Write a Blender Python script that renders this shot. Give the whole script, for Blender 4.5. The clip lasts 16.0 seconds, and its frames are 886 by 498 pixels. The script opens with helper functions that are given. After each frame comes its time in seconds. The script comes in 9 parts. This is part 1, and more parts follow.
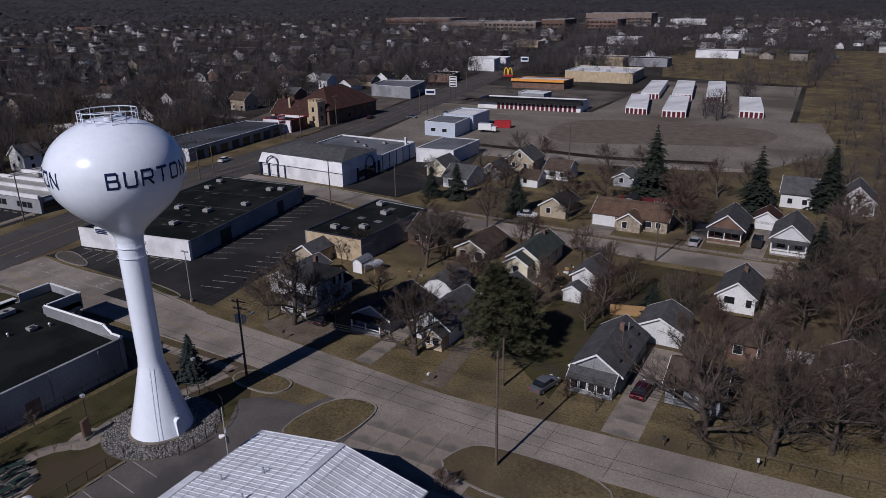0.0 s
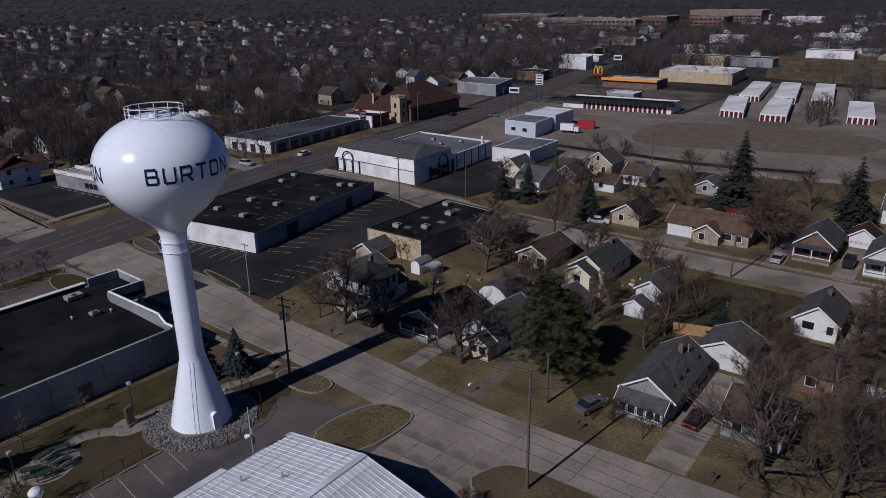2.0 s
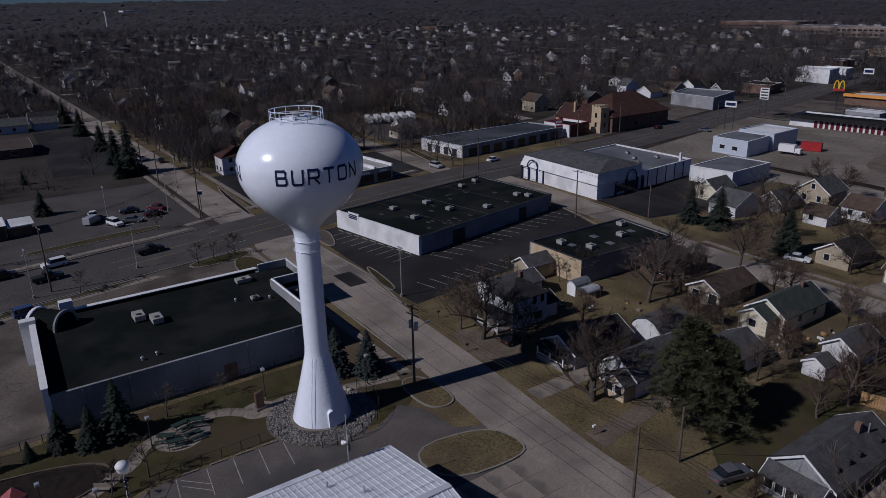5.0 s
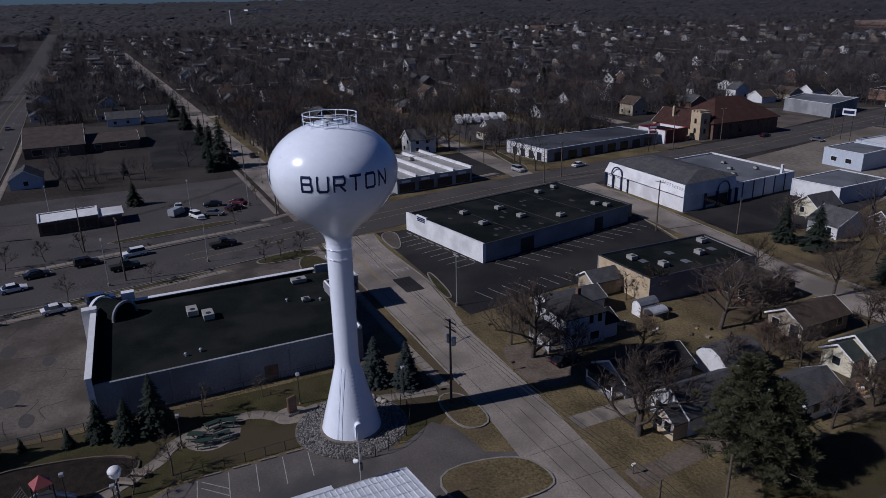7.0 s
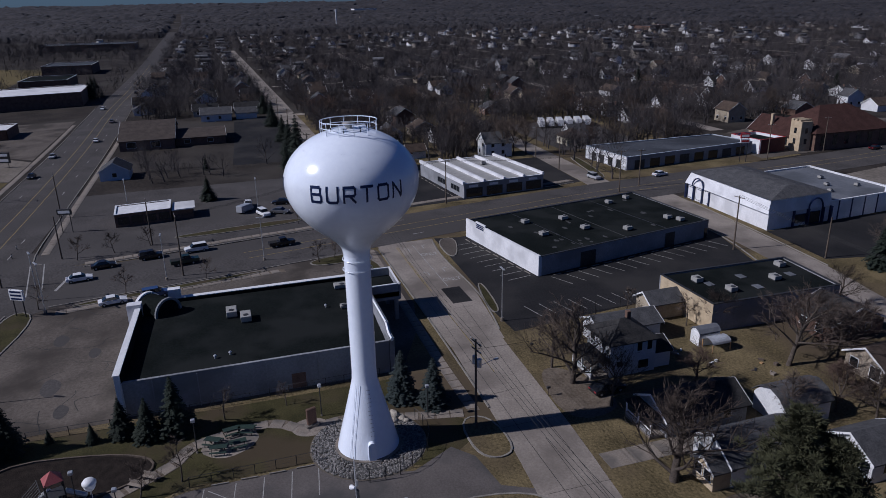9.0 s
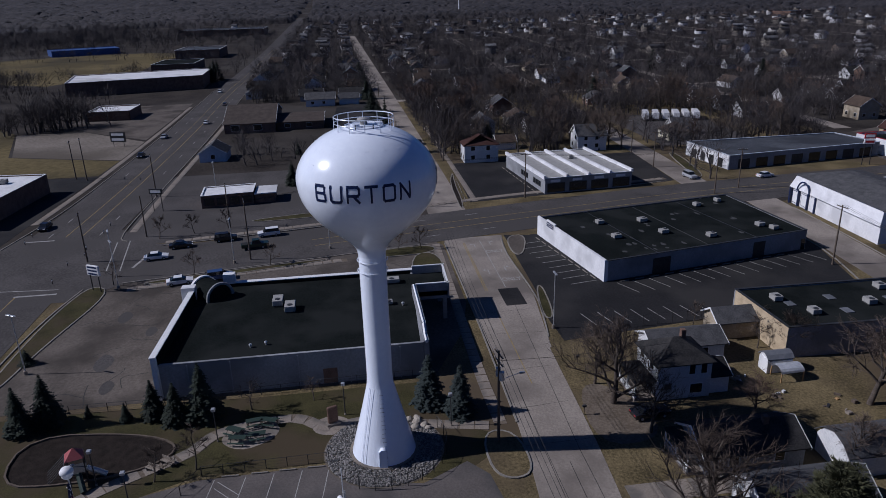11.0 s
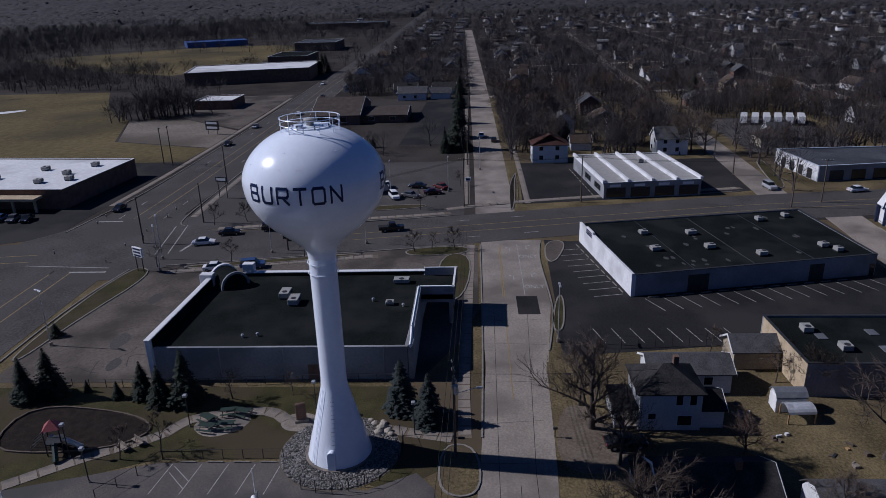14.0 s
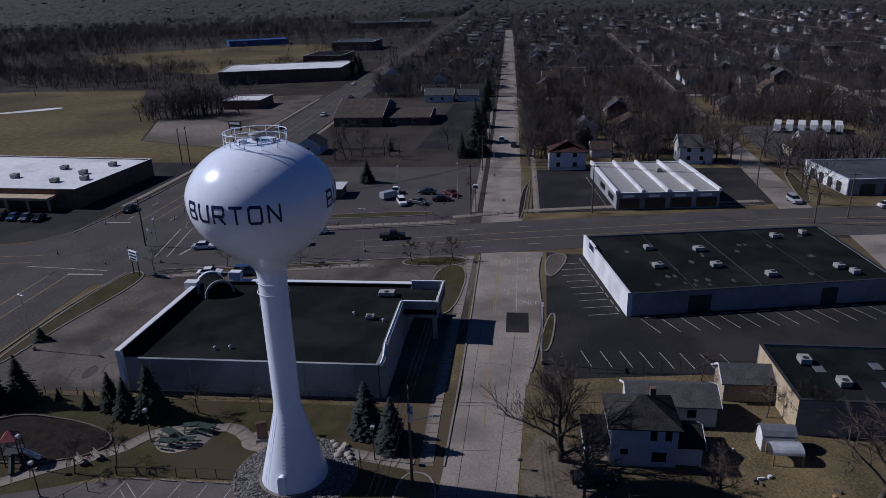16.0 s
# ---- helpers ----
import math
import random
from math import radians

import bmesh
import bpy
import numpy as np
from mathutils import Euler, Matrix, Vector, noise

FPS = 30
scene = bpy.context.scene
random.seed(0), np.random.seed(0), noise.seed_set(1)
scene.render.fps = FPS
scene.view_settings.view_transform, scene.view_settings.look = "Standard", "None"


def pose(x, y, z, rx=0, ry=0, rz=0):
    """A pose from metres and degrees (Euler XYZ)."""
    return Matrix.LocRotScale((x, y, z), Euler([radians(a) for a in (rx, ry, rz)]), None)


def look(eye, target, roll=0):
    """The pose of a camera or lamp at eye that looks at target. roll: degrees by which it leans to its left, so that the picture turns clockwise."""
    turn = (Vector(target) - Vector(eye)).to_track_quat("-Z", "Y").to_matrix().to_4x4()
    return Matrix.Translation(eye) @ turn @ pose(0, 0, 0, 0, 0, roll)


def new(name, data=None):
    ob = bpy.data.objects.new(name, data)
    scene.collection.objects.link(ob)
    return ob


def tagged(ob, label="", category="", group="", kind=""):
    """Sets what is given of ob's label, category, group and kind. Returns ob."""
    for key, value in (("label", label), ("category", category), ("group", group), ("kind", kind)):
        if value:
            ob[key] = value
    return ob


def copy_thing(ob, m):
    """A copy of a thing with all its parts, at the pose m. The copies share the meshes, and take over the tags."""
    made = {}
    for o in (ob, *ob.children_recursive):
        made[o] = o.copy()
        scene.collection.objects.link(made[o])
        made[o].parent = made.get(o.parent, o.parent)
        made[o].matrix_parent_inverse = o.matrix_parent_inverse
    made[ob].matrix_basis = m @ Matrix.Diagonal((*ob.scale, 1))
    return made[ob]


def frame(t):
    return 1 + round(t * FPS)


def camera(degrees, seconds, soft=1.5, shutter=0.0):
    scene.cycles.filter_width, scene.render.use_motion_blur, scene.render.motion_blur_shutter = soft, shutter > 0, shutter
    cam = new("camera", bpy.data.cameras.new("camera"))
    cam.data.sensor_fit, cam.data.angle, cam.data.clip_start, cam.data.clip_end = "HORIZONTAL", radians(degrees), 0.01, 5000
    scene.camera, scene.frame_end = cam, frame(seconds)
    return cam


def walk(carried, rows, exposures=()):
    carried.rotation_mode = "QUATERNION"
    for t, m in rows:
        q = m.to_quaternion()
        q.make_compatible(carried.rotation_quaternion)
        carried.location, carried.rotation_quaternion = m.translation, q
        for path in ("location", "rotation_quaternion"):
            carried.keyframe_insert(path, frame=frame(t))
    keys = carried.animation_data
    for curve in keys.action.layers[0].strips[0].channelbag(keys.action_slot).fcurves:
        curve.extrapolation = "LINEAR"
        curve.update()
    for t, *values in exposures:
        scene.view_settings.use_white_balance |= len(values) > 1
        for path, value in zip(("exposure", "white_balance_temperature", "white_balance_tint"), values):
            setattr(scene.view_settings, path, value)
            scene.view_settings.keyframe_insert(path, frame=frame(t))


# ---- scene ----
cam = camera(64.6, 16.0, soft=0.4)
PATH = [
    (0, (-0.317, -0.519, 46.667), (-1.257, 1.109, 45.985), -0.9),
    (0.5, (0.318, 0.95, 46.665), (-0.694, 2.534, 45.982), -1.0),
    (1, (1.02, 2.406, 46.687), (-0.052, 3.95, 46.002), -1.0),
    (1.5, (1.762, 3.755, 46.715), (0.654, 5.272, 46.028), -0.9),
    (2, (2.324, 5.026, 46.732), (1.174, 6.511, 46.044), -0.9),
    (2.5, (3.039, 6.405, 46.72), (1.833, 7.846, 46.034), -0.9),
    (3, (3.624, 7.851, 46.702), (2.419, 9.293, 46.017), -1.0),
    (3.5, (3.885, 9.251, 46.652), (2.63, 10.652, 45.972), -1.0),
    (4, (4.492, 10.907, 46.644), (3.078, 12.152, 45.973), -1.0),
    (4.5, (5.024, 12.803, 46.637), (3.561, 13.99, 45.968), -1.1),
    (5, (5.262, 14.543, 46.655), (3.703, 15.605, 45.991), -1.1),
    (5.2, (5.267, 15.307, 46.662), (3.649, 16.278, 46.001), -1.0),
    (7.3, (5.327, 24.143, 46.728), (3.61, 24.928, 46.067), -1.2),
    (7.5, (5.225, 24.953, 46.727), (3.496, 25.711, 46.067), -1.2),
    (8, (4.82, 27.066, 46.706), (3.06, 27.752, 46.049), -1.2),
    (8.5, (4.305, 29.303, 46.724), (2.52, 29.92, 46.068), -1.2),
    (9, (3.682, 31.614, 46.789), (1.88, 32.178, 46.131), -1.2),
    (9.5, (3.056, 33.961, 46.828), (1.25, 34.509, 46.164), -1.3),
    (10, (2.348, 36.415, 46.847), (0.514, 36.85, 46.18), -1.4),
    (10.2, (2.173, 37.515, 46.87), (0.321, 37.871, 46.203), -1.4),
    (12.3, (1.021, 49.139, 47.044), (-0.849, 49.293, 46.352), -1.7),
    (12.5, (0.974, 50.297, 47.049), (-0.899, 50.399, 46.358), -1.8),
    (13, (0.856, 53.152, 46.969), (-1.02, 53.12, 46.278), -1.8),
    (13.5, (0.629, 55.854, 46.988), (-1.245, 55.767, 46.296), -1.8),
    (14, (0.048, 58.363, 46.996), (-1.826, 58.272, 46.303), -1.7),
    (14.5, (-0.805, 60.654, 47.14), (-2.679, 60.57, 46.447), -1.6),
    (15, (-1.836, 62.7, 47.364), (-3.708, 62.569, 46.671), -1.6),
    (15.5, (-3.043, 64.647, 47.536), (-4.913, 64.487, 46.843), -1.6),
    (16, (-4.42, 66.406, 47.67), (-6.285, 66.196, 46.977), -1.6),
]
walk(cam, [(t, look(eye, target, roll)) for t, eye, target, roll in PATH],
     exposures=((0, -0.58, 5720, 16), (5, -1.0, 5570, 16), (9, -0.52, 5410, 16), (16, -0.56, 5380, 16)))

# ---- light ----
SUN_AZ, SUN_EL = 187.0, 38.0          # degrees: where the sun stands, clockwise from +y
world = bpy.data.worlds.new("sky")
scene.world = world
world.use_nodes = True
wt = world.node_tree
sky = wt.nodes.new("ShaderNodeTexSky")
sky.sky_type = "NISHITA"
sky.sun_disc = False
sky.sun_elevation = radians(SUN_EL)
sky.sun_rotation = radians(SUN_AZ)
sky.air_density, sky.dust_density, sky.ozone_density = 1.0, 0.3, 6.0
deep = wt.nodes.new("ShaderNodeMix")       # a clear, deep blue winter sky
deep.data_type, deep.blend_type = "RGBA", "MULTIPLY"
deep.inputs[0].default_value = 1.0
deep.inputs[7].default_value = (0.7, 0.96, 1.42, 1)
wt.links.new(sky.outputs[0], deep.inputs[6])
wt.links.new(deep.outputs[2], wt.nodes["Background"].inputs[0])
wt.nodes["Background"].inputs[1].default_value = 0.028
sun = new("sun", bpy.data.lights.new("sun", "SUN"))
sun.data.energy, sun.data.angle, sun.data.color = 5.0, radians(0.55), (1.0, 0.91, 0.81)
sun_from = Vector((math.sin(radians(SUN_AZ)) * math.cos(radians(SUN_EL)), math.cos(radians(SUN_AZ)) * math.cos(radians(SUN_EL)), math.sin(radians(SUN_EL))))
sun.matrix_world = look(sun_from * 100, (0, 0, 0))


# ---- materials ----
def surf(name, a, b, scale=1.0, rough=0.85, bump=0.0, fine=12.0, metal=0.0, spread=0.0, stain=None, stain_scale=0.05, spec=0.3):
    """A painted, mineral or plant surface: two colours mixed by a coarse and a fine noise, with relief; spread varies it by object."""
    m = bpy.data.materials.new(name)
    m.use_nodes = True
    nt = m.node_tree
    bsdf = nt.nodes["Principled BSDF"]
    co = nt.nodes.new("ShaderNodeTexCoord")
    n1 = nt.nodes.new("ShaderNodeTexNoise")
    n1.inputs["Scale"].default_value, n1.inputs["Detail"].default_value = scale, 4.0
    n2 = nt.nodes.new("ShaderNodeTexNoise")
    n2.inputs["Scale"].default_value, n2.inputs["Detail"].default_value = scale * fine, 7.0
    n2.inputs["Roughness"].default_value = 0.72
    for n in (n1, n2):
        nt.links.new(co.outputs["Object"], n.inputs["Vector"])
    mul = nt.nodes.new("ShaderNodeMath")
    mul.operation = "MULTIPLY_ADD"
    mul.inputs[1].default_value = 0.64
    nt.links.new(n2.outputs[0], mul.inputs[0])
    half = nt.nodes.new("ShaderNodeMath")
    half.operation = "MULTIPLY"
    half.inputs[1].default_value = 0.36
    nt.links.new(n1.outputs[0], half.inputs[0])
    nt.links.new(half.outputs[0], mul.inputs[2])
    ramp = nt.nodes.new("ShaderNodeValToRGB")
    ramp.color_ramp.elements[0].position, ramp.color_ramp.elements[1].position = 0.41, 0.59
    ramp.color_ramp.elements[0].color, ramp.color_ramp.elements[1].color = (*a, 1), (*b, 1)
    nt.links.new(mul.outputs[0], ramp.inputs[0])
    out = ramp.outputs[0]
    if stain:
        n3 = nt.nodes.new("ShaderNodeTexNoise")
        n3.inputs["Scale"].default_value, n3.inputs["Detail"].default_value = stain_scale, 5.0
        nt.links.new(co.outputs["Object"], n3.inputs["Vector"])
        r3 = nt.nodes.new("ShaderNodeValToRGB")
        r3.color_ramp.elements[0].position, r3.color_ramp.elements[1].position = 0.47, 0.62
        nt.links.new(n3.outputs[0], r3.inputs[0])
        mx = nt.nodes.new("ShaderNodeMix")
        mx.data_type = "RGBA"
        nt.links.new(r3.outputs[0], mx.inputs[0])
        nt.links.new(out, mx.inputs[6])
        mx.inputs[7].default_value = (*stain, 1)
        out = mx.outputs[2]
    if spread:
        info = nt.nodes.new("ShaderNodeObjectInfo")
        hsv = nt.nodes.new("ShaderNodeHueSaturation")
        mr = nt.nodes.new("ShaderNodeMapRange")
        mr.inputs[3].default_value, mr.inputs[4].default_value = 1 - spread, 1 + spread
        nt.links.new(info.outputs["Random"], mr.inputs[0])
        nt.links.new(mr.outputs[0], hsv.inputs["Value"])
        nt.links.new(out, hsv.inputs["Color"])
        out = hsv.outputs[0]
    nt.links.new(out, bsdf.inputs["Base Color"])
    bsdf.inputs["Roughness"].default_value = rough
    bsdf.inputs["Metallic"].default_value = metal
    bsdf.inputs["Specular IOR Level"].default_value = spec
    if bump:
        bp = nt.nodes.new("ShaderNodeBump")
        bp.inputs["Strength"].default_value, bp.inputs["Distance"].default_value = bump, 0.04
        nt.links.new(n2.outputs[0], bp.inputs["Height"])
        nt.links.new(bp.outputs[0], bsdf.inputs["Normal"])
    return m


def striped(m, axis, step, depth=0.4, dark=0.0):
    """Adds a regular relief of boards, courses or ribs along one axis to a material made by surf()."""
    nt = m.node_tree
    bsdf = nt.nodes["Principled BSDF"]
    co = nt.nodes.new("ShaderNodeTexCoord")
    w = nt.nodes.new("ShaderNodeTexWave")
    w.wave_type, w.bands_direction, w.wave_profile = "BANDS", axis, "SAW"
    w.inputs["Scale"].default_value = 0.314 / step
    w.inputs["Distortion"].default_value = 0.15
    nt.links.new(co.outputs["Object"], w.inputs["Vector"])
    bp = nt.nodes.new("ShaderNodeBump")
    bp.inputs["Strength"].default_value, bp.inputs["Distance"].default_value = depth, 0.05
    nt.links.new(w.outputs["Fac"], bp.inputs["Height"])
    nt.links.new(bp.outputs[0], bsdf.inputs["Normal"])
    return m


def islands(name, colours, rough=0.85):
    """Each loose piece of one mesh takes one of the colours."""
    m = bpy.data.materials.new(name)
    m.use_nodes = True
    nt = m.node_tree
    geo = nt.nodes.new("ShaderNodeNewGeometry")
    ramp = nt.nodes.new("ShaderNodeValToRGB")
    ramp.color_ramp.interpolation = "CONSTANT"
    for i, c in enumerate(colours):
        e = ramp.color_ramp.elements[i] if i < 2 else ramp.color_ramp.elements.new(i / len(colours))
        e.position = i / len(colours)
        e.color = (*c, 1)
    nt.links.new(geo.outputs["Random Per Island"], ramp.inputs[0])
    nt.links.new(ramp.outputs[0], nt.nodes["Principled BSDF"].inputs["Base Color"])
    nt.nodes["Principled BSDF"].inputs["Roughness"].default_value = rough
    return m


def glass(name, tint):
    m = surf(name, tint, tuple(c * 1.5 for c in tint), 0.4, 0.08, spec=0.6)
    return m


LAWN = surf("dry_lawn", (0.062, 0.05, 0.025), (0.185, 0.144, 0.076), 0.16, 0.95, 0.5, 19, stain=(0.086, 0.066, 0.043), stain_scale=0.06, spec=0.1)
GREENER = surf("mown_lawn", (0.028, 0.027, 0.012), (0.07, 0.062, 0.027), 0.3, 0.95, 0.8, 18, stain=(0.062, 0.048, 0.03), stain_scale=0.13, spec=0.1)
FIELD = surf("winter_field", (0.085, 0.068, 0.03), (0.15, 0.118, 0.056), 0.02, 0.95, 0.3, 20, stain=(0.06, 0.05, 0.028), stain_scale=0.012, spec=0.1)
GRAVEL = surf("gravel_lot", (0.135, 0.118, 0.098), (0.23, 0.2, 0.168), 0.06, 0.95, 0.4, 14, stain=(0.105, 0.09, 0.072), stain_scale=0.02, spec=0.1)
# far soil, its colour darkened to hold the shadows of the trees
SHADED_SOIL = surf("tree_shaded_soil", (0.021, 0.018, 0.016), (0.05, 0.042, 0.035), 0.08, 0.95, 0.3, 14, stain=(0.054, 0.048, 0.042), stain_scale=0.02, spec=0.1)
CASING = surf("unit_casing", (0.26, 0.255, 0.24), (0.36, 0.35, 0.33), 0.8, 0.6)
SCUFF = surf("roof_scuff", (0.035, 0.036, 0.036), (0.07, 0.07, 0.07), 0.8, 0.9)
ROOF_SLATE = surf("slate_membrane", (0.05, 0.055, 0.065), (0.08, 0.086, 0.098), 0.12, 0.85, 0.1, 10, stain=(0.04, 0.043, 0.05), stain_scale=0.08, spec=0.15)
BROWN_ROOF = surf("dark_brown_roofing", (0.052, 0.043, 0.038), (0.09, 0.074, 0.064), 0.5, 0.95, spec=0.12)
DIRT = surf("bare_dirt", (0.09, 0.07, 0.05), (0.16, 0.13, 0.10), 0.3, 0.95, 0.4, 9)
BLACKTOP = surf("sealed_blacktop", (0.015, 0.015, 0.016), (0.027, 0.026, 0.027), 0.15, 0.9, 0.3, 20, stain=(0.036, 0.034, 0.033), stain_scale=0.07, spec=0.12)
ASPHALT = surf("worn_asphalt", (0.05, 0.046, 0.044), (0.1, 0.092, 0.088), 0.12, 0.92, 0.3, 20, stain=(0.067, 0.062, 0.059), stain_scale=0.06, spec=0.12)
LOT = surf("old_lot_asphalt", (0.085, 0.073, 0.062), (0.14, 0.12, 0.102), 0.1, 0.92, 0.3, 20, stain=(0.056, 0.048, 0.041), stain_scale=0.08, spec=0.12)
PARK_ASPHALT = surf("grey_park_asphalt", (0.08, 0.07, 0.064), (0.122, 0.107, 0.098), 0.2, 0.9, 0.3, 20, stain=(0.06, 0.057, 0.055), stain_scale=0.12)
STREET = surf("old_street_concrete", (0.2, 0.172, 0.145), (0.3, 0.262, 0.222), 0.2, 0.92, 0.3, 16, stain=(0.14, 0.12, 0.102), stain_scale=0.08)
CONCRETE = surf("concrete", (0.185, 0.156, 0.127), (0.28, 0.241, 0.2), 0.4, 0.9, 0.25, 12, spread=0.1, stain=(0.13, 0.115, 0.1), stain_scale=0.25)
KERB = surf("kerb_concrete", (0.17, 0.155, 0.135), (0.25, 0.23, 0.2), 0.6, 0.9, 0.2, 8)
PAINT_W = surf("road_paint_white", (0.2, 0.19, 0.18), (0.4, 0.39, 0.37), 1.2, 0.8)
PAINT_Y = surf("road_paint_yellow", (0.2, 0.15, 0.06), (0.32, 0.235, 0.085), 1.2, 0.8)
TAR = surf("tar_seam", (0.02, 0.019, 0.018), (0.035, 0.033, 0.03), 1.0, 0.7)
TANK = surf("white_tank_paint", (0.79, 0.84, 0.93), (0.84, 0.89, 0.97), 0.25, 0.2, 0.01, 6, spec=0.5)
NAVY = surf("navy_lettering", (0.008, 0.016, 0.06), (0.012, 0.022, 0.075), 1.0, 0.35)
STEEL = surf("galvanised_steel", (0.42, 0.43, 0.44), (0.56, 0.57, 0.58), 2.0, 0.45, metal=0.6)
DARK_STEEL = surf("dark_steel", (0.03, 0.03, 0.032), (0.06, 0.06, 0.062), 2.0, 0.5, metal=0.3)
ROCK = islands("river_rock", [(0.17, 0.16, 0.148), (0.10, 0.096, 0.09), (0.23, 0.215, 0.2), (0.07, 0.067, 0.064)])
BOULDER = surf("boulder", (0.26, 0.23, 0.19), (0.42, 0.38, 0.32), 1.0, 0.9, 0.6, 6)
ROOF_BLACK = surf("black_membrane", (0.006, 0.0078, 0.0074), (0.012, 0.0145, 0.014), 0.2, 0.95, 0.1, 14, stain=(0.018, 0.02, 0.0195), stain_scale=0.12, spec=0.05)
ROOF_GREY = surf("grey_membrane", (0.115, 0.122, 0.138), (0.165, 0.172, 0.188), 0.12, 0.8, 0.1, 10, stain=(0.09, 0.096, 0.106), stain_scale=0.08, spec=0.2)
ROOF_WHITE = surf("white_membrane", (0.62, 0.62, 0.62), (0.76, 0.76, 0.76), 0.08, 0.7, 0.05, 10, stain=(0.5, 0.5, 0.5), stain_scale=0.06)
SHINGLE_GREY = striped(surf("grey_shingle", (0.05, 0.05, 0.053), (0.1, 0.099, 0.101), 0.8, 0.95, fine=7, spread=0.12, spec=0.15), "Z", 0.12)
SHINGLE_DARK = striped(surf("dark_shingle", (0.018, 0.018, 0.019), (0.04, 0.038, 0.037), 0.8, 0.95, fine=7, spread=0.2, spec=0.12), "Z", 0.12)
SHINGLE_BROWN = striped(surf("brown_shingle", (0.048, 0.035, 0.028), (0.09, 0.067, 0.052), 0.8, 0.95, fine=7, spread=0.15, spec=0.15), "Z", 0.12)
SHINGLE_RUST = striped(surf("rust_shingle", (0.075, 0.046, 0.032), (0.135, 0.088, 0.062), 0.8, 0.95, fine=7, spec=0.15), "Z", 0.12)
SHINGLE_RED = striped(surf("red_brown_shingle", (0.04, 0.021, 0.018), (0.07, 0.036, 0.03), 0.5, 0.95, fine=7, spread=0.1, spec=0.12), "Z", 0.12)
SHINGLE_GREEN = striped(surf("green_grey_shingle", (0.03, 0.038, 0.034), (0.052, 0.062, 0.055), 0.8, 0.95, fine=7), "Z", 0.12)
SIDING = striped(surf("white_siding", (0.60, 0.61, 0.62), (0.74, 0.74, 0.74), 0.5, 0.6, fine=8, spread=0.1), "Z", 0.2, 0.6)
SIDING_CREAM = striped(surf("cream_siding", (0.62, 0.57, 0.42), (0.72, 0.67, 0.52), 0.5, 0.7, fine=8), "Z", 0.2, 0.6)
SIDING_GREY = striped(surf("grey_siding", (0.20, 0.205, 0.215), (0.30, 0.305, 0.315), 0.5, 0.75, fine=8, spread=0.25), "Z", 0.2, 0.6)
SIDING_TAN = striped(surf("tan_siding", (0.30, 0.25, 0.18), (0.42, 0.36, 0.27), 0.5, 0.75, fine=8, spread=0.2), "Z", 0.2, 0.6)
# grey block, darkened to carry the shade of walls turned from the sun
BLOCK_GREY = surf("shaded_block_grey", (0.22, 0.225, 0.24), (0.3, 0.305, 0.32), 0.25, 0.85, 0.15, 12, stain=(0.18, 0.185, 0.195), stain_scale=0.15)
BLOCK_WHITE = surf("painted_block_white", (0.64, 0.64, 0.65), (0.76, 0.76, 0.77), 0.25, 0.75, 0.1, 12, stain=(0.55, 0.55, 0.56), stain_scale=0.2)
BRICK_TAN = surf("tan_brick", (0.36, 0.28, 0.18), (0.52, 0.42, 0.28), 0.7, 0.9, 0.3, 14)
BRICK_BROWN = surf("brown_brick", (0.10, 0.06, 0.045), (0.19, 0.12, 0.09), 0.7, 0.9, 0.3, 14, spread=0.15)
FIELDSTONE = surf("field_stone", (0.16, 0.13, 0.10), (0.40, 0.34, 0.26), 1.6, 0.9, 0.6, 4)
METAL_WHITE = surf("white_ribbed_metal", (0.58, 0.6, 0.64), (0.76, 0.78, 0.82), 0.12, 0.4, fine=9, metal=0.1, stain=(0.5, 0.52, 0.56), stain_scale=0.2, spread=0.08)
METAL_BLUE = surf("pale_blue_metal", (0.42, 0.47, 0.54), (0.52, 0.57, 0.64), 0.15, 0.5, fine=9)
TRIM = surf("white_trim", (0.66, 0.66, 0.66), (0.78, 0.78, 0.78), 0.8, 0.5)
PANE = glass("window_glass", (0.012, 0.014, 0.017))
DOOR_DARK = surf("dark_door", (0.04, 0.03, 0.028), (0.07, 0.055, 0.05), 1.0, 0.6)
RED = surf("red_paint", (0.3, 0.02, 0.022), (0.4, 0.032, 0.035), 0.8, 0.5)
FADED_RED = surf("faded_red_paint", (0.26, 0.06, 0.06), (0.34, 0.1, 0.1), 0.8, 0.6)
MAROON = surf("maroon_paint", (0.075, 0.01, 0.014), (0.11, 0.018, 0.022), 0.8, 0.5)
ORANGE = surf("orange_fascia", (0.62, 0.25, 0.05), (0.75, 0.34, 0.08), 0.3, 0.6)
YELLOW = surf("yellow_plastic", (0.75, 0.47, 0.02), (0.85, 0.55, 0.03), 0.8, 0.4)
BLUE = surf("blue_roof_metal", (0.035, 0.07, 0.2), (0.05, 0.1, 0.26), 0.1, 0.5)
BARK = surf("grey_bark", (0.045, 0.036, 0.03), (0.11, 0.089, 0.072), 2.0, 0.95, 0.5, 5, spread=0.2)
TWIG = surf("bare_twigs", (0.05, 0.039, 0.033), (0.118, 0.092, 0.075), 0.5, 0.95, fine=3, spread=0.25, spec=0.15)
TWIG_RED = surf("reddish_twigs", (0.072, 0.05, 0.041), (0.125, 0.086, 0.067), 0.5, 0.95, fine=3, spread=0.15, spec=0.15)
NEEDLE = surf("spruce_needles", (0.007, 0.011, 0.008), (0.02, 0.027, 0.018), 1.2, 0.9, fine=4, spread=0.2)
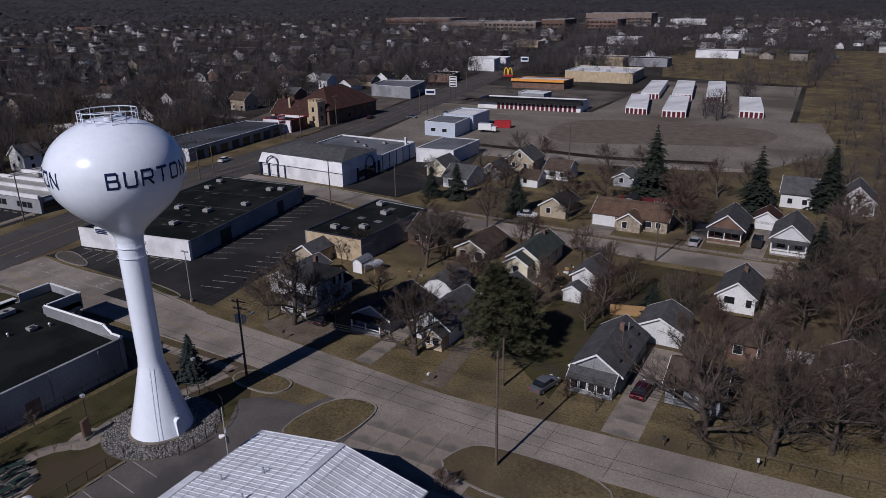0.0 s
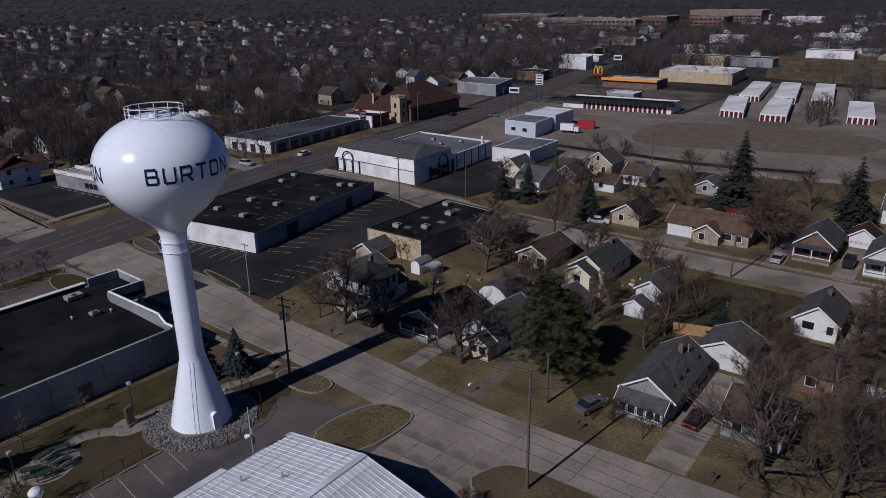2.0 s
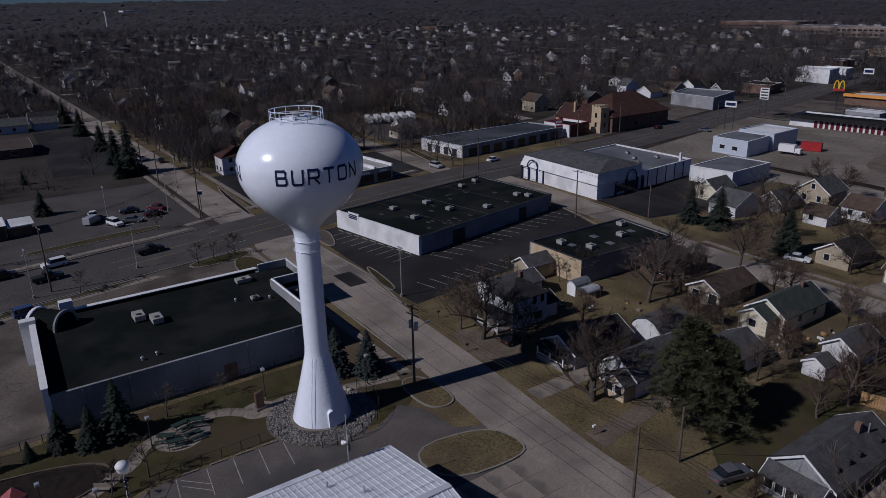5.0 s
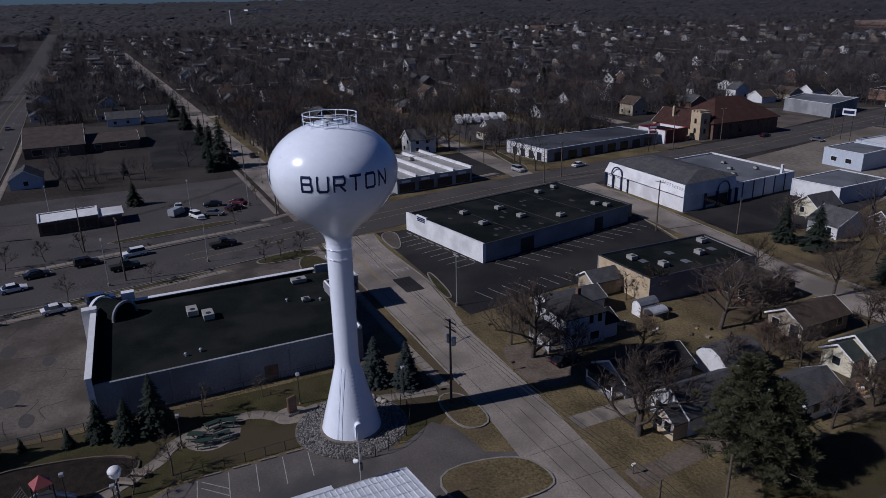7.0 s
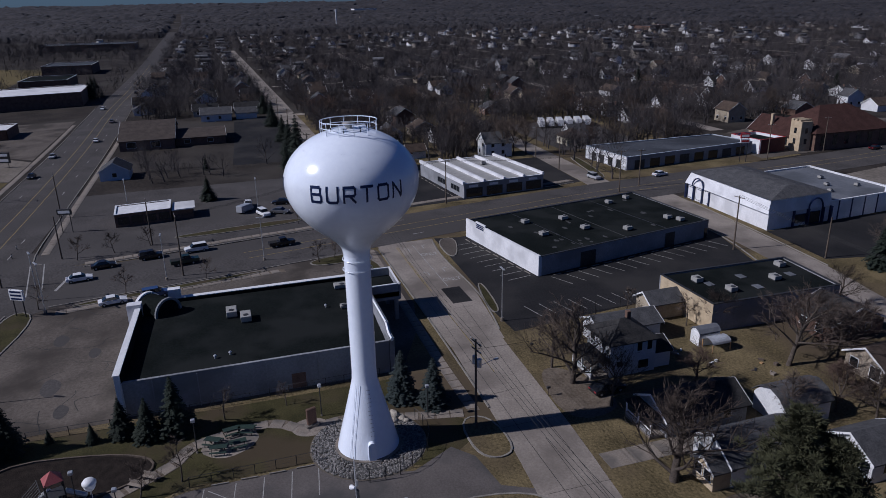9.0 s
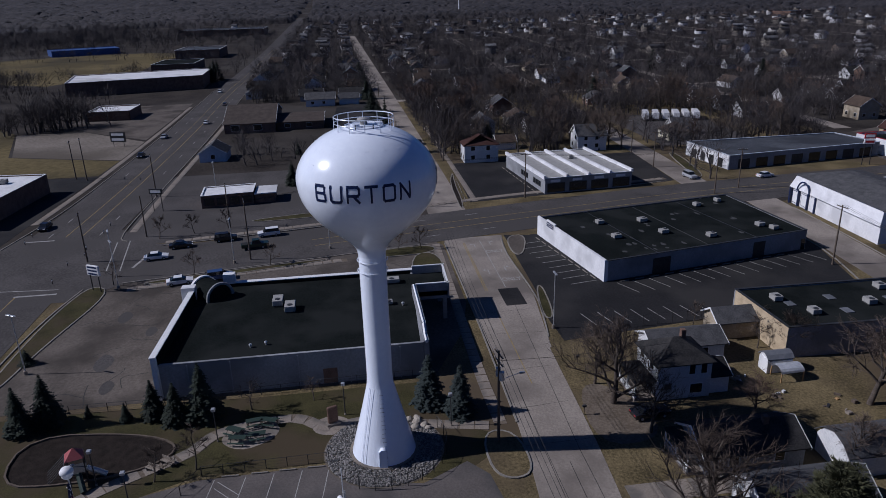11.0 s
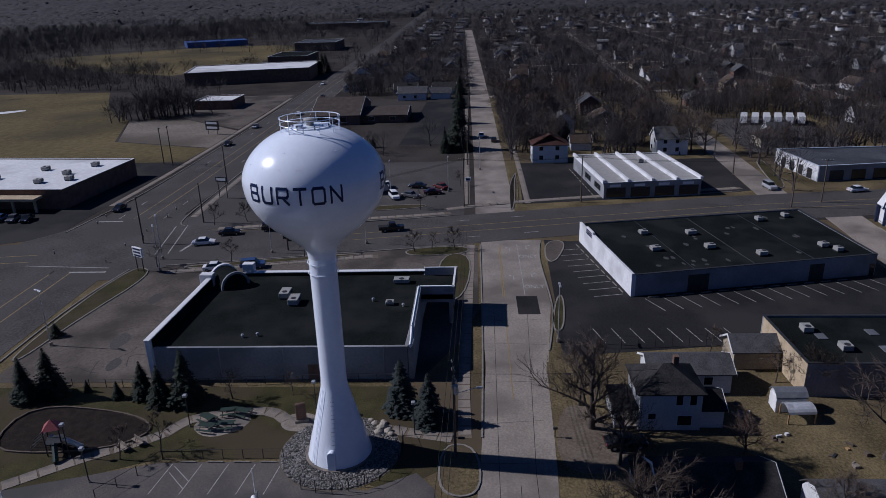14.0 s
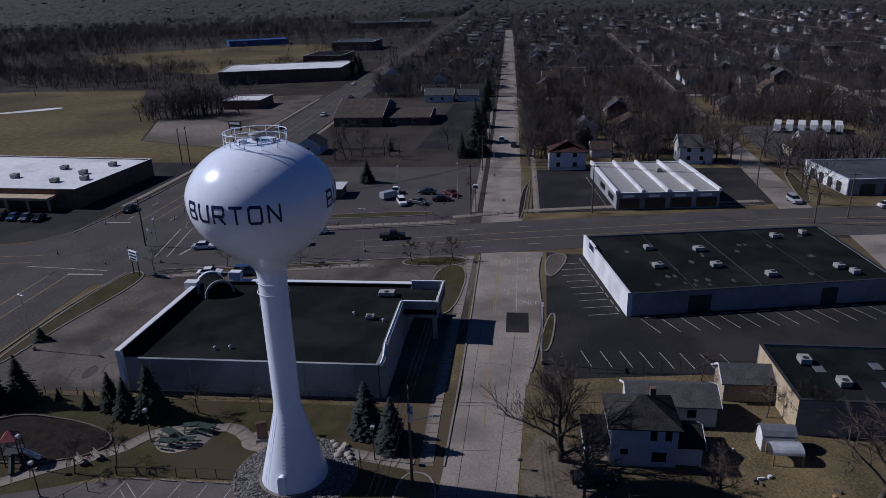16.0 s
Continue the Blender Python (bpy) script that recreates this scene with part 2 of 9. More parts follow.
NEEDLE_BLUE = surf("blue_spruce_needles", (0.012, 0.018, 0.018), (0.032, 0.042, 0.04), 1.2, 0.9, fine=4, spread=0.1)
NEEDLE_PINE = surf("pine_needles", (0.022, 0.024, 0.011), (0.062, 0.062, 0.03), 1.0, 0.9, fine=4)
POLE_WOOD = surf("weathered_pole", (0.075, 0.058, 0.045), (0.14, 0.11, 0.085), 1.5, 0.9, 0.4, 6)
FENCE_WOOD = surf("cedar_boards", (0.30, 0.18, 0.08), (0.42, 0.27, 0.13), 1.5, 0.85, 0.3, 6)
RUBBER = surf("black_rubber", (0.012, 0.012, 0.012), (0.02, 0.02, 0.02), 2.0, 0.8)
MULCH = surf("dark_mulch", (0.013, 0.011, 0.01), (0.034, 0.027, 0.023), 1.0, 0.95, 0.5, 8, spec=0.05)
FAR_WOOD = surf("distant_woods", (0.017, 0.016, 0.018), (0.046, 0.041, 0.042), 0.006, 1.0, fine=14)
FAR_BRICK = surf("weathered_far_brick", (0.15, 0.115, 0.095), (0.24, 0.19, 0.16), 0.2, 0.9)
HOUSE_WALLS = islands("distant_house_walls", [(0.74, 0.74, 0.75), (0.3, 0.27, 0.23), (0.17, 0.17, 0.18), (0.55, 0.54, 0.53), (0.14, 0.11, 0.09), (0.68, 0.68, 0.7), (0.2, 0.18, 0.15)])
HOUSE_ROOFS = islands("distant_house_roofs", [(0.035, 0.034, 0.037), (0.062, 0.062, 0.066), (0.055, 0.038, 0.032), (0.095, 0.095, 0.1), (0.026, 0.025, 0.028), (0.15, 0.15, 0.157)])
FAR_TWIGS = islands("distant_twigs", [(0.05, 0.042, 0.042), (0.03, 0.027, 0.029), (0.078, 0.064, 0.06), (0.036, 0.033, 0.035), (0.06, 0.051, 0.051)], 0.95)
FAR_TRUNKS = islands("distant_bark", [(0.06, 0.05, 0.045), (0.085, 0.072, 0.063), (0.045, 0.038, 0.035)], 0.95)


# ---- mesh helpers ----
def link(name, bm, mat, parent=None, label="", smooth=False):
    me = bpy.data.meshes.new(name)
    bm.normal_update()
    if smooth:
        for f in bm.faces:
            f.smooth = True
    bm.to_mesh(me)
    bm.free()
    me.materials.append(mat)
    ob = new(name, me)
    if parent:
        ob.parent = parent
    if label:
        ob["label"] = label
    return ob


def part(name, bm, mat, parent, label="", smooth=False):
    return link(name, bm, mat, parent, label, smooth)


def array_mesh(name, verts, tris, mat, smooth=False):
    me = bpy.data.meshes.new(name)
    verts, tris = np.asarray(verts, np.float32), np.asarray(tris, np.int32)
    n = len(tris)
    me.vertices.add(len(verts))
    me.vertices.foreach_set("co", verts.ravel())
    me.loops.add(3 * n)
    me.loops.foreach_set("vertex_index", tris.ravel())
    me.polygons.add(n)
    me.polygons.foreach_set("loop_start", np.arange(0, 3 * n, 3, dtype=np.int32))
    me.polygons.foreach_set("loop_total", np.full(n, 3, np.int32))
    me.update(calc_edges=True)
    me.materials.append(mat)
    return me


def thing(name, m, label, category, group="", kind=""):
    ob = new(name)
    ob.empty_display_size = 0.3
    ob.matrix_world = m
    return tagged(ob, label, category, group, kind)


def box(bm, x0, y0, z0, x1, y1, z1, bevel=0.0):
    r = bmesh.ops.create_cube(bm, size=1.0)
    for v in r["verts"]:
        v.co = Vector((x0 + (v.co.x + 0.5) * (x1 - x0), y0 + (v.co.y + 0.5) * (y1 - y0), z0 + (v.co.z + 0.5) * (z1 - z0)))
    if bevel:
        es = list({e for v in r["verts"] for e in v.link_edges})
        bmesh.ops.bevel(bm, geom=es, offset=bevel, segments=1, affect="EDGES")
    return bm


def boxed(x0, y0, z0, x1, y1, z1, bevel=0.0):
    return box(bmesh.new(), x0, y0, z0, x1, y1, z1, bevel)


def prism(poly, z0, z1, bm=None):
    bm = bm or bmesh.new()
    area = sum(a[0] * b[1] - b[0] * a[1] for a, b in zip(poly, poly[1:] + poly[:1]))
    if area < 0:
        poly = poly[::-1]
    lo = [bm.verts.new((x, y, z0)) for x, y in poly]
    hi = [bm.verts.new((x, y, z1)) for x, y in poly]
    bm.faces.new(hi)
    bm.faces.new(lo[::-1])
    for i in range(len(poly)):
        j = (i + 1) % len(poly)
        bm.faces.new((lo[i], lo[j], hi[j], hi[i]))
    return bm


def tube(bm, a, b, r0, r1, sides=8):
    a, b = Vector(a), Vector(b)
    q = (b - a).to_track_quat("Z", "Y")
    rings = []
    for p, r in ((a, r0), (b, r1)):
        rings.append([bm.verts.new(p + q @ Vector((r * math.cos(6.2832 * i / sides), r * math.sin(6.2832 * i / sides), 0))) for i in range(sides)])
    for i in range(sides):
        j = (i + 1) % sides
        bm.faces.new((rings[0][i], rings[0][j], rings[1][j], rings[1][i]))
    bm.faces.new(rings[1])
    bm.faces.new(rings[0][::-1])
    return bm


def ring(bm, r, z, thick, n=40, cx=0.0, cy=0.0):
    loops = []
    for i in range(n):
        a = 6.283185 * i / n
        loops.append([bm.verts.new((cx + (r + thick * math.cos(1.2566 * k)) * math.cos(a), cy + (r + thick * math.cos(1.2566 * k)) * math.sin(a), z + thick * math.sin(1.2566 * k))) for k in range(5)])
    for i in range(n):
        a, b = loops[i], loops[(i + 1) % n]
        for k in range(5):
            bm.faces.new((a[k], b[k], b[(k + 1) % 5], a[(k + 1) % 5]))
    return bm


def smooth_line(pts, n=6):
    out = []
    for i in range(len(pts) - 1):
        p0, p1, p2, p3 = (Vector(pts[max(0, min(len(pts) - 1, k))]) for k in (i - 1, i, i + 1, i + 2))
        for k in range(n):
            t = k / n
            out.append(0.5 * ((2 * p1) + (p2 - p0) * t + (2 * p0 - 5 * p1 + 4 * p2 - p3) * t * t + (3 * p1 - p0 - 3 * p2 + p3) * t ** 3))
    out.append(Vector(pts[-1]))
    return out


def lathe(profile, segs=64):
    bm = bmesh.new()
    rows = []
    for r, z in profile:
        rows.append([bm.verts.new((r * math.cos(6.283185 * i / segs), r * math.sin(6.283185 * i / segs), z)) for i in range(segs)])
    for a, b in zip(rows, rows[1:]):
        for i in range(segs):
            j = (i + 1) % segs
            bm.faces.new((a[i], b[i], b[j], a[j])[::-1])
    bmesh.ops.recalc_face_normals(bm, faces=bm.faces[:])
    return bm


def strip_sides(line):
    """Unit normals to the left of a plan line."""
    out = []
    for i, p in enumerate(line):
        d = Vector(line[min(i + 1, len(line) - 1)][:2]) - Vector(line[max(i - 1, 0)][:2])
        d.normalize()
        out.append(Vector((-d.y, d.x)))
    return out


def ribbon(line, off0, off1, z0, z1, bm=None):
    """A slab along a plan line between two offsets to its left."""
    bm = bm or bmesh.new()
    ns = strip_sides(line)
    prev = None
    for p, n in zip(line, ns):
        p = Vector(p[:2])
        a, b = p + n * off0, p + n * off1
        cur = [bm.verts.new((a.x, a.y, z1)), bm.verts.new((b.x, b.y, z1)), bm.verts.new((b.x, b.y, z0)), bm.verts.new((a.x, a.y, z0))]
        if prev:
            for i in range(4):
                j = (i + 1) % 4
                bm.faces.new((prev[i], prev[j], cur[j], cur[i]))
        else:
            bm.faces.new(cur)
        prev = cur
    bm.faces.new(prev[::-1])
    bmesh.ops.recalc_face_normals(bm, faces=bm.faces[:])
    return bm


def ellipse(cx, cy, rx, ry, n=28, turn=0.0):
    c, s = math.cos(turn), math.sin(turn)
    return [(cx + c * rx * math.cos(6.2832 * i / n) - s * ry * math.sin(6.2832 * i / n), cy + s * rx * math.cos(6.2832 * i / n) + c * ry * math.sin(6.2832 * i / n)) for i in range(n)]


def rounded(pts, n=4):
    """A closed plan outline softened by corner cutting."""
    for _ in range(2):
        out = []
        for a, b in zip(pts, pts[1:] + pts[:1]):
            out += [(a[0] * 0.75 + b[0] * 0.25, a[1] * 0.75 + b[1] * 0.25), (a[0] * 0.25 + b[0] * 0.75, a[1] * 0.25 + b[1] * 0.75)]
        pts = out
    return pts


# ---- ground ----
def terrain(x, y):
    """Flat land that lifts a little towards the rim of the plain."""
    r = math.hypot(x + 30, y - 35)
    return 80.0 * max(0.0, (r - 2000) / 2850) ** 1.5


def drape(bm):
    for v in bm.verts:
        v.co.z += terrain(v.co.x, v.co.y)
    return bm


def ground_sheet():
    bm = bmesh.new()
    rs = [0, 60, 140, 260, 420, 700, 900, 1050, 1200, 1400, 1700, 2100, 2600, 3200, 3900, 4850]
    rows = [[bm.verts.new((-30 + r * math.cos(6.2832 * i / 96), 35 + r * math.sin(6.2832 * i / 96), 0)) for i in range(96)] for r in rs[1:]]
    c = bm.verts.new((-30, 35, 0))
    for i in range(96):
        j = (i + 1) % 96
        bm.faces.new((c, rows[0][i], rows[0][j]))
        for a, b in zip(rows, rows[1:]):
            bm.faces.new((a[i], b[i], b[j], a[j]))
    return tagged(link("ground", drape(bm), SHADED_SOIL), "winter soil coloured dark for the shade of bare trees", "ground", kind="structure")


ground_sheet()


def patch(name, poly, mat, z, label, category="pavement", kind="structure"):
    return tagged(link(name, prism(list(poly), -0.05, z), mat), label, category, kind=kind)


S_MID = [(-131, 65.2), (-100, 64.8), (-83, 63.7), (-60, 62.6), (-38, 61.0), (-18, 62.1), (1, 63.2), (40, 65.6), (120, 70)]
MAIN_MID = [(-104, -150), (-120, -60), (-125.4, -20), (-129.6, 5), (-136.8, 44), (-145.6, 90), (-151, 121), (-155.5, 165), (-159.5, 210), (-165.5, 250), (-174, 300), (-181, 340), (-198, 417), (-212, 490), (-241, 632), (-272, 800), (-330, 1100), (-480, 1800)]
AVE_MID = [(60, -18), (-80, -18), (-130, -18), (-190, -16.8), (-276, -16.8), (-380, -19), (-500, -18.8), (-740, -22), (-1500, -40), (-3500, -85)]
W_MID = [(-147, 63), (-240, 62.4), (-480, 59.5), (-710, 56.5), (-900, 54)]
T_MID = [(-146, 136), (-120, 134), (-90, 131), (-76, 128.2), (-58, 127.5), (-41, 127.2), (-24, 127.2), (-4, 127.7), (60, 130), (160, 134)]
T2_MID = [(-152, 127.5), (-190, 130), (-230, 132), (-414, 141), (-800, 160)]
roads = [("road_main", MAIN_MID, 9.2, ASPHALT, "worn grey five-lane asphalt main road"), ("road_avenue", AVE_MID, 9.0, ASPHALT, "wide worn grey asphalt avenue"),
         ("road_side", S_MID, 4.0, STREET, "pale worn concrete side street"), ("road_west", W_MID, 4.4, STREET, "pale straight residential street"),
         ("road_back", T_MID, 3.9, STREET, "pale residential back street"), ("road_cross", T2_MID, 3.6, STREET, "narrow residential cross street")]
for i, (name, mid, half, mat, label) in enumerate(roads):
    z = (0.05, 0.042, 0.034, 0.03, 0.026, 0.022)[i]
    tagged(link(name, ribbon(smooth_line([(*p, 0) for p in mid], 4), -half, half, -0.1, z) if half < 5 else drape(ribbon(smooth_line([(*p, 0) for p in mid], 10), -half, half, -0.1, z)), mat), label, "road", kind="structure")
patch("road_crossing", [(-114, -34), (-113, -6.5), (-119.5, 1), (-126, 8), (-140, 8), (-141.5, -4), (-152, -7.5), (-152, -28), (-141, -31), (-134, -36)], ASPHALT, 0.046, "worn asphalt of the wide crossing", "road")
# the side street widens towards the main road
patch("road_mouth", [(-131.5, 59.6), (-91, 59.4), (-83, 59.6), (-83, 68), (-101, 70.2), (-120, 70.2), (-131.5, 71.5)], STREET, 0.039, "pale concrete mouth of the side street", "road")

BLOCKS = []      # plan boxes that trees and houses keep clear of


def keep(x0, y0, x1, y1):
    BLOCKS.append((min(x0, x1), min(y0, y1), max(x0, x1), max(y0, y1)))


# lots and yards
patch("lawn_block", [(-145, -140), (140, -140), (140, 215), (-100, 215), (-142, 160), (-140, 40)], LAWN, 0.006, "dry brown winter grass and bare soil", "ground")
patch("lawn_far_side", [(-150, 60), (-215, 60), (-330, 64), (-330, 190), (-170, 205), (-158, 130)], LAWN, 0.006, "dry brown winter grass between far houses", "ground")
patch("pavement_store_lot", [(-78.2, -6), (-97, -5.2), (-117, -2.0), (-121, 3), (-124.5, 23), (-129, 44), (-131.5, 57), (-128, 59), (-100, 58.8), (-90, 56.5), (-78.2, 51)], LOT, 0.028, "patched grey asphalt lot round the black-roofed store")
patch("pavement_strip_lot", [(-84.5, 70.3), (-87.8, 97.6), (-87.8, 122), (-112, 128.5), (-136.5, 128), (-130.5, 77), (-131.5, 72), (-101, 71.0), (-93, 70)], BLACKTOP, 0.03, "dark sealed parking lot round the strip building")
patch("pavement_show_lot", [(-110.5, 139.5), (-93, 137.6), (-88, 160), (-98, 194), (-113, 182)], BLACKTOP, 0.026, "dark sealed lot beside the white showroom")
patch("pavement_garage_lot", [(-156.4, 69.5), (-197, 71), (-199, 127), (-164.5, 124.5), (-160, 100)], BLACKTOP, 0.027, "dark parking lot round the saw-roofed shops")
patch("pavement_corner_lot", [(-141, -6.5), (-200, -8.6), (-201, 56), (-148.8, 56), (-146, 40), (-141, 10)], ASPHALT, 0.024, "grey corner lot of the filling station")
patch("pavement_grocer_lot", [(-137, -31), (-165, -30.5), (-205, -29.5), (-206, -110), (-120, -110), (-133, -40)], BLACKTOP, 0.022, "dark asphalt lot round the white-roofed supermarket")
patch("pavement_brown_lot", [(-225, 34), (-270, 36), (-330, 38), (-330, 56), (-225, 57.5)], BLACKTOP, 0.018, "dark parking lot beside the brown hall")
patch("pavement_lot_east", [(-99, 176), (-142, 183), (-154, 245), (-165, 282), (-118, 284), (-70, 282), (-8, 292), (0, 240), (-20, 203), (-50, 199.5), (-94, 191)], GRAVEL, 0.016, "wide bare gravel and dirt lot", "ground")
patch("pavement_lot_storage", [(-92, 281), (-18, 286), (-22, 402), (-92, 402)], GRAVEL, 0.022, "pale gravel yard between storage sheds", "ground")
patch("pavement_lot_far", [(-165, 284), (-95, 284), (-93, 350), (-176, 350)], LOT, 0.02, "grey asphalt lot of the far restaurant strip")
patch("soil_field", rounded([(-96, 262), (-72, 271), (-50, 276), (-16, 268), (-24, 236), (-42, 233), (-69, 222), (-90, 220)]), DIRT, 0.024, "darker bare soil across the gravel lot", "ground")
patch("soil_lane", [(-101, 189.5), (-70, 192), (-30, 199), (-18, 203), (-18, 206), (-54, 200.4), (-81, 200.6), (-102, 198)], STREET, 0.022, "pale worn dirt lane behind the houses", "ground")
tagged(link("soil_bank", ribbon(smooth_line([(-106, 203, 0), (-92, 202.4, 0), (-81, 203.4, 0), (-68, 202.2, 0), (-54, 203, 0), (-30, 208, 0)], 5), -0.9, 0.9, -0.05, 0.5), MULCH), "low dark bank of bare soil along the lane", "ground", kind="structure")
patch("pavement_church_lot", [(-170, 190), (-206, 196), (-230, 260), (-190, 330), (-187, 300), (-175, 245)], LOT, 0.02, "asphalt lot round the church")
patch("pavement_fleet_lot", [(-205, 140), (-262, 140), (-262, 176), (-205, 172)], ASPHALT, 0.02, "asphalt yard with parked box trucks")
patch("field_far", [(-206.5, -30), (-226, -29.5), (-240, -68), (-285, -84), (-320, -110), (-378, -138), (-378, -215), (-340, -300), (-260, -300), (-206.5, -120)], FIELD, 0.01, "tan winter playing field", "ground")
patch("field_beyond", [(-530, -100), (-600, -104), (-705, -96), (-720, -150), (-695, -235), (-610, -330), (-510, -230), (-455, -135)], FIELD, 0.01, "distant tan field before a blue factory", "ground")
patch("field_snow", rounded([(-300, -176), (-312, -164), (-322, -150), (-316, -147), (-304, -163)]), ROOF_WHITE, 0.03, "last thin patch of snow on the field", "ground")
patch("field_rough", [(-227, -29.5), (-257, -29.5), (-283, -58), (-284, -83), (-240.5, -67)], GRAVEL, 0.014, "rough pale weedy strip beside the avenue", "ground")
patch("pavement_avenue_shop", [(-260, -29.8), (-352, -30.6), (-350, -66), (-300, -70), (-284, -58)], LOT, 0.02, "pale asphalt lot round the small brick shop")
patch("field_east", [(-14, 203), (60, 200), (220, 660), (-40, 660), (-112, 710), (-128, 560), (-97, 425), (-20, 408), (-16, 300)], LAWN, 0.012, "overgrown tan winter field", "ground")
patch("lawn_park", [(-77, -4), (-77, 50.5), (-66.5, 53), (-63, 57.8), (-57, 50), (-62.3, 37), (-62.4, 24), (-57, 12), (-52, -4)], GREENER, 0.012, "short park lawn round the water tower", "ground")
patch("lawn_back", [(-19.5, 99), (-14, 121), (-30, 121), (-31.5, 99)], GREENER, 0.01, "green-brown back lawn", "ground")
patch("lawn_yard", [(-37.5, 80), (-26.5, 70), (-26.5, 98), (-36, 101)], GREENER, 0.01, "green-brown side yard", "ground")
patch("pavement_park_lot", [(-61.6, 24), (-61.9, 37.6), (-58.6, 40.5), (-57.2, 47), (-60, 52), (-57.5, 54), (-52, 54.8), (-50, 58.6), (-43, 58.6), (-41, 49), (-24, 50), (-24, 6), (-56, 6)], PARK_ASPHALT, 0.02, "grey asphalt drive and parking bays below the tower")


def slabs(name, x0, y0, x1, y1, nx, ny, z, label, skew=0.0):
    """A concrete apron of separate slabs with open joints."""
    root = tagged(link(name, boxed(x0, y0, -0.05, x1, y1, z - 0.03), DIRT), label, "pavement", kind="structure")
    w, d = (x1 - x0) / nx, (y1 - y0) / ny
    me = None
    for i in range(nx):
        for j in range(ny):
            if me is None:
                ob = part("slab", boxed(-w / 2 + 0.025, -d / 2 + 0.025, -0.1, w / 2 - 0.025, d / 2 - 0.025, 0, 0.012), CONCRETE, root)
                me = ob.data
            else:
                ob = new("slab", me)
                ob.parent = root
            ob.location = (x0 + w * (i + 0.5), y0 + d * (j + 0.5), z + random.uniform(-0.008, 0.008))
            ob.rotation_euler = (random.uniform(-0.002, 0.002), random.uniform(-0.002, 0.002), 0)
    return root


slabs("pavement_apron", -43.2, 45.6, -27.5, 58.2, 5, 4, 0.05, "pale concrete apron slabs with dark joints")
slabs("pavement_drive", -18.9, 66.6, -14.6, 89.5, 1, 7, 0.03, "cracked pale concrete driveway")
slabs("pavement_driveway", -53.4, 66.8, -50.6, 80, 1, 4, 0.03, "pale concrete driveway beside a small house")
patch("track_gravel", [(-42.4, 66), (-38.9, 66), (-39.6, 70), (-40.2, 76), (-40.0, 84), (-42.6, 84.5), (-43.0, 76), (-42.2, 70)], DIRT, 0.02, "rutted gravel drive", "pavement")
patch("track_house", rounded([(-72, 68), (-60, 66.5), (-60, 74), (-66, 75), (-73, 71.5)]), DIRT, 0.02, "bare dirt parking verge", "pavement")
patch("drive_white_house", [(-7, 105), (-3.5, 106), (-3.5, 122.5), (-7, 122.5)], GRAVEL, 0.02, "gravel drive", "pavement")
patch("drive_far_a", [(-24, 132), (-20.8, 132), (-21, 150), (-24, 150)], CONCRETE, 0.02, "concrete drive", "pavement")
patch("drive_far_b", [(-13.2, 132), (-9.6, 132), (-9.4, 151), (-13, 151)], CONCRETE, 0.02, "concrete drive", "pavement")
patch("drive_ranch", [(-45.5, 132), (-38.5, 132), (-38.8, 139.6), (-44, 139.6)], CONCRETE, 0.02, "concrete drive of the brown-roofed ranch house", "pavement")


# sidewalks of separate slabs along the streets
def sidewalk(name, pts, half, label, step=1.6):
    line = smooth_line([(*p, 0) for p in pts], 8)
    root = tagged(link(name, ribbon(line, -half, half, -0.05, 0.03), DIRT), label, "pavement", kind="structure")
    length, me, k = 0.0, None, 0
    dense = []
    for a, b in zip(line, line[1:]):
        n = max(1, int((b - a).length / 0.4))
        dense += [a.lerp(b, i / n) for i in range(n)]
    acc, last = 0.0, dense[0]
    for p, q in zip(dense, dense[1:]):
        acc += (q - p).length
        if acc >= step and k < 110:
            d = (q - last).normalized()
            if me is None:
                ob = part("slab", boxed(-step / 2 + 0.02, -half + 0.01, -0.06, step / 2 - 0.02, half - 0.01, 0, 0.01), CONCRETE, root)
                me = ob.data
            else:
                ob = new("slab", me)
                ob.parent = root
            mid = (last + q) / 2
            ob.location, ob.rotation_euler = (mid.x, mid.y, 0.065 + random.uniform(-0.006, 0.006)), (0, 0, math.atan2(d.y, d.x))
            acc, last, k = 0.0, q, k + 1
    return root


sidewalk("pavement_walk_side", [(-129, 57.6), (-104, 57.2), (-80, 56.8), (-66, 57.0)], 0.75, "narrow concrete sidewalk")
sidewalk("pavement_walk_back_far", [(-76, 133.8), (-58, 133.2), (-41, 133), (-24, 133), (-2, 133.4)], 0.7, "narrow concrete sidewalk")
sidewalk("pavement_walk_main", [(-116.6, 2), (-120.9, 24), (-123.6, 40)], 0.9, "concrete sidewalk along the main road")
sidewalk("pavement_walk_park", [(-66, 55.6), (-67.5, 49), (-69.5, 42), (-69, 37), (-71.5, 33), (-70, 25), (-66.5, 22), (-62.5, 15.5), (-57, 8)], 0.85, "winding concrete park path")
sidewalk("pavement_walk_west", [(-157, 70.8), (-200, 70.9), (-260, 70.5)], 0.7, "concrete sidewalk along the residential street")
sidewalk("pavement_walk_far", [(-153, 52), (-158.5, 70), (-163.5, 100), (-167, 123)], 1.0, "concrete sidewalk along the far kerb")


# kerbs
def kerb(name, pts, label, h=0.15, closed=False, w=0.22, mat=KERB):
    line = [(*p, 0) for p in (pts + pts[:1] if closed else pts)]
    return tagged(link(name, ribbon(smooth_line(line, 4) if not closed else [Vector(p) for p in line], -w / 2, w / 2, -0.05, h), mat), label, "kerb", kind="structure")


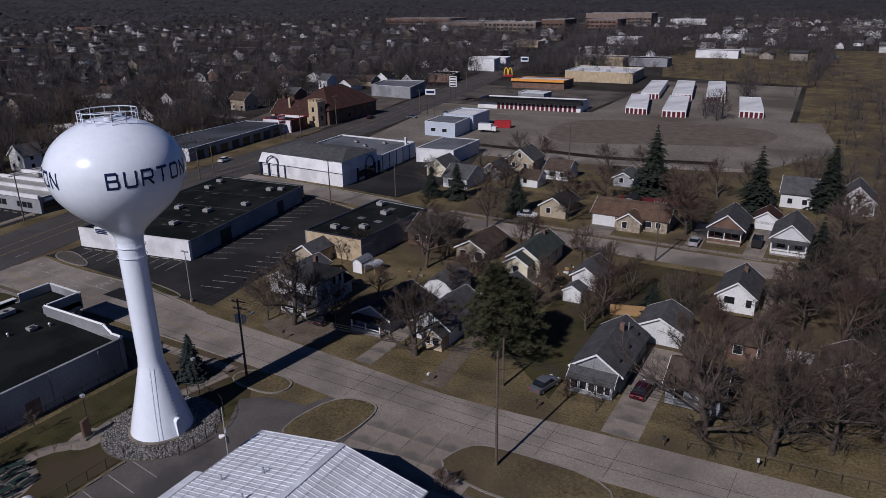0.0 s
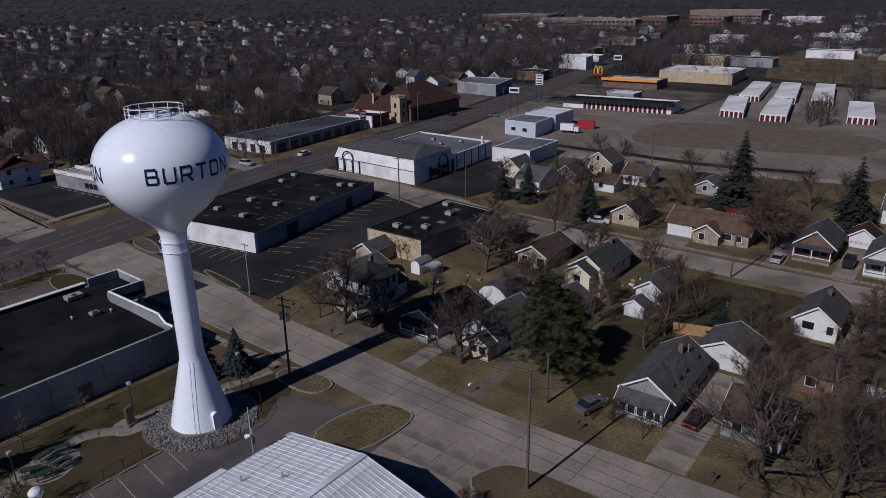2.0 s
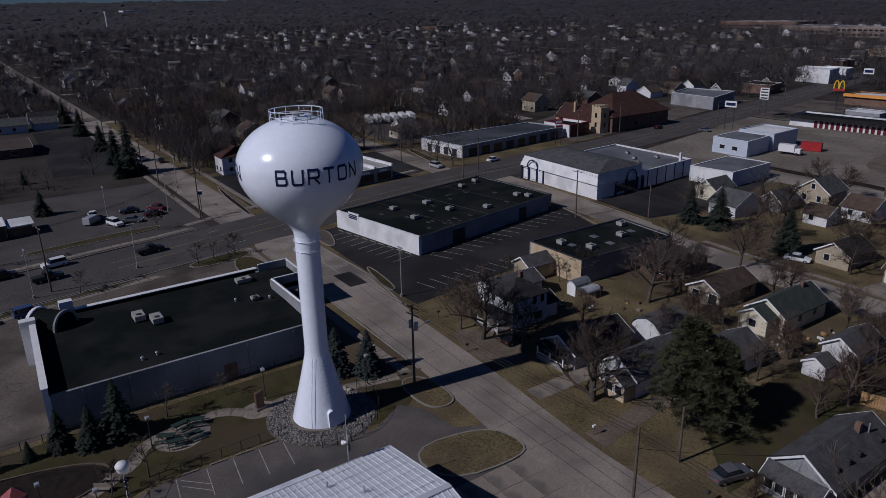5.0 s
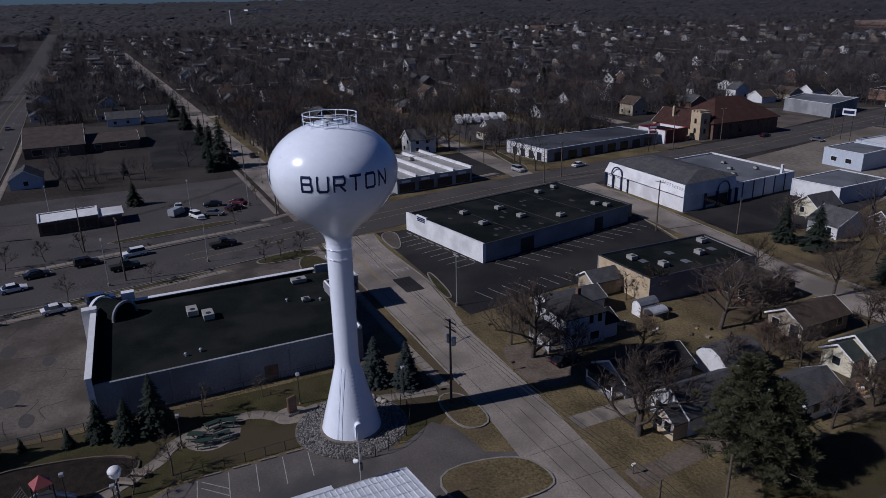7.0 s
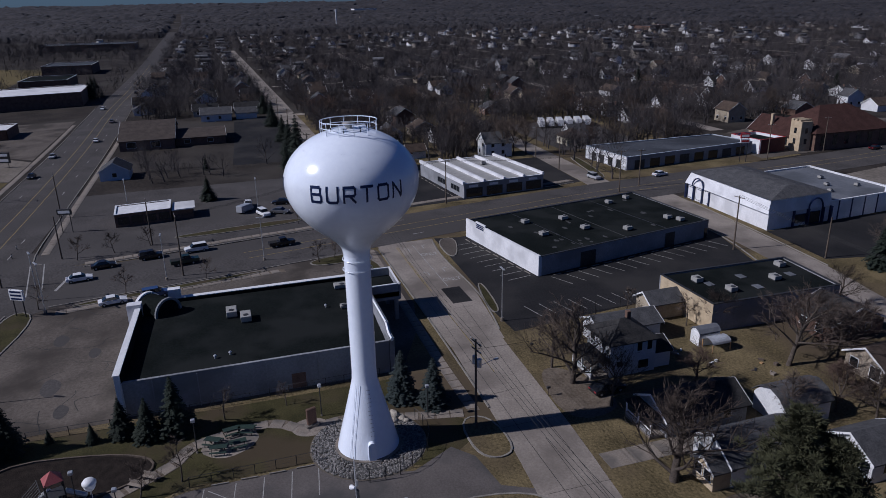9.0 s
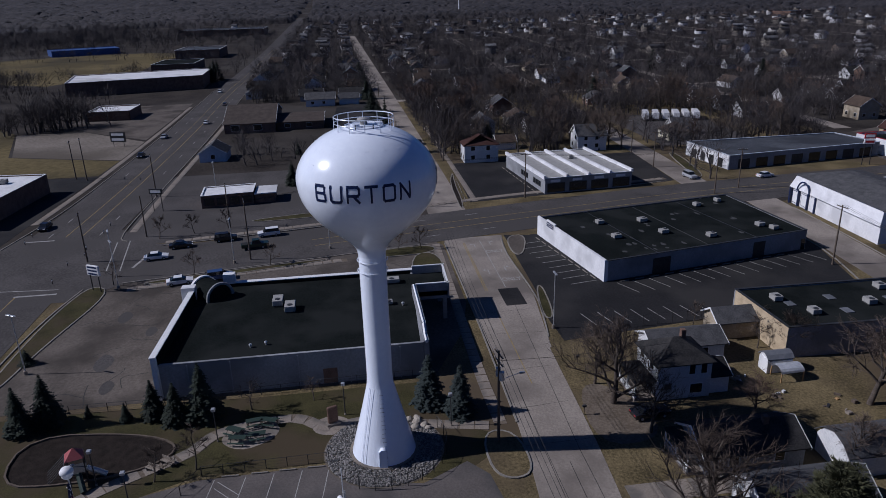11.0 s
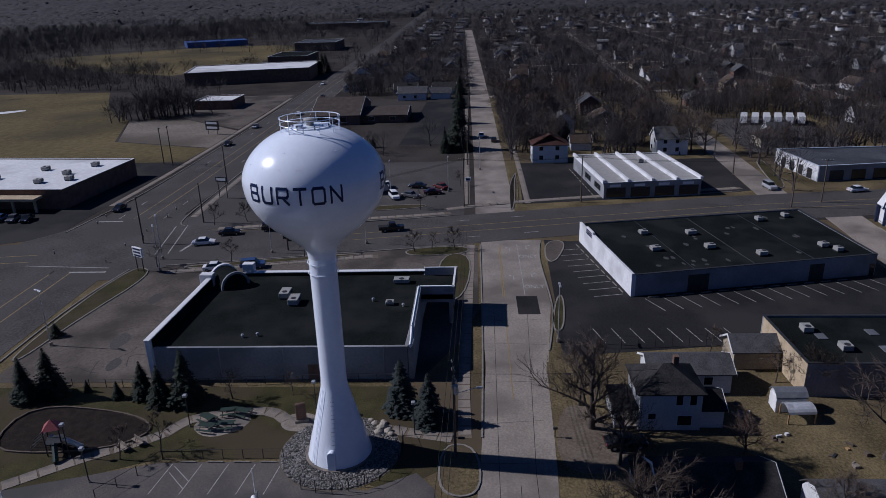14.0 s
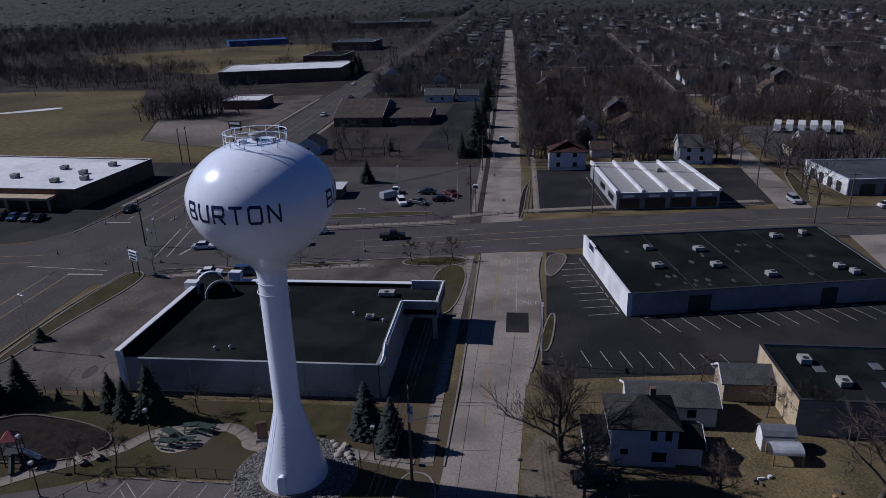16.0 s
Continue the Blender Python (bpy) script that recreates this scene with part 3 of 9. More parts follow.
kerb("kerb_side_south", [(-129, 59.4), (-91, 59.3), (-66, 58.9)], "concrete kerb")
kerb("kerb_side_north", [(-129.5, 71), (-120, 70.2), (-101, 70.4), (-92, 69.4), (-86, 68.4)], "concrete kerb")
kerb("kerb_back", [(-136, 139.2), (-110, 137.4), (-90, 135.2)], "concrete kerb")
kerb("kerb_lot", [(-136.5, 128.2), (-112, 128.7), (-88, 122.4)], "concrete kerb")
kerb("kerb_main_near", [(-119.8, 0.5), (-122.0, 14), (-125.4, 34), (-127.3, 45), (-129.2, 56)], "concrete kerb")
kerb("kerb_main_far", [(-139.4, 3), (-141.2, 14), (-144.9, 34), (-146.4, 44), (-148.2, 53)], "concrete kerb")
sidewalk("pavement_walk_main_far", [(-141.4, 3), (-143.2, 14), (-146.9, 34), (-148.4, 44), (-150.2, 53)], 0.9, "pale concrete sidewalk along the far kerb of the main road")
kerb("kerb_main_far_b", [(-160.2, 95), (-162.5, 112), (-164, 122)], "concrete kerb")
kerb("kerb_avenue", [(-118, -5.6), (-108, -7.2), (-96, -8.0), (-80, -8.0)], "concrete kerb")
kerb("kerb_avenue_far", [(-140, -30), (-166, -27), (-200, -26), (-276, -26), (-400, -28.4)], "concrete kerb")
kerb("kerb_avenue_right", [(-143.6, -5), (-150, -7.4), (-190, -7.6), (-276, -7.6), (-400, -10.2)], "concrete kerb")
sidewalk("pavement_walk_avenue", [(-160, -29.6), (-200, -28.4), (-276, -28.4), (-340, -29.4)], 0.8, "pale concrete sidewalk along the avenue")
sidewalk("pavement_walk_avenue_north", [(-150, -5.6), (-190, -5.8), (-276, -5.8), (-340, -6.6)], 0.8, "pale concrete sidewalk along the avenue")
sidewalk("pavement_walk_west_south", [(-157, 56.6), (-200, 56.4), (-300, 55.6)], 0.7, "concrete sidewalk along the residential street")
for k, (pts, mat) in enumerate([
        (rounded([(-65, 54.6), (-64.4, 58.3), (-57.2, 58.8), (-56, 56.2), (-58, 54.2)]), LAWN),
        (rounded([(-51.5, 47.8), (-50.2, 57.6), (-45.5, 59.4), (-43, 57.8), (-44.2, 48.2)]), LAWN),
        (rounded([(-32.5, 51), (-31, 57.3), (-27, 58.4), (-14, 58.4), (-14, 51)]), LAWN),
        (rounded([(-120, -4.6), (-110, -6.6), (-97, -7.2), (-84, -7), (-84, -5.4), (-96, -4.2), (-116, -0.2)]), GREENER),
        (rounded([(-126.9, 44.6), (-128.8, 56.6), (-124.2, 57.4), (-123, 46)]), GREENER),
        (rounded([(-119.6, 4), (-125.1, 36), (-123.6, 36.4), (-117.8, 5)]), GREENER),
        (rounded([(-103, 56.6), (-103, 51.6), (-124, 51.8), (-124, 58)]), GREENER),
        (rounded([(-150, 66.5), (-157, 67.8), (-175, 68.6), (-188, 70), (-175, 67.4), (-158, 66.6)]), MULCH),
        (rounded([(-165, 130.8), (-196, 136.6), (-194, 139), (-168, 134.4)]), GREENER),
        (rounded([(-92, 69.4), (-104, 71.4), (-104.5, 72.6), (-92, 71.2)]), GREENER),
        (rounded([(-151, 20), (-154, 47), (-158, 47), (-153.6, 19)]), GREENER),
        (rounded([(-120.5, 71.2), (-130.5, 72.2), (-130.6, 76.5), (-119, 73)]), LOT)]):
    root = patch("island", pts, mat, 0.11, "kerbed island of brown grass", "island")
    ob = link("kerb", ribbon([Vector((*p, 0)) for p in pts + pts[:1]], -0.1, 0.12, -0.05, 0.15), KERB, root)


# ---- water tower ----
TOWER = (-63.65, 43.4)


def bowl_radius(z):
    pts = [(35.3, 2.8), (34.6, 4.2), (33.6, 5.4), (32.5, 6.2), (31.4, 6.6), (30.4, 6.62), (29.3, 6.4), (28.2, 5.9)]
    for (z1, r1), (z0, r0) in zip(pts, pts[1:]):
        if z0 <= z <= z1:
            return r0 + (r1 - r0) * (z - z0) / (z1 - z0)
    return 6.6


LETTERS = {
    "B": [[(0, 0), (0, 1), (0.82, 1), (0.95, 0.9), (0.95, 0.62), (0.84, 0.52), (0, 0.52)], [(0.84, 0.52), (1, 0.42), (1, 0.1), (0.88, 0), (0, 0)]],
    "U": [[(0, 1), (0, 0.12), (0.12, 0), (0.88, 0), (1, 0.12), (1, 1)]],
    "R": [[(0, 0), (0, 1), (0.88, 1), (1, 0.88), (1, 0.56), (0.88, 0.44), (0, 0.44)], [(0.5, 0.44), (1, 0)]],
    "T": [[(0, 1), (1, 1)], [(0.5, 1), (0.5, 0)]],
    "O": [[(0.12, 0), (0, 0.12), (0, 0.88), (0.12, 1), (0.88, 1), (1, 0.88), (1, 0.12), (0.88, 0), (0.12, 0)]],
    "N": [[(0, 0), (0, 1), (1, 0), (1, 1)]],
}


def letter_mesh(strokes, put, w):
    """Strokes of width w, cut into short pieces and laid on a surface by put(u, v, proud)."""
    bm = bmesh.new()
    for s in strokes:
        for (ax, ay), (bx, by) in zip(s, s[1:]):
            a, b = Vector((ax, ay)), Vector((bx, by))
            d = (b - a)
            n = max(1, int(d.length / 0.12))
            d.normalize()
            a, b = a - d * w * 0.42, b + d * w * 0.42
            side = Vector((-d.y, d.x)) * w / 2
            for i in range(n):
                p, q = a.lerp(b, i / n), a.lerp(b, (i + 1) / n)
                lo = [bm.verts.new(put(*c, 0.004)) for c in (p - side, q - side, q + side, p + side)]
                hi = [bm.verts.new(put(*c, 0.022)) for c in (p - side, q - side, q + side, p + side)]
                bm.faces.new(hi)
                for k in range(4):
                    bm.faces.new((lo[k], lo[(k + 1) % 4], hi[(k + 1) % 4], hi[k]))
    bmesh.ops.recalc_face_normals(bm, faces=bm.faces[:])
    return bm


def water_tower():
    root = thing("water_tower", pose(*TOWER, 0), "tall white steel water tower with navy lettering on its bowl", "water tower")
    bowl = [(0.02, 35.75), (1.5, 35.65), (2.8, 35.3), (4.2, 34.6), (5.4, 33.6), (6.2, 32.5), (6.6, 31.4), (6.62, 30.4), (6.4, 29.3), (5.9, 28.2), (5.1, 27.1), (4.1, 26.1), (3.0, 25.2), (2.1, 24.4), (1.55, 23.7), (1.36, 22.9)]
    prof = [(p.x, p.y) for p in smooth_line([(*p, 0) for p in bowl], 5)]
    tank = part("tank", lathe(prof, 96), TANK, root, "glossy white steel bowl", True)
    shaft = [(1.36, 22.9), (1.35, 9.2), (1.42, 8.4), (1.75, 7.0), (2.45, 4.2), (3.05, 1.9), (3.42, 0.35), (3.5, 0.1)]
    part("shaft", lathe([(1.36, 22.9), (1.35, 16), (1.35, 9.4)] + [(p.x, p.y) for p in smooth_line([(*p, 0) for p in shaft[2:]], 5)], 64), TANK, root, "white steel shaft with a flared foot", True)
    part("foot_ring", lathe([(3.75, 0.0), (3.75, 0.22), (3.5, 0.25), (3.4, 0.25)], 64), CONCRETE, root, "concrete foot ring")
    for z in (22.4, 21.3):
        part("band", ring(bmesh.new(), 1.5, z, 0.035, 40), TANK, root)
    for z in (28.95, 28.3):
        part("seam", ring(bmesh.new(), bowl_radius(z) + 0.0, z, 0.014, 72), TANK, root)
    # lettering, three times round
    for centre in (-7.0, 113.0, 233.0):
        x = -37.2
        widths = [("B", 8.6), ("U", 8.8), ("R", 8.8), ("T", 8.8), ("O", 8.8), ("N", 8.2)]
        for ch, wd in widths:
            def put(u, v, proud, x=x, wd=wd):
                z = 30.08 + 1.38 * v
                a = radians(centre + x + wd * u)
                r = bowl_radius(z) + proud + 0.03
                return Vector((r * math.cos(a), r * math.sin(a), z))
            bm = letter_mesh(LETTERS[ch], put, 0.18)
            part("letter", bm, NAVY, tank, "navy block letter")
            x += 13.65
    # paired lugs
    for z, n in ((34.1, 20), (32.9, 20)):
        for i in range(n):
            for da in (-0.025, 0.025):
                bm = bmesh.new()
                a = 6.2832 * i / n + da
                r = bowl_radius(z)
                tube(bm, ((r - 0.02) * math.cos(a), (r - 0.02) * math.sin(a), z), ((r + 0.05) * math.cos(a), (r + 0.05) * math.sin(a), z + 0.06), 0.022, 0.022, 5)
                part("lug", bm, TANK, tank)
    # roof rail, hatch and vent
    rail = part("railing", ring(bmesh.new(), 2.75, 36.5, 0.045, 48), TANK, root, "white pipe guard rail")
    part("mid_rail", ring(bmesh.new(), 2.75, 35.95, 0.035, 48), TANK, rail)
    for i in range(12):
        a = 6.2832 * i / 12
        part("post", tube(bmesh.new(), (2.75 * math.cos(a), 2.75 * math.sin(a), 35.2), (2.75 * math.cos(a), 2.75 * math.sin(a), 36.5), 0.035, 0.035, 6), TANK, rail)
    part("vent", lathe([(0.02, 36.35), (0.55, 36.3), (0.62, 36.18), (0.35, 36.12), (0.35, 35.6)], 24), CASING, root, "grey mushroom vent", True)
    part("hatch", lathe([(0.02, 36.0), (0.4, 35.98), (0.42, 35.5)], 20), TANK, root).location = (1.1, -0.8, 0)
    part("hatch", lathe([(0.02, 35.9), (0.36, 35.88), (0.38, 35.4)], 20), TANK, root).location = (-0.3, 1.4, 0)
    part("roof_ring", ring(bmesh.new(), 1.9, 35.62, 0.05, 40), TANK, root)
    for i in range(4):
        bm = bmesh.new()
        a = radians(-75 + 50 * i)
        tube(bm, (1.9 * math.cos(a), 1.9 * math.sin(a), 35.55), (1.9 * math.cos(a), 1.9 * math.sin(a), 35.95), 0.06, 0.06, 6)
        part("antenna_stub", bm, DARK_STEEL, root)
    # door with rounded hood, facing the drive
    a = radians(-4)
    door = bmesh.new()
    pts = [(-0.42, 0), (0.42, 0), (0.42, 1.7)] + [(0.42 * math.cos(t * math.pi / 8), 1.7 + 0.42 * math.sin(t * math.pi / 8)) for t in range(1, 8)] + [(-0.42, 1.7)]
    lo = [door.verts.new((2.4, u, 0.2 + v)) for u, v in pts]
    hi = [door.verts.new((3.62 - 0.06 * v, u, 0.2 + v)) for u, v in pts]
    door.faces.new(hi)
    for i in range(len(pts)):
        door.faces.new((lo[i], lo[(i + 1) % len(pts)], hi[(i + 1) % len(pts)], hi[i]))
    bmesh.ops.recalc_face_normals(door, faces=door.faces[:])
    part("door", door, TANK, root, "white arched steel door").rotation_euler = (0, 0, a)
    # ladder up the flare
    lad = bmesh.new()
    prof2 = [(3.55, 0.3), (3.12, 1.9), (2.52, 4.2), (1.85, 7.0), (1.52, 8.4)]
    for s in (-0.2, 0.2):
        for (r0, z0), (r1, z1) in zip(prof2, prof2[1:]):
            tube(lad, (r0, s, z0), (r1, s, z1), 0.022, 0.022, 5)
    part("ladder", lad, TANK, root, "white steel ladder").rotation_euler = (0, 0, radians(-43))
    lr = bpy.data.objects[root.children[-1].name]
    z = 0.6
    while z < 8.2:
        for (r0, z0), (r1, z1) in zip(prof2, prof2[1:]):
            if z0 <= z <= z1:
                r = r0 + (r1 - r0) * (z - z0) / (z1 - z0)
                part("rung", tube(bmesh.new(), (r, -0.2, z), (r, 0.2, z), 0.014, 0.014, 4), DARK_STEEL, lr)
        z += 0.45
    keep(-71, 36, -56, 51)
    return root


water_tower()


# ---- flat-roofed buildings ----
def unit(x, y, z, sx=1.6, sy=1.3, sz=0.9, rot=0.0):
    """A rooftop air handler: casing, curb, fan grille."""
    root = thing("rooftop_unit", pose(x, y, z, 0, 0, rot), "pale grey metal rooftop air handling unit", "air conditioner", "rooftop units")
    part("casing", boxed(-sx / 2, -sy / 2, 0.2, sx / 2, sy / 2, 0.2 + sz, 0.04), CASING, root)
    part("curb", boxed(-sx / 2 + 0.1, -sy / 2 + 0.1, 0, sx / 2 - 0.1, sy / 2 - 0.1, 0.2), DARK_STEEL, root)
    part("fan_grille", tube(bmesh.new(), (sx * 0.2, 0, 0.2 + sz), (sx * 0.2, 0, 0.26 + sz), 0.38, 0.36, 14), DARK_STEEL, root)
    part("intake_panel", boxed(-sx * 0.45, sy / 2 - 0.02, 0.35, sx * 0.05, sy / 2 + 0.02, sz), DARK_STEEL, root)


def vent_pipe(x, y, z, h=0.6, r=0.1):
    root = thing("roof_vent", pose(x, y, z), "small metal roof vent pipe", "vent", "roof vents")
    part("pipe", tube(bmesh.new(), (0, 0, 0), (0, 0, h), r, r, 8), STEEL, root)
    part("cap", tube(bmesh.new(), (0, 0, h - 0.02), (0, 0, h + 0.12), r * 1.8, r * 1.1, 8), STEEL, root)


def hall(name, poly, h, walls, roof, label, coping=TRIM, parapet=0.35, category="building", thick=0.3, side=None):
    """A flat-roofed building on a plan outline: a wall part for each side, a roof, a coping for each side. side: {i: material} for single walls."""
    root = thing(name, pose(poly[0][0], poly[0][1], 0), label, category)
    o = Vector(poly[0])
    area = sum(a[0] * b[1] - b[0] * a[1] for a, b in zip(poly, poly[1:] + poly[:1]))
    n = len(poly)
    for i in range(n):
        a, b = Vector(poly[i]) - o, Vector(poly[(i + 1) % n]) - o
        d = (b - a).normalized()
        nrm = Vector((-d.y, d.x)) * (1 if area > 0 else -1)     # inwards
        q = [a + d * 0.002, b, b + nrm * thick, a + d * 0.002 + nrm * thick]
        part("wall", prism([tuple(v) for v in q], -0.1, h + parapet), (side or {}).get(i, walls), root)
        e = [a - nrm * 0.06 - d * 0.06, b - nrm * 0.06 + d * 0.06, b + nrm * (thick + 0.04) + d * 0.06, a + nrm * (thick + 0.04) - d * 0.06]
        if coping:
            part("coping", prism([tuple(v) for v in e], h + parapet, h + parapet + 0.09 + 0.004 * (i % 2)), coping, root)
    cen = sum((Vector(p) for p in poly), Vector((0, 0))) / n - o
    inner = [tuple((Vector(p) - o) + (cen - (Vector(p) - o)).normalized() * thick * 0.8) for p in poly]
    part("roof", prism(inner, h - 0.3, h), roof, root)
    xs, ys = [p[0] for p in poly], [p[1] for p in poly]
    keep(min(xs) - 3, min(ys) - 3, max(xs) + 3, max(ys) + 3)
    return root


def add(root, name, bm, mat, label="", smooth=False):
    """A part given in world places under a thing that is only shifted."""
    ob = part(name, bm, mat, root, label, smooth)
    ob.location = -root.matrix_world.translation
    return ob


def opening(root, name, a, b, z0, z1, mat, out=0.05, rim=TRIM):
    """A door or window in a wall from a to b (plan), standing slightly proud, with a frame round it."""
    a, b = Vector(a), Vector(b)
    d = (b - a).normalized()
    n = Vector((d.y, -d.x))
    q = [a - n * 0.06, b - n * 0.06, b + n * out, a + n * out]
    ob = add(root, name, prism([tuple(v) for v in q], z0, z1), mat)
    if rim:
        bm = bmesh.new()
        w = 0.09
        for (u0, u1, v0, v1) in ((-w, 0, z0 - w, z1 + w), ((b - a).length, (b - a).length + w, z0 - w, z1 + w), (0, (b - a).length, z1, z1 + w), (0, (b - a).length, z0 - w, z0)):
            p0, p1 = a + d * u0, a + d * u1
            prism([tuple(p0 - n * 0.06), tuple(p1 - n * 0.06), tuple(p1 + n * (out + 0.03)), tuple(p0 + n * (out + 0.03))], v0, v1, bm)
        part("frame", bm, rim, ob)
    return ob


# the black-roofed store beside the tower
W = [(-78.8, 16.4), (-78.8, 49.6), (-103.6, 50.6), (-103.6, 17.4)]
# sun side white, the other walls grey: their shade is in the colour
store = hall("store_building", W, 4.6, BLOCK_GREY, ROOF_BLACK, "low block store, walls greyed on the shaded sides, black flat roof", coping=BLOCK_GREY, parapet=0.06, side={3: BLOCK_WHITE})
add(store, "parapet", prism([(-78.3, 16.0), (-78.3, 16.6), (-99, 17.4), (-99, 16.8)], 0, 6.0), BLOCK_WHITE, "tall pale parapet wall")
# black sheets darken the parapets' inner faces, which lie in shade
add(store, "parapet_lining", prism([(-78.9, 16.605), (-78.9, 16.8), (-99, 17.6), (-99, 17.405)], 4.5, 5.98), ROOF_BLACK, "black membrane lining that also holds the inner side's shade")
add(store, "parapet_lining", prism([(-103.0, 21), (-103.195, 21), (-103.195, 50.2), (-103.0, 50.2)], 4.5, 5.08), ROOF_BLACK)
add(store, "coping", prism([(-78.2, 15.9), (-78.2, 16.7), (-99, 17.5), (-99, 16.7)], 6.0, 6.1), TRIM)
add(store, "parapet", prism([(-103.2, 21), (-103.9, 21), (-103.9, 50.6), (-103.2, 50.6)], 0, 5.1), BLOCK_GREY)
add(store, "coping", prism([(-103.1, 21), (-104.0, 21), (-104.0, 50.6), (-103.1, 50.6)], 5.1, 5.2), TRIM)
bm = bmesh.new()
for (x0, z0), (x1, z1) in (((-78.8, 5.0), (-80.4, 5.0)), ((-80.4, 5.0), (-82.0, 6.0)), ((-82.0, 6.0), (-95.0, 6.0))):
    lo = [bm.verts.new((x, y, z)) for x, y, z in ((x0, 49.7, 0), (x1, 49.7, 0), (x1, 50.35, 0), (x0, 50.35, 0))]
    hi = [bm.verts.new((x, y, z)) for x, y, z in ((x0, 49.7, z0), (x1, 49.7, z1), (x1, 50.35, z1), (x0, 50.35, z0))]
    bm.faces.new(hi)
    for k in range(4):
        bm.faces.new((lo[k], lo[(k + 1) % 4], hi[(k + 1) % 4], hi[k]))
bmesh.ops.recalc_face_normals(bm, faces=bm.faces[:])
add(store, "parapet", bm, BLOCK_GREY, "stepped side parapet")
bm = bmesh.new()
for p, q in (((-78.7, 5.0), (-80.45, 5.0)), ((-80.4, 5.0), (-82.0, 6.0)), ((-82.0, 6.0), (-95.0, 6.0))):
    tube(bm, (p[0], 50.03, p[1] - 0.12), (q[0], 50.03, q[1] - 0.12), 0.3, 0.3, 4)
add(store, "coping", bm, TRIM)
canopy = [(-94.6, 50.4), (-94.6, 55.2), (-102.2, 55.4), (-102.2, 50.6)]
for a, b in zip(canopy, canopy[1:]):
    d = (Vector(b) - Vector(a)).normalized() * 0.15
    n = Vector((-d.y, d.x))
    add(store, "canopy_side", prism([tuple(Vector(a) - d), tuple(Vector(b) + d), tuple(Vector(b) + d + n), tuple(Vector(a) - d + n)], 3.6, 6.1), BLOCK_GREY)
    add(store, "coping", prism([tuple(Vector(a) - d * 1.4 - n * .3), tuple(Vector(b) + d * 1.4 - n * .3), tuple(Vector(b) + d + n * 1.6), tuple(Vector(a) - d + n * 1.6)], 6.1, 6.22), TRIM)
add(store, "canopy_roof", prism([(-94.6, 49.6), canopy[1], canopy[2], (-102.2, 49.6)], 4.1, 4.85), ROOF_BLACK, "drive-through canopy roof")
for y in (54.7,):
    for x in (-95.2, -101.6):
        add(store, "column", boxed(x - 0.3, y - 0.3, 0, x + 0.3, y + 0.3, 4.1, 0.03), BLOCK_GREY)
# barrel-vaulted entrance at the road corner
def vault(r0, r1, u0, u1, z, foot):
    """An arch of the given inner and outer radius along the corner's diagonal, on straight legs."""
    bm = bmesh.new()
    c, d, n = Vector((-101.0, 19.3)), Vector((-0.75, -0.66)).normalized(), Vector((0.66, -0.75)).normalized()
    prof = [(r1, foot)] + [(r1 * math.cos(math.pi * k / 16), z + r1 * math.sin(math.pi * k / 16)) for k in range(17)] + [(-r1, foot)]
    if r0 > 0:
        prof += [(-r0, foot)] + [(-r0 * math.cos(math.pi * k / 16), z + r0 * math.sin(math.pi * k / 16)) for k in range(17)] + [(r0, foot)]
    lo, hi = [[bm.verts.new((*(c + d * u + n * w), h)) for w, h in prof] for u in (u0, u1)]
    bm.faces.new(lo)
    bm.faces.new(hi[::-1])
    for i in range(len(prof)):
        j = (i + 1) % len(prof)
        bm.faces.new((lo[i], hi[i], hi[j], lo[j]))
    bmesh.ops.recalc_face_normals(bm, faces=bm.faces[:])
    return bm


add(store, "entrance_vault", vault(0, 2.1, -2.6, 1.6, 4.7, 0.0), ROOF_BLACK, "rounded dark entrance roof")
add(store, "entrance_arch", vault(1.75, 2.3, 1.6, 2.1, 4.75, 0.0), BLOCK_WHITE, "pale arch over the entrance")
add(store, "entrance_arch", vault(1.95, 2.3, -2.9, -2.6, 4.75, 4.4), BLOCK_GREY)
for x0, y0, x1, y1 in ((-98.8, 15.6, -100.2, 17.6), (-103.2, 21.0, -104.4, 22.8)):
    add(store, "pylon", prism([(x0, y0), (x1, y0), (x1, y1), (x0, y1)], 0, 6.6), BLOCK_WHITE)
opening(store, "door", (-78.8, 36.6), (-78.8, 38.4), 0.1, 2.2, BRICK_BROWN, 0.04, None)
for y in (20, 25.2, 33.5, 40, 46.5):
    add(store, "pilaster", prism([(-78.6, y), (-78.6, y + 0.12), (-78.9, y + 0.12), (-78.9, y)], 0, 4.5), BLOCK_GREY)
unit(-95.0, 30.0, 4.6, 2.4, 1.5, 0.8)
unit(-92.6, 31.9, 4.6, 2.4, 1.5, 0.8)
unit(-99.8, 47.0, 4.6, 1.4, 2.4, 0.6)
unit(-91.8, 46.0, 4.6, 1.0, 1.2, 0.4)
for x, y in ((-81.8, 27.5), (-82.2, 29.4), (-93, 43.4), (-91, 48)):
    vent_pipe(x, y, 4.6, 0.4, 0.13)

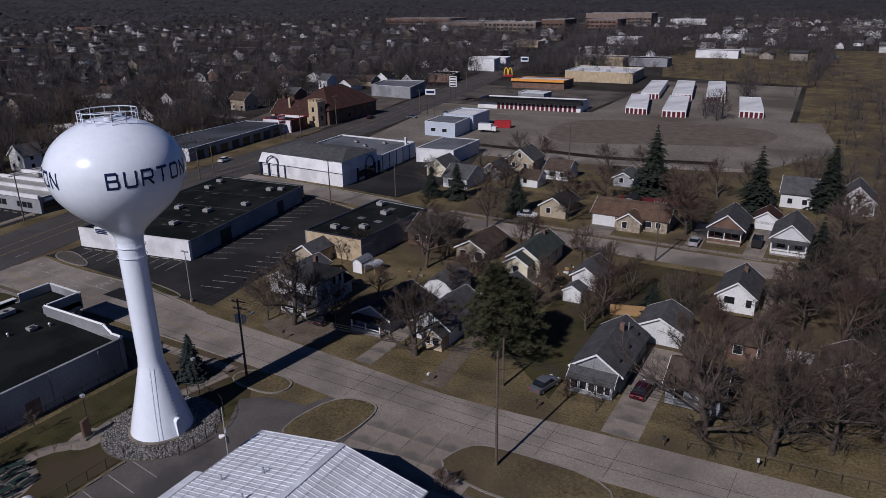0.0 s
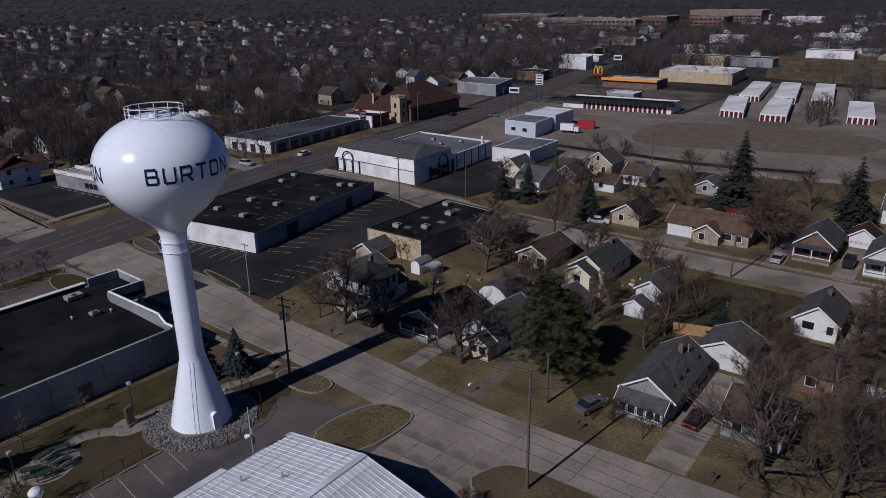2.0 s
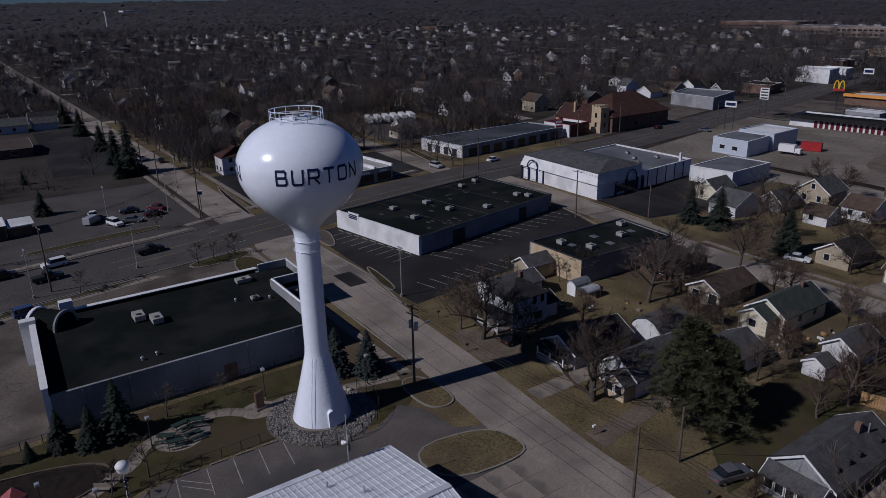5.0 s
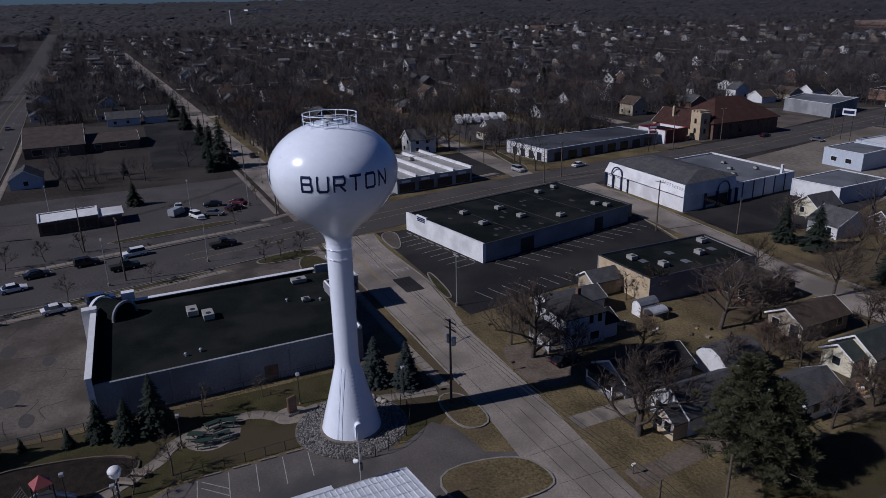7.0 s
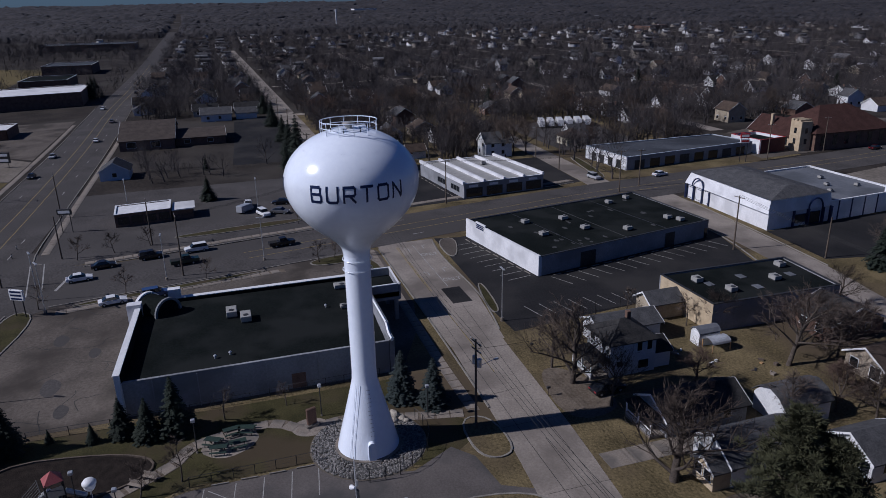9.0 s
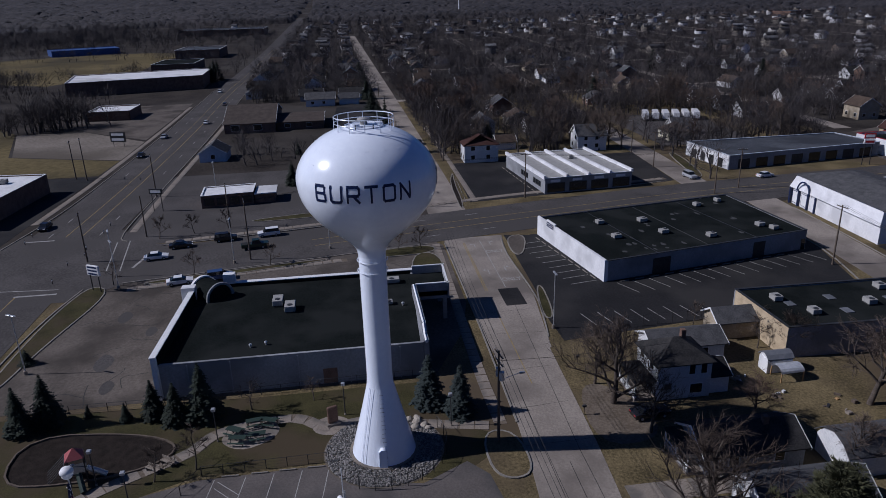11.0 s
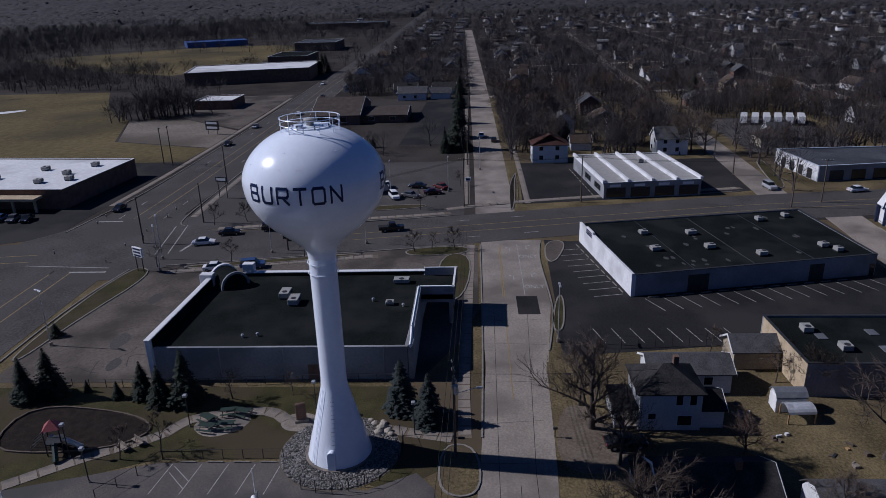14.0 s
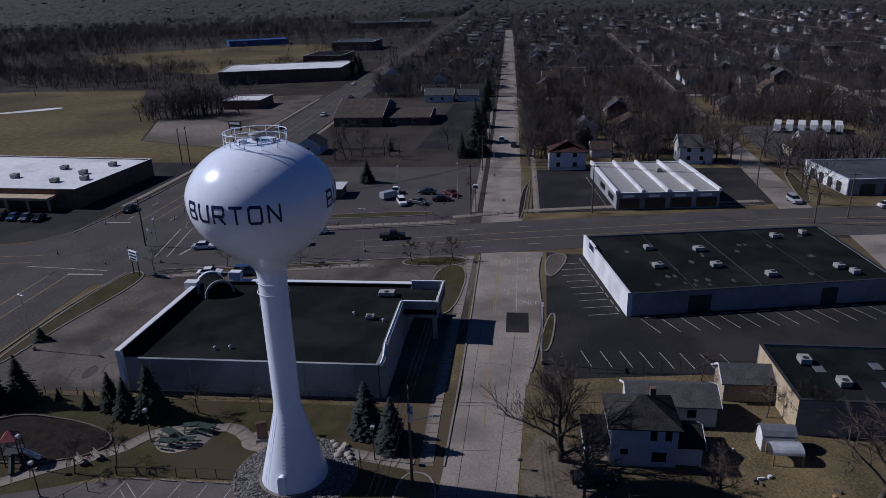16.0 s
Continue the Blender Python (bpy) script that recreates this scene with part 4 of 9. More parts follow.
# the strip building across the street
A = [(-103.9, 83.6), (-111.8, 125.4), (-137.4, 123.4), (-130.2, 79.2)]
# white only on the sunlit end; the grey holds the other walls' shade
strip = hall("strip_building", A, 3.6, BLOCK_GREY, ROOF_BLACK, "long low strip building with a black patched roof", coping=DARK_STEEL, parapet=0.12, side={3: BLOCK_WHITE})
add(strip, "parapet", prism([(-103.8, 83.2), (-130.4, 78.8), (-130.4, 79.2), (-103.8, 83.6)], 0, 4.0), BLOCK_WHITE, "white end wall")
ax = (Vector(A[1]) - Vector(A[0])).normalized()
for s, w, z1, mt in ((9.2, 3.6, 2.9, DARK_STEEL), (30.5, 2.6, 2.9, DARK_STEEL), (41.5, 0.9, 2.1, PANE)):
    p = Vector(A[0]) + ax * s
    opening(strip, "bay_door", tuple(p), tuple(p + ax * w), 0.05, z1, mt, 0.04, None)
for s, t_, sx in ((8, 10, 1.6), (9.5, 18.5, 1.4), (17.5, 9, 1.6), (17.8, 16.5, 1.7), (24.2, 4.0, 1.5), (34, 21, 1.2), (36.5, 5.5, 1.4), (37.5, 3.0, 1.2), (40, 22, 1.0)):
    p = Vector(A[0]) + ax * s + Vector((-ax.y, ax.x)) * t_
    unit(p.x, p.y, 3.6, sx, 1.3, 0.65, math.degrees(math.atan2(ax.y, ax.x)))
for s in (10.5, 21, 31.5):
    q0, q1 = Vector(A[0]) + ax * s + Vector((-ax.y, ax.x)) * 0.5, Vector(A[3]) + ax * s - Vector((-ax.y, ax.x)) * 0.5
    add(strip, "roof_seam", ribbon([Vector((*q0, 0)), Vector((*q1, 0))], -0.08, 0.08, 3.55, 3.63), SCUFF if s == 21 else DARK_STEEL)
for k in range(26):
    c_ = Vector(A[0]) + ax * random.uniform(1, 39) + Vector((-ax.y, ax.x)) * random.uniform(1.5, 24)
    add(strip, "roof_patch", prism(rounded([(c_.x - random.uniform(0.3, 1.4), c_.y - 0.2), (c_.x + 0.3, c_.y - random.uniform(0.2, 0.6)), (c_.x + random.uniform(0.3, 1.2), c_.y + 0.3), (c_.x - 0.2, c_.y + random.uniform(0.2, 0.7))]), 3.58, 3.606 + 0.001 * k), SCUFF)
add(strip, "sign_board", prism([(-122.6, 81.1 - 0.75), (-126.2, 80.45 - 0.7), (-126.2, 80.0 - 0.55), (-122.6, 80.6 - 0.55)], 3.0, 4.5), TRIM, "white wall sign with dark bars")
for k in range(3):
    add(strip, "sign_bar", prism([(-123.0, 79.85), (-125.8, 79.4), (-125.8, 79.34), (-123.0, 79.8)], 3.3 + 0.36 * k, 3.52 + 0.36 * k), NAVY)

# tan brick workshop
TAN = [(-74.3, 97.4), (-73.8, 120.4), (-87.0, 121.6), (-87.4, 97.2)]
shop = hall("brick_workshop", TAN, 4.3, BLOCK_GREY, ROOF_BLACK, "tan brick workshop with a black flat roof", coping=DARK_STEEL, parapet=0.2, side={3: BRICK_TAN})
for x, y in ((-83, 101), (-78, 103.5), (-79.5, 113), (-84, 118)):
    unit(x, y, 4.3, 1.5, 1.3, 0.7)
for x, y in ((-81.5, 102.2), (-82.5, 109), (-78, 108.5), (-80.5, 117)):
    add(shop, "skylight", boxed(x - 0.8, y - 0.6, 4.3, x + 0.8, y + 0.6, 4.42, 0.02), ROOF_GREY)

# white showroom
Bb = [(-111.0, 139.8), (-112.0, 157.0), (-139.6, 157.4), (-140.2, 141.0)]
show = hall("showroom", Bb, 3.6, BLOCK_WHITE, ROOF_GREY, "white panelled showroom with a grey mansard roof", coping=None, parapet=0.0)
bm = bmesh.new()
lo = [bm.verts.new((*p, 3.7)) for p in ((-110.6, 139.3), (-111.6, 157.2), (-140.0, 157.6), (-140.7, 140.5))]
mi = [bm.verts.new((*p, 6.6)) for p in ((-111.3, 140.2), (-112.1, 156.8), (-139.3, 157.2), (-139.7, 141.4))]
hi = [bm.verts.new((*p, 7.7)) for p in ((-114.8, 147.0), (-115.0, 150.0), (-134.5, 150.4), (-134.2, 148.4))]
for k in range(4):
    bm.faces.new((lo[k], lo[(k + 1) % 4], mi[(k + 1) % 4], mi[k]))
bmesh.ops.recalc_face_normals(bm, faces=bm.faces[:])
add(show, "upper_wall", bm, BLOCK_WHITE)
bm = bmesh.new()
m2 = [bm.verts.new(v) for v in ((-110.9, 139.8, 6.62), (-111.8, 157.1, 6.62), (-139.7, 157.5, 6.62), (-140.1, 141.0, 6.62))]
h2 = [bm.verts.new(v) for v in ((-114.8, 147.0, 8.3), (-115.0, 150.0, 8.3), (-134.5, 150.4, 8.3), (-134.2, 148.4, 8.3))]
for k in range(4):
    bm.faces.new((m2[k], m2[(k + 1) % 4], h2[(k + 1) % 4], h2[k]))
bm.faces.new(h2)
bmesh.ops.recalc_face_normals(bm, faces=bm.faces[:])
add(show, "mansard_roof", bm, SHINGLE_GREY, "grey hipped shingle roof")
for x in (-139.9, -136.9, -133.6, -131.0):
    add(show, "pilaster", prism([(x, 140.9), (x - 0.35, 140.9), (x - 0.35, 140.3), (x, 140.3)], 0, 3.6), NAVY)
for x0, x1 in ((-139.6, -137.2), (-136.5, -134.0), (-133.2, -131.4)):
    opening(show, "window", (x1, 140.62), (x0, 140.9), 0.5, 3.0, TRIM, 0.08, NAVY)
bm = bmesh.new()
for i in range(12):
    a, b = math.pi * i / 12, math.pi * (i + 1) / 12
    tube(bm, (-135.2 + 2.1 * math.cos(a), 140.1, 3.6 + 2.3 * math.sin(a)), (-135.2 + 2.1 * math.cos(b), 140.1, 3.6 + 2.3 * math.sin(b)), 0.18, 0.18, 6)
add(show, "arch_trim", bm, NAVY, "navy arch over the entrance")
bm = bmesh.new()
for i in range(12):
    a, b = math.pi * i / 12, math.pi * (i + 1) / 12
    tube(bm, (-111.2, 152.4 + 1.9 * math.cos(a), 3.6 + 2.3 * math.sin(a)), (-111.2, 152.4 + 1.9 * math.cos(b), 3.6 + 2.3 * math.sin(b)), 0.18, 0.18, 6)
add(show, "arch_trim", bm, NAVY)
for y in (146.5, 150.4, 154.4, 156.6):
    add(show, "pilaster", prism([(-110.9, y), (-110.9, y + 0.3), (-111.6, y + 0.3), (-111.6, y)], 0, 3.7), NAVY)
opening(show, "window", (-111.4, 150.9), (-111.5, 153.9), 0.2, 2.8, PANE, 0.08, NAVY)
opening(show, "window", (-111.2, 147.0), (-111.3, 149.9), 0.9, 2.6, PANE, 0.08, NAVY)
Bc = [(-111.9, 157.3), (-113.6, 179.4), (-141.4, 179.6), (-139.8, 157.7)]
rear = hall("sales_hall", Bc, 4.2, BLOCK_WHITE, ROOF_GREY, "flat grey-roofed rear hall with white walls", coping=TRIM, parapet=0.3, side={})
for y in (159.5, 163.5, 167.5, 171.5, 175.5):
    add(rear, "pilaster", prism([(-111.8 - (y - 157.3) * 0.077, y), (-111.8 - (y - 157.3) * 0.077, y + 0.3), (-112.6 - (y - 157.3) * 0.077, y + 0.3), (-112.6 - (y - 157.3) * 0.077, y)], 0, 4.4), NAVY)
add(rear, "chimney", boxed(-114.6, 175.2, 3.5, -114.0, 175.8, 6.6, 0.03), BLOCK_WHITE)
for x, y in ((-124, 168), (-130, 172), (-119, 164), (-121, 174), (-127, 162)):
    unit(x, y, 4.2, 1.1, 1.0, 0.5)

white_shed = hall("white_warehouse", [(-97.8, 175.3), (-98.4, 193), (-110.6, 192.4), (-109.6, 173.6)], 4.0, METAL_BLUE, ROOF_GREY, "white metal warehouse with a flat grey roof", parapet=0.1, side={3: BLOCK_WHITE})
opening(white_shed, "roller_door", (-104.6, 174.3), (-102.6, 174.65), 0.1, 2.3, TRIM, 0.05)

# saw-roofed shops across the main road
F = [(-159.4, 88.6), (-161.6, 111.6), (-190, 108.6), (-189, 85.6)]
saw = hall("shop_row", F, 3.7, BLOCK_GREY, CASING, "row of four small shops with white dividing parapets", coping=TRIM, parapet=0.15, side={0: BLOCK_GREY})
for k in range(5):
    a, b = Vector(F[0]).lerp(Vector(F[1]), k / 4), Vector(F[3]).lerp(Vector(F[2]), k / 4)
    n = (Vector(F[1]) - Vector(F[0])).normalized() * 0.28
    add(saw, "dividing_parapet", prism([tuple(a - n), tuple(a + n), tuple(b + n), tuple(b - n)], 3.6, 4.5), BLOCK_WHITE)
    if k < 4:
        c0, c1 = Vector(F[0]).lerp(Vector(F[1]), k / 4 + 0.03), Vector(F[0]).lerp(Vector(F[1]), k / 4 + 0.22)
        opening(saw, "shop_window", tuple(c0), tuple(c1), 0.4, 2.5, PANE, 0.05, DARK_STEEL)
        m0, m1 = Vector(F[0]).lerp(Vector(F[1]), k / 4 + 0.06), Vector(F[0]).lerp(Vector(F[1]), k / 4 + 0.17)
        opening(saw, "sign_panel", tuple(m0), tuple(m1), 2.8, 3.4, TRIM, 0.08, None)
for s in (0.1, 0.16, 0.22, 0.4, 0.46, 0.52):
    p0 = Vector(F[0]).lerp(Vector(F[3]), s)
    p1 = Vector(F[0]).lerp(Vector(F[3]), s + 0.045)
    opening(saw, "window", tuple(p1), tuple(p0), 1.2, 2.4, PANE, 0.05, DARK_STEEL)
unit(-180, 101.5, 3.7, 1.6, 1.3, 0.7)

G_ = [(-171.6, 143.0), (-177.5, 192.0), (-193, 189.0), (-192, 140.8)]
# sunlit south wall white, shaded walls coloured grey
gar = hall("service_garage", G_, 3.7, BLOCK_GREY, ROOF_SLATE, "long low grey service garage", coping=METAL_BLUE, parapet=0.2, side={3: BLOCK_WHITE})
for k in range(8):
    a = Vector(G_[0]).lerp(Vector(G_[1]), 0.06 + k * 0.115)
    b = Vector(G_[0]).lerp(Vector(G_[1]), 0.06 + k * 0.115 + 0.075)
    opening(gar, "bay_door", tuple(a), tuple(b), 0.05, 2.7, PANE if k % 3 else DARK_STEEL, 0.04, BLOCK_GREY)
for k in range(4):
    a = Vector(G_[0]).lerp(Vector(G_[3]), 0.12 + 0.2 * k)
    b = Vector(G_[0]).lerp(Vector(G_[3]), 0.12 + 0.2 * k + 0.11)
    opening(gar, "bay_door", tuple(b), tuple(a), 0.05, 2.6, DARK_STEEL, 0.04, TRIM)
redb = hall("red_fascia_shop", [(-175.5, 193.5), (-177, 204.5), (-189, 203), (-188, 192.5)], 3.6, BLOCK_WHITE, ROOF_BLACK, "small white shop with a dark red fascia", coping=RED, parapet=0.9, side={0: MAROON})

bank = hall("station_shop", [(-165.2, 6.2), (-166.6, 18.2), (-175, 18), (-173.8, 5.6)], 2.9, BRICK_BROWN, ROOF_WHITE, "low brown station shop under a flat white roof", coping=TRIM, parapet=0.15)
add(bank, "annex_roof", prism([(-166.8, 18.4), (-167.3, 23.6), (-174.4, 23.4), (-174.2, 18.4)], 2.3, 2.55), ROOF_WHITE)
add(bank, "annex", prism([(-167.4, 18.4), (-167.8, 23.1), (-173.8, 23), (-173.8, 18.4)], 0, 2.3), BRICK_BROWN)
for k in range(4):
    opening(bank, "window", (-165.3 - 0.34 * k, 6.9 + 2.9 * k), (-165.55 - 0.34 * k, 9.1 + 2.9 * k), 0.7, 2.3, PANE, 0.08, DARK_STEEL)

groc = hall("supermarket", [(-157.8, -39.8), (-190.2, -37), (-197, -112), (-161.6, -112)], 4.7, BRICK_BROWN, ROOF_WHITE, "big brown supermarket with a flat white roof", coping=TRIM, parapet=0.25)
for x, y in ((-165.5, -50), (-174, -47.5), (-168, -43.5), (-179, -56), (-170, -64), (-183, -44.5)):
    unit(x, y, 4.7, 2.0, 1.6, 0.9)
add(groc, "entrance_canopy", prism([(-154.4, -45), (-158.0, -45), (-158.9, -62), (-155.3, -62)], 3.0, 3.6), BRICK_TAN)
for y in (-45.6, -51, -56.5, -61.5):
    add(groc, "column", boxed(-155.7, y - 0.25, 0, -155.2, y + 0.25, 3.0), BRICK_TAN)

brown = hall("avenue_shop", [(-309, -48), (-309, -65), (-327, -65), (-327, -48)], 3.6, BRICK_BROWN, ROOF_WHITE, "small brick shop with a white flat roof")
long_w = hall("white_long_store", [(-412, -36), (-396, -103), (-438, -112), (-456, -38)], 7.0, BRICK_BROWN, ROOF_WHITE, "long dark-walled store with a white roof")
hall("blue_factory", [(-707, -222), (-732, -169), (-760, -182), (-735, -236)], 5, BLUE, BLUE, "distant long blue metal building", coping=None)
hall("far_store", [(-505, -58), (-505, -86), (-545, -86), (-545, -58)], 6, BRICK_BROWN, ROOF_BLACK, "distant dark flat-roofed store")
hall("far_store", [(-627, -60), (-627, -96), (-672, -96), (-672, -60)], 7, BRICK_BROWN, ROOF_SLATE, "distant dark flat-roofed store")
hall("far_store", [(-1000, -60), (-1000, -170), (-1060, -170), (-1060, -60)], 8, BRICK_BROWN, ROOF_SLATE, "distant dark flat-roofed store")
hall("school_block", [(-1023, 711), (-1047, 760), (-1075, 748), (-1051, 698)], 8, BRICK_BROWN, ROOF_SLATE, "distant long brown school building", coping=None)
standpipe = thing("standpipe", pose(-1770, 329, 0), "distant slim white standpipe", "water tower")
part("shaft", lathe([(0.05, 42), (2.2, 41.5), (2.2, 36), (1.4, 34), (1.4, 0)], 16), TRIM, standpipe)
hangar = thing("white_factory", pose(-3290, 712, 24, 0, 0, 12), "distant wide white factory on the skyline", "building")
part("wall", boxed(-20, -55, -12, 20, 55, 13), BLOCK_WHITE, hangar)
part("roof", boxed(-21, -56, 13, 21, 56, 14), ROOF_WHITE, hangar)
hall("grey_store", [(-183, 287), (-190.5, 313.5), (-213, 309), (-207, 289)], 5.0, BLOCK_GREY, ROOF_GREY, "grey flat-roofed store beside the main road")
hall("dark_restaurant", [(-196.4, 352), (-199, 366), (-214, 366), (-211, 351)], 4.2, BRICK_BROWN, ROOF_BLACK, "dark flat-roofed restaurant on the main road", coping=TRIM)
hall("white_store", [(-200.4, 415), (-204, 432), (-224, 432), (-220.6, 417)], 7.2, BLOCK_WHITE, ROOF_WHITE, "white two-storey block on the main road")
hall("white_store", [(-203, 438), (-206, 452), (-222, 452), (-220, 438)], 6.0, BLOCK_WHITE, ROOF_WHITE, "plain white flat-roofed store building")
hall("tan_store", [(-103, 384), (-105, 414), (-143, 414), (-141, 383)], 5.4, BRICK_TAN, ROOF_WHITE, "large tan store with a white roof and rooftop units")
for x, y in ((-134, 390), (-126, 394), (-118, 388), (-112, 400), (-130, 404), (-122, 409)):
    unit(x, y, 5.4, 2.0, 1.6, 1.0)
mc = hall("burger_restaurant", [(-128, 347), (-128, 361), (-156, 359), (-156, 345)], 4.0, BRICK_BROWN, ROOF_WHITE, "brown restaurant with a bright orange roof band", coping=ORANGE, parapet=0.4)
for a, b in (((-127.7, 346.7), (-156.3, 344.7)),):
    add(mc, "fascia", prism([a, b, (b[0], b[1] - 0.8), (a[0], a[1] - 0.8)], 3.6, 4.9), ORANGE, "orange roof band")
stp = hall("low_strip_mall", [(-96, 280.5), (-96.5, 293), (-142, 288), (-141, 275.5)], 3.4, BLOCK_WHITE, ROOF_BLACK, "low strip mall with maroon bays and a deep dark roof edge", coping=DARK_STEEL, parapet=0.6)
add(stp, "roof_edge", prism([(-95, 278.6), (-95, 280.6), (-142, 275.6), (-142, 273.6)], 3.1, 4.2), SHINGLE_DARK, "deep dark shingled roof edge")
for k in range(18):
    s = 0.2 + 0.043 * k
    a, b = Vector((-141, 275.4)).lerp(Vector((-96, 280.4)), s), Vector((-141, 275.4)).lerp(Vector((-96, 280.4)), s + 0.026)
    opening(stp, "bay_door", tuple(a), tuple(b), 0.05, 2.6, MAROON, 0.06, None)
hall("mall_box", [(-118, 295), (-118, 304), (-131, 304), (-131, 295)], 4.4, BLOCK_GREY, ROOF_WHITE, "small grey flat-roofed corner shop")
ms = hall("metal_workshop", [(-116.9, 211), (-118.4, 225), (-130, 225), (-129.1, 211)], 4.8, METAL_BLUE, ROOF_GREY, "pale grey metal workshop", coping=TRIM, parapet=0.1)
for k in range(2):
    opening(ms, "window", (-126.5 + 4.5 * k, 211), (-124.7 + 4.5 * k, 211), 1.6, 2.8, PANE, 0.05)
hall("tall_metal_workshop", [(-117.6, 226), (-118.4, 241), (-130.5, 241), (-130, 226)], 5.2, METAL_BLUE, ROOF_WHITE, "pale metal shed with a white roof", coping=METAL_BLUE, parapet=0.2)
for row in ([(-70.2, 286), (-79.0, 325), (-87.2, 325.4), (-79.1, 286.6)], [(-54.8, 285), (-62.0, 327.4), (-70.5, 327.6), (-63.8, 284)], [(-76.5, 332), (-84.2, 383), (-92.2, 382), (-84.6, 331)], [(-62.5, 335), (-71, 386), (-79.6, 385), (-71.1, 334)], [(-47.9, 333), (-56.7, 389), (-64.7, 388), (-55.9, 332)], [(-27.9, 295), (-33.8, 335), (-42.2, 334), (-36.7, 295)]):
    st = hall("storage_row", row, 2.7, BLOCK_WHITE, ROOF_WHITE, "white-roofed row of storage units with red doors", coping=TRIM, parapet=0.05)
    a, b = Vector(row[3]), Vector(row[0])
    for k in range(5):
        opening(st, "roller_door", tuple(a.lerp(b, k / 5 + 0.03)), tuple(a.lerp(b, k / 5 + 0.17)), 0.05, 2.2, MAROON, 0.05, None)
for k, (x0, y0, x1, y1, h) in enumerate(((-440, 880, -366, 910, 11), (-366, 900, -334, 945, 14), (-540, 930, -448, 985, 9), (-334, 985, -290, 1025, 11), (-378, 1110, -276, 1150, 16), (-730, 1075, -600, 1130, 9))):
    mm = hall("office_block" if k else "mall_block", [(x1, y0), (x1, y1), (x0, y1), (x0, y0)], h, FAR_BRICK if k % 2 == 0 else BRICK_BROWN, ROOF_GREY, "distant tan and brown flat-roofed block", coping=TRIM)
    n = int((x1 - x0) / 6)
    for i in range(n):
        for z in ((2, 7) if h > 9.5 else (2,)):
            opening(mm, "window", (x0 + 6 * i + 1, y0), (x0 + 6 * i + 5, y0), z, z + 2, PANE, 0.06, None)
for k, (x, y, w, d, h, mt, rf) in enumerate(((-150, 470, 34, 14, 6, BRICK_TAN, ROOF_GREY), (-120, 480, 26, 14, 5, BLOCK_GREY, ROOF_BLACK), (-250, 505, 22, 16, 5, BRICK_BROWN, ROOF_GREY), (-180, 560, 30, 16, 5, BLOCK_WHITE, ROOF_WHITE), (-268, 620, 26, 18, 5, BRICK_TAN, ROOF_GREY), (-195, 680, 30, 20, 6, BLOCK_WHITE, ROOF_WHITE), (-90, 560, 30, 14, 5, BLOCK_WHITE, ROOF_GREY), (-310, 1180, 60, 25, 7, BLOCK_WHITE, ROOF_WHITE), (-225, 1120, 50, 25, 7, BLOCK_WHITE, ROOF_WHITE), (-120, 760, 40, 16, 5, BLOCK_WHITE, ROOF_WHITE))):
    hall("roadside_store", [(x + w / 2, y), (x + w / 2, y + d), (x - w / 2, y + d), (x - w / 2, y)], h, mt, rf, "distant flat-roofed roadside store")


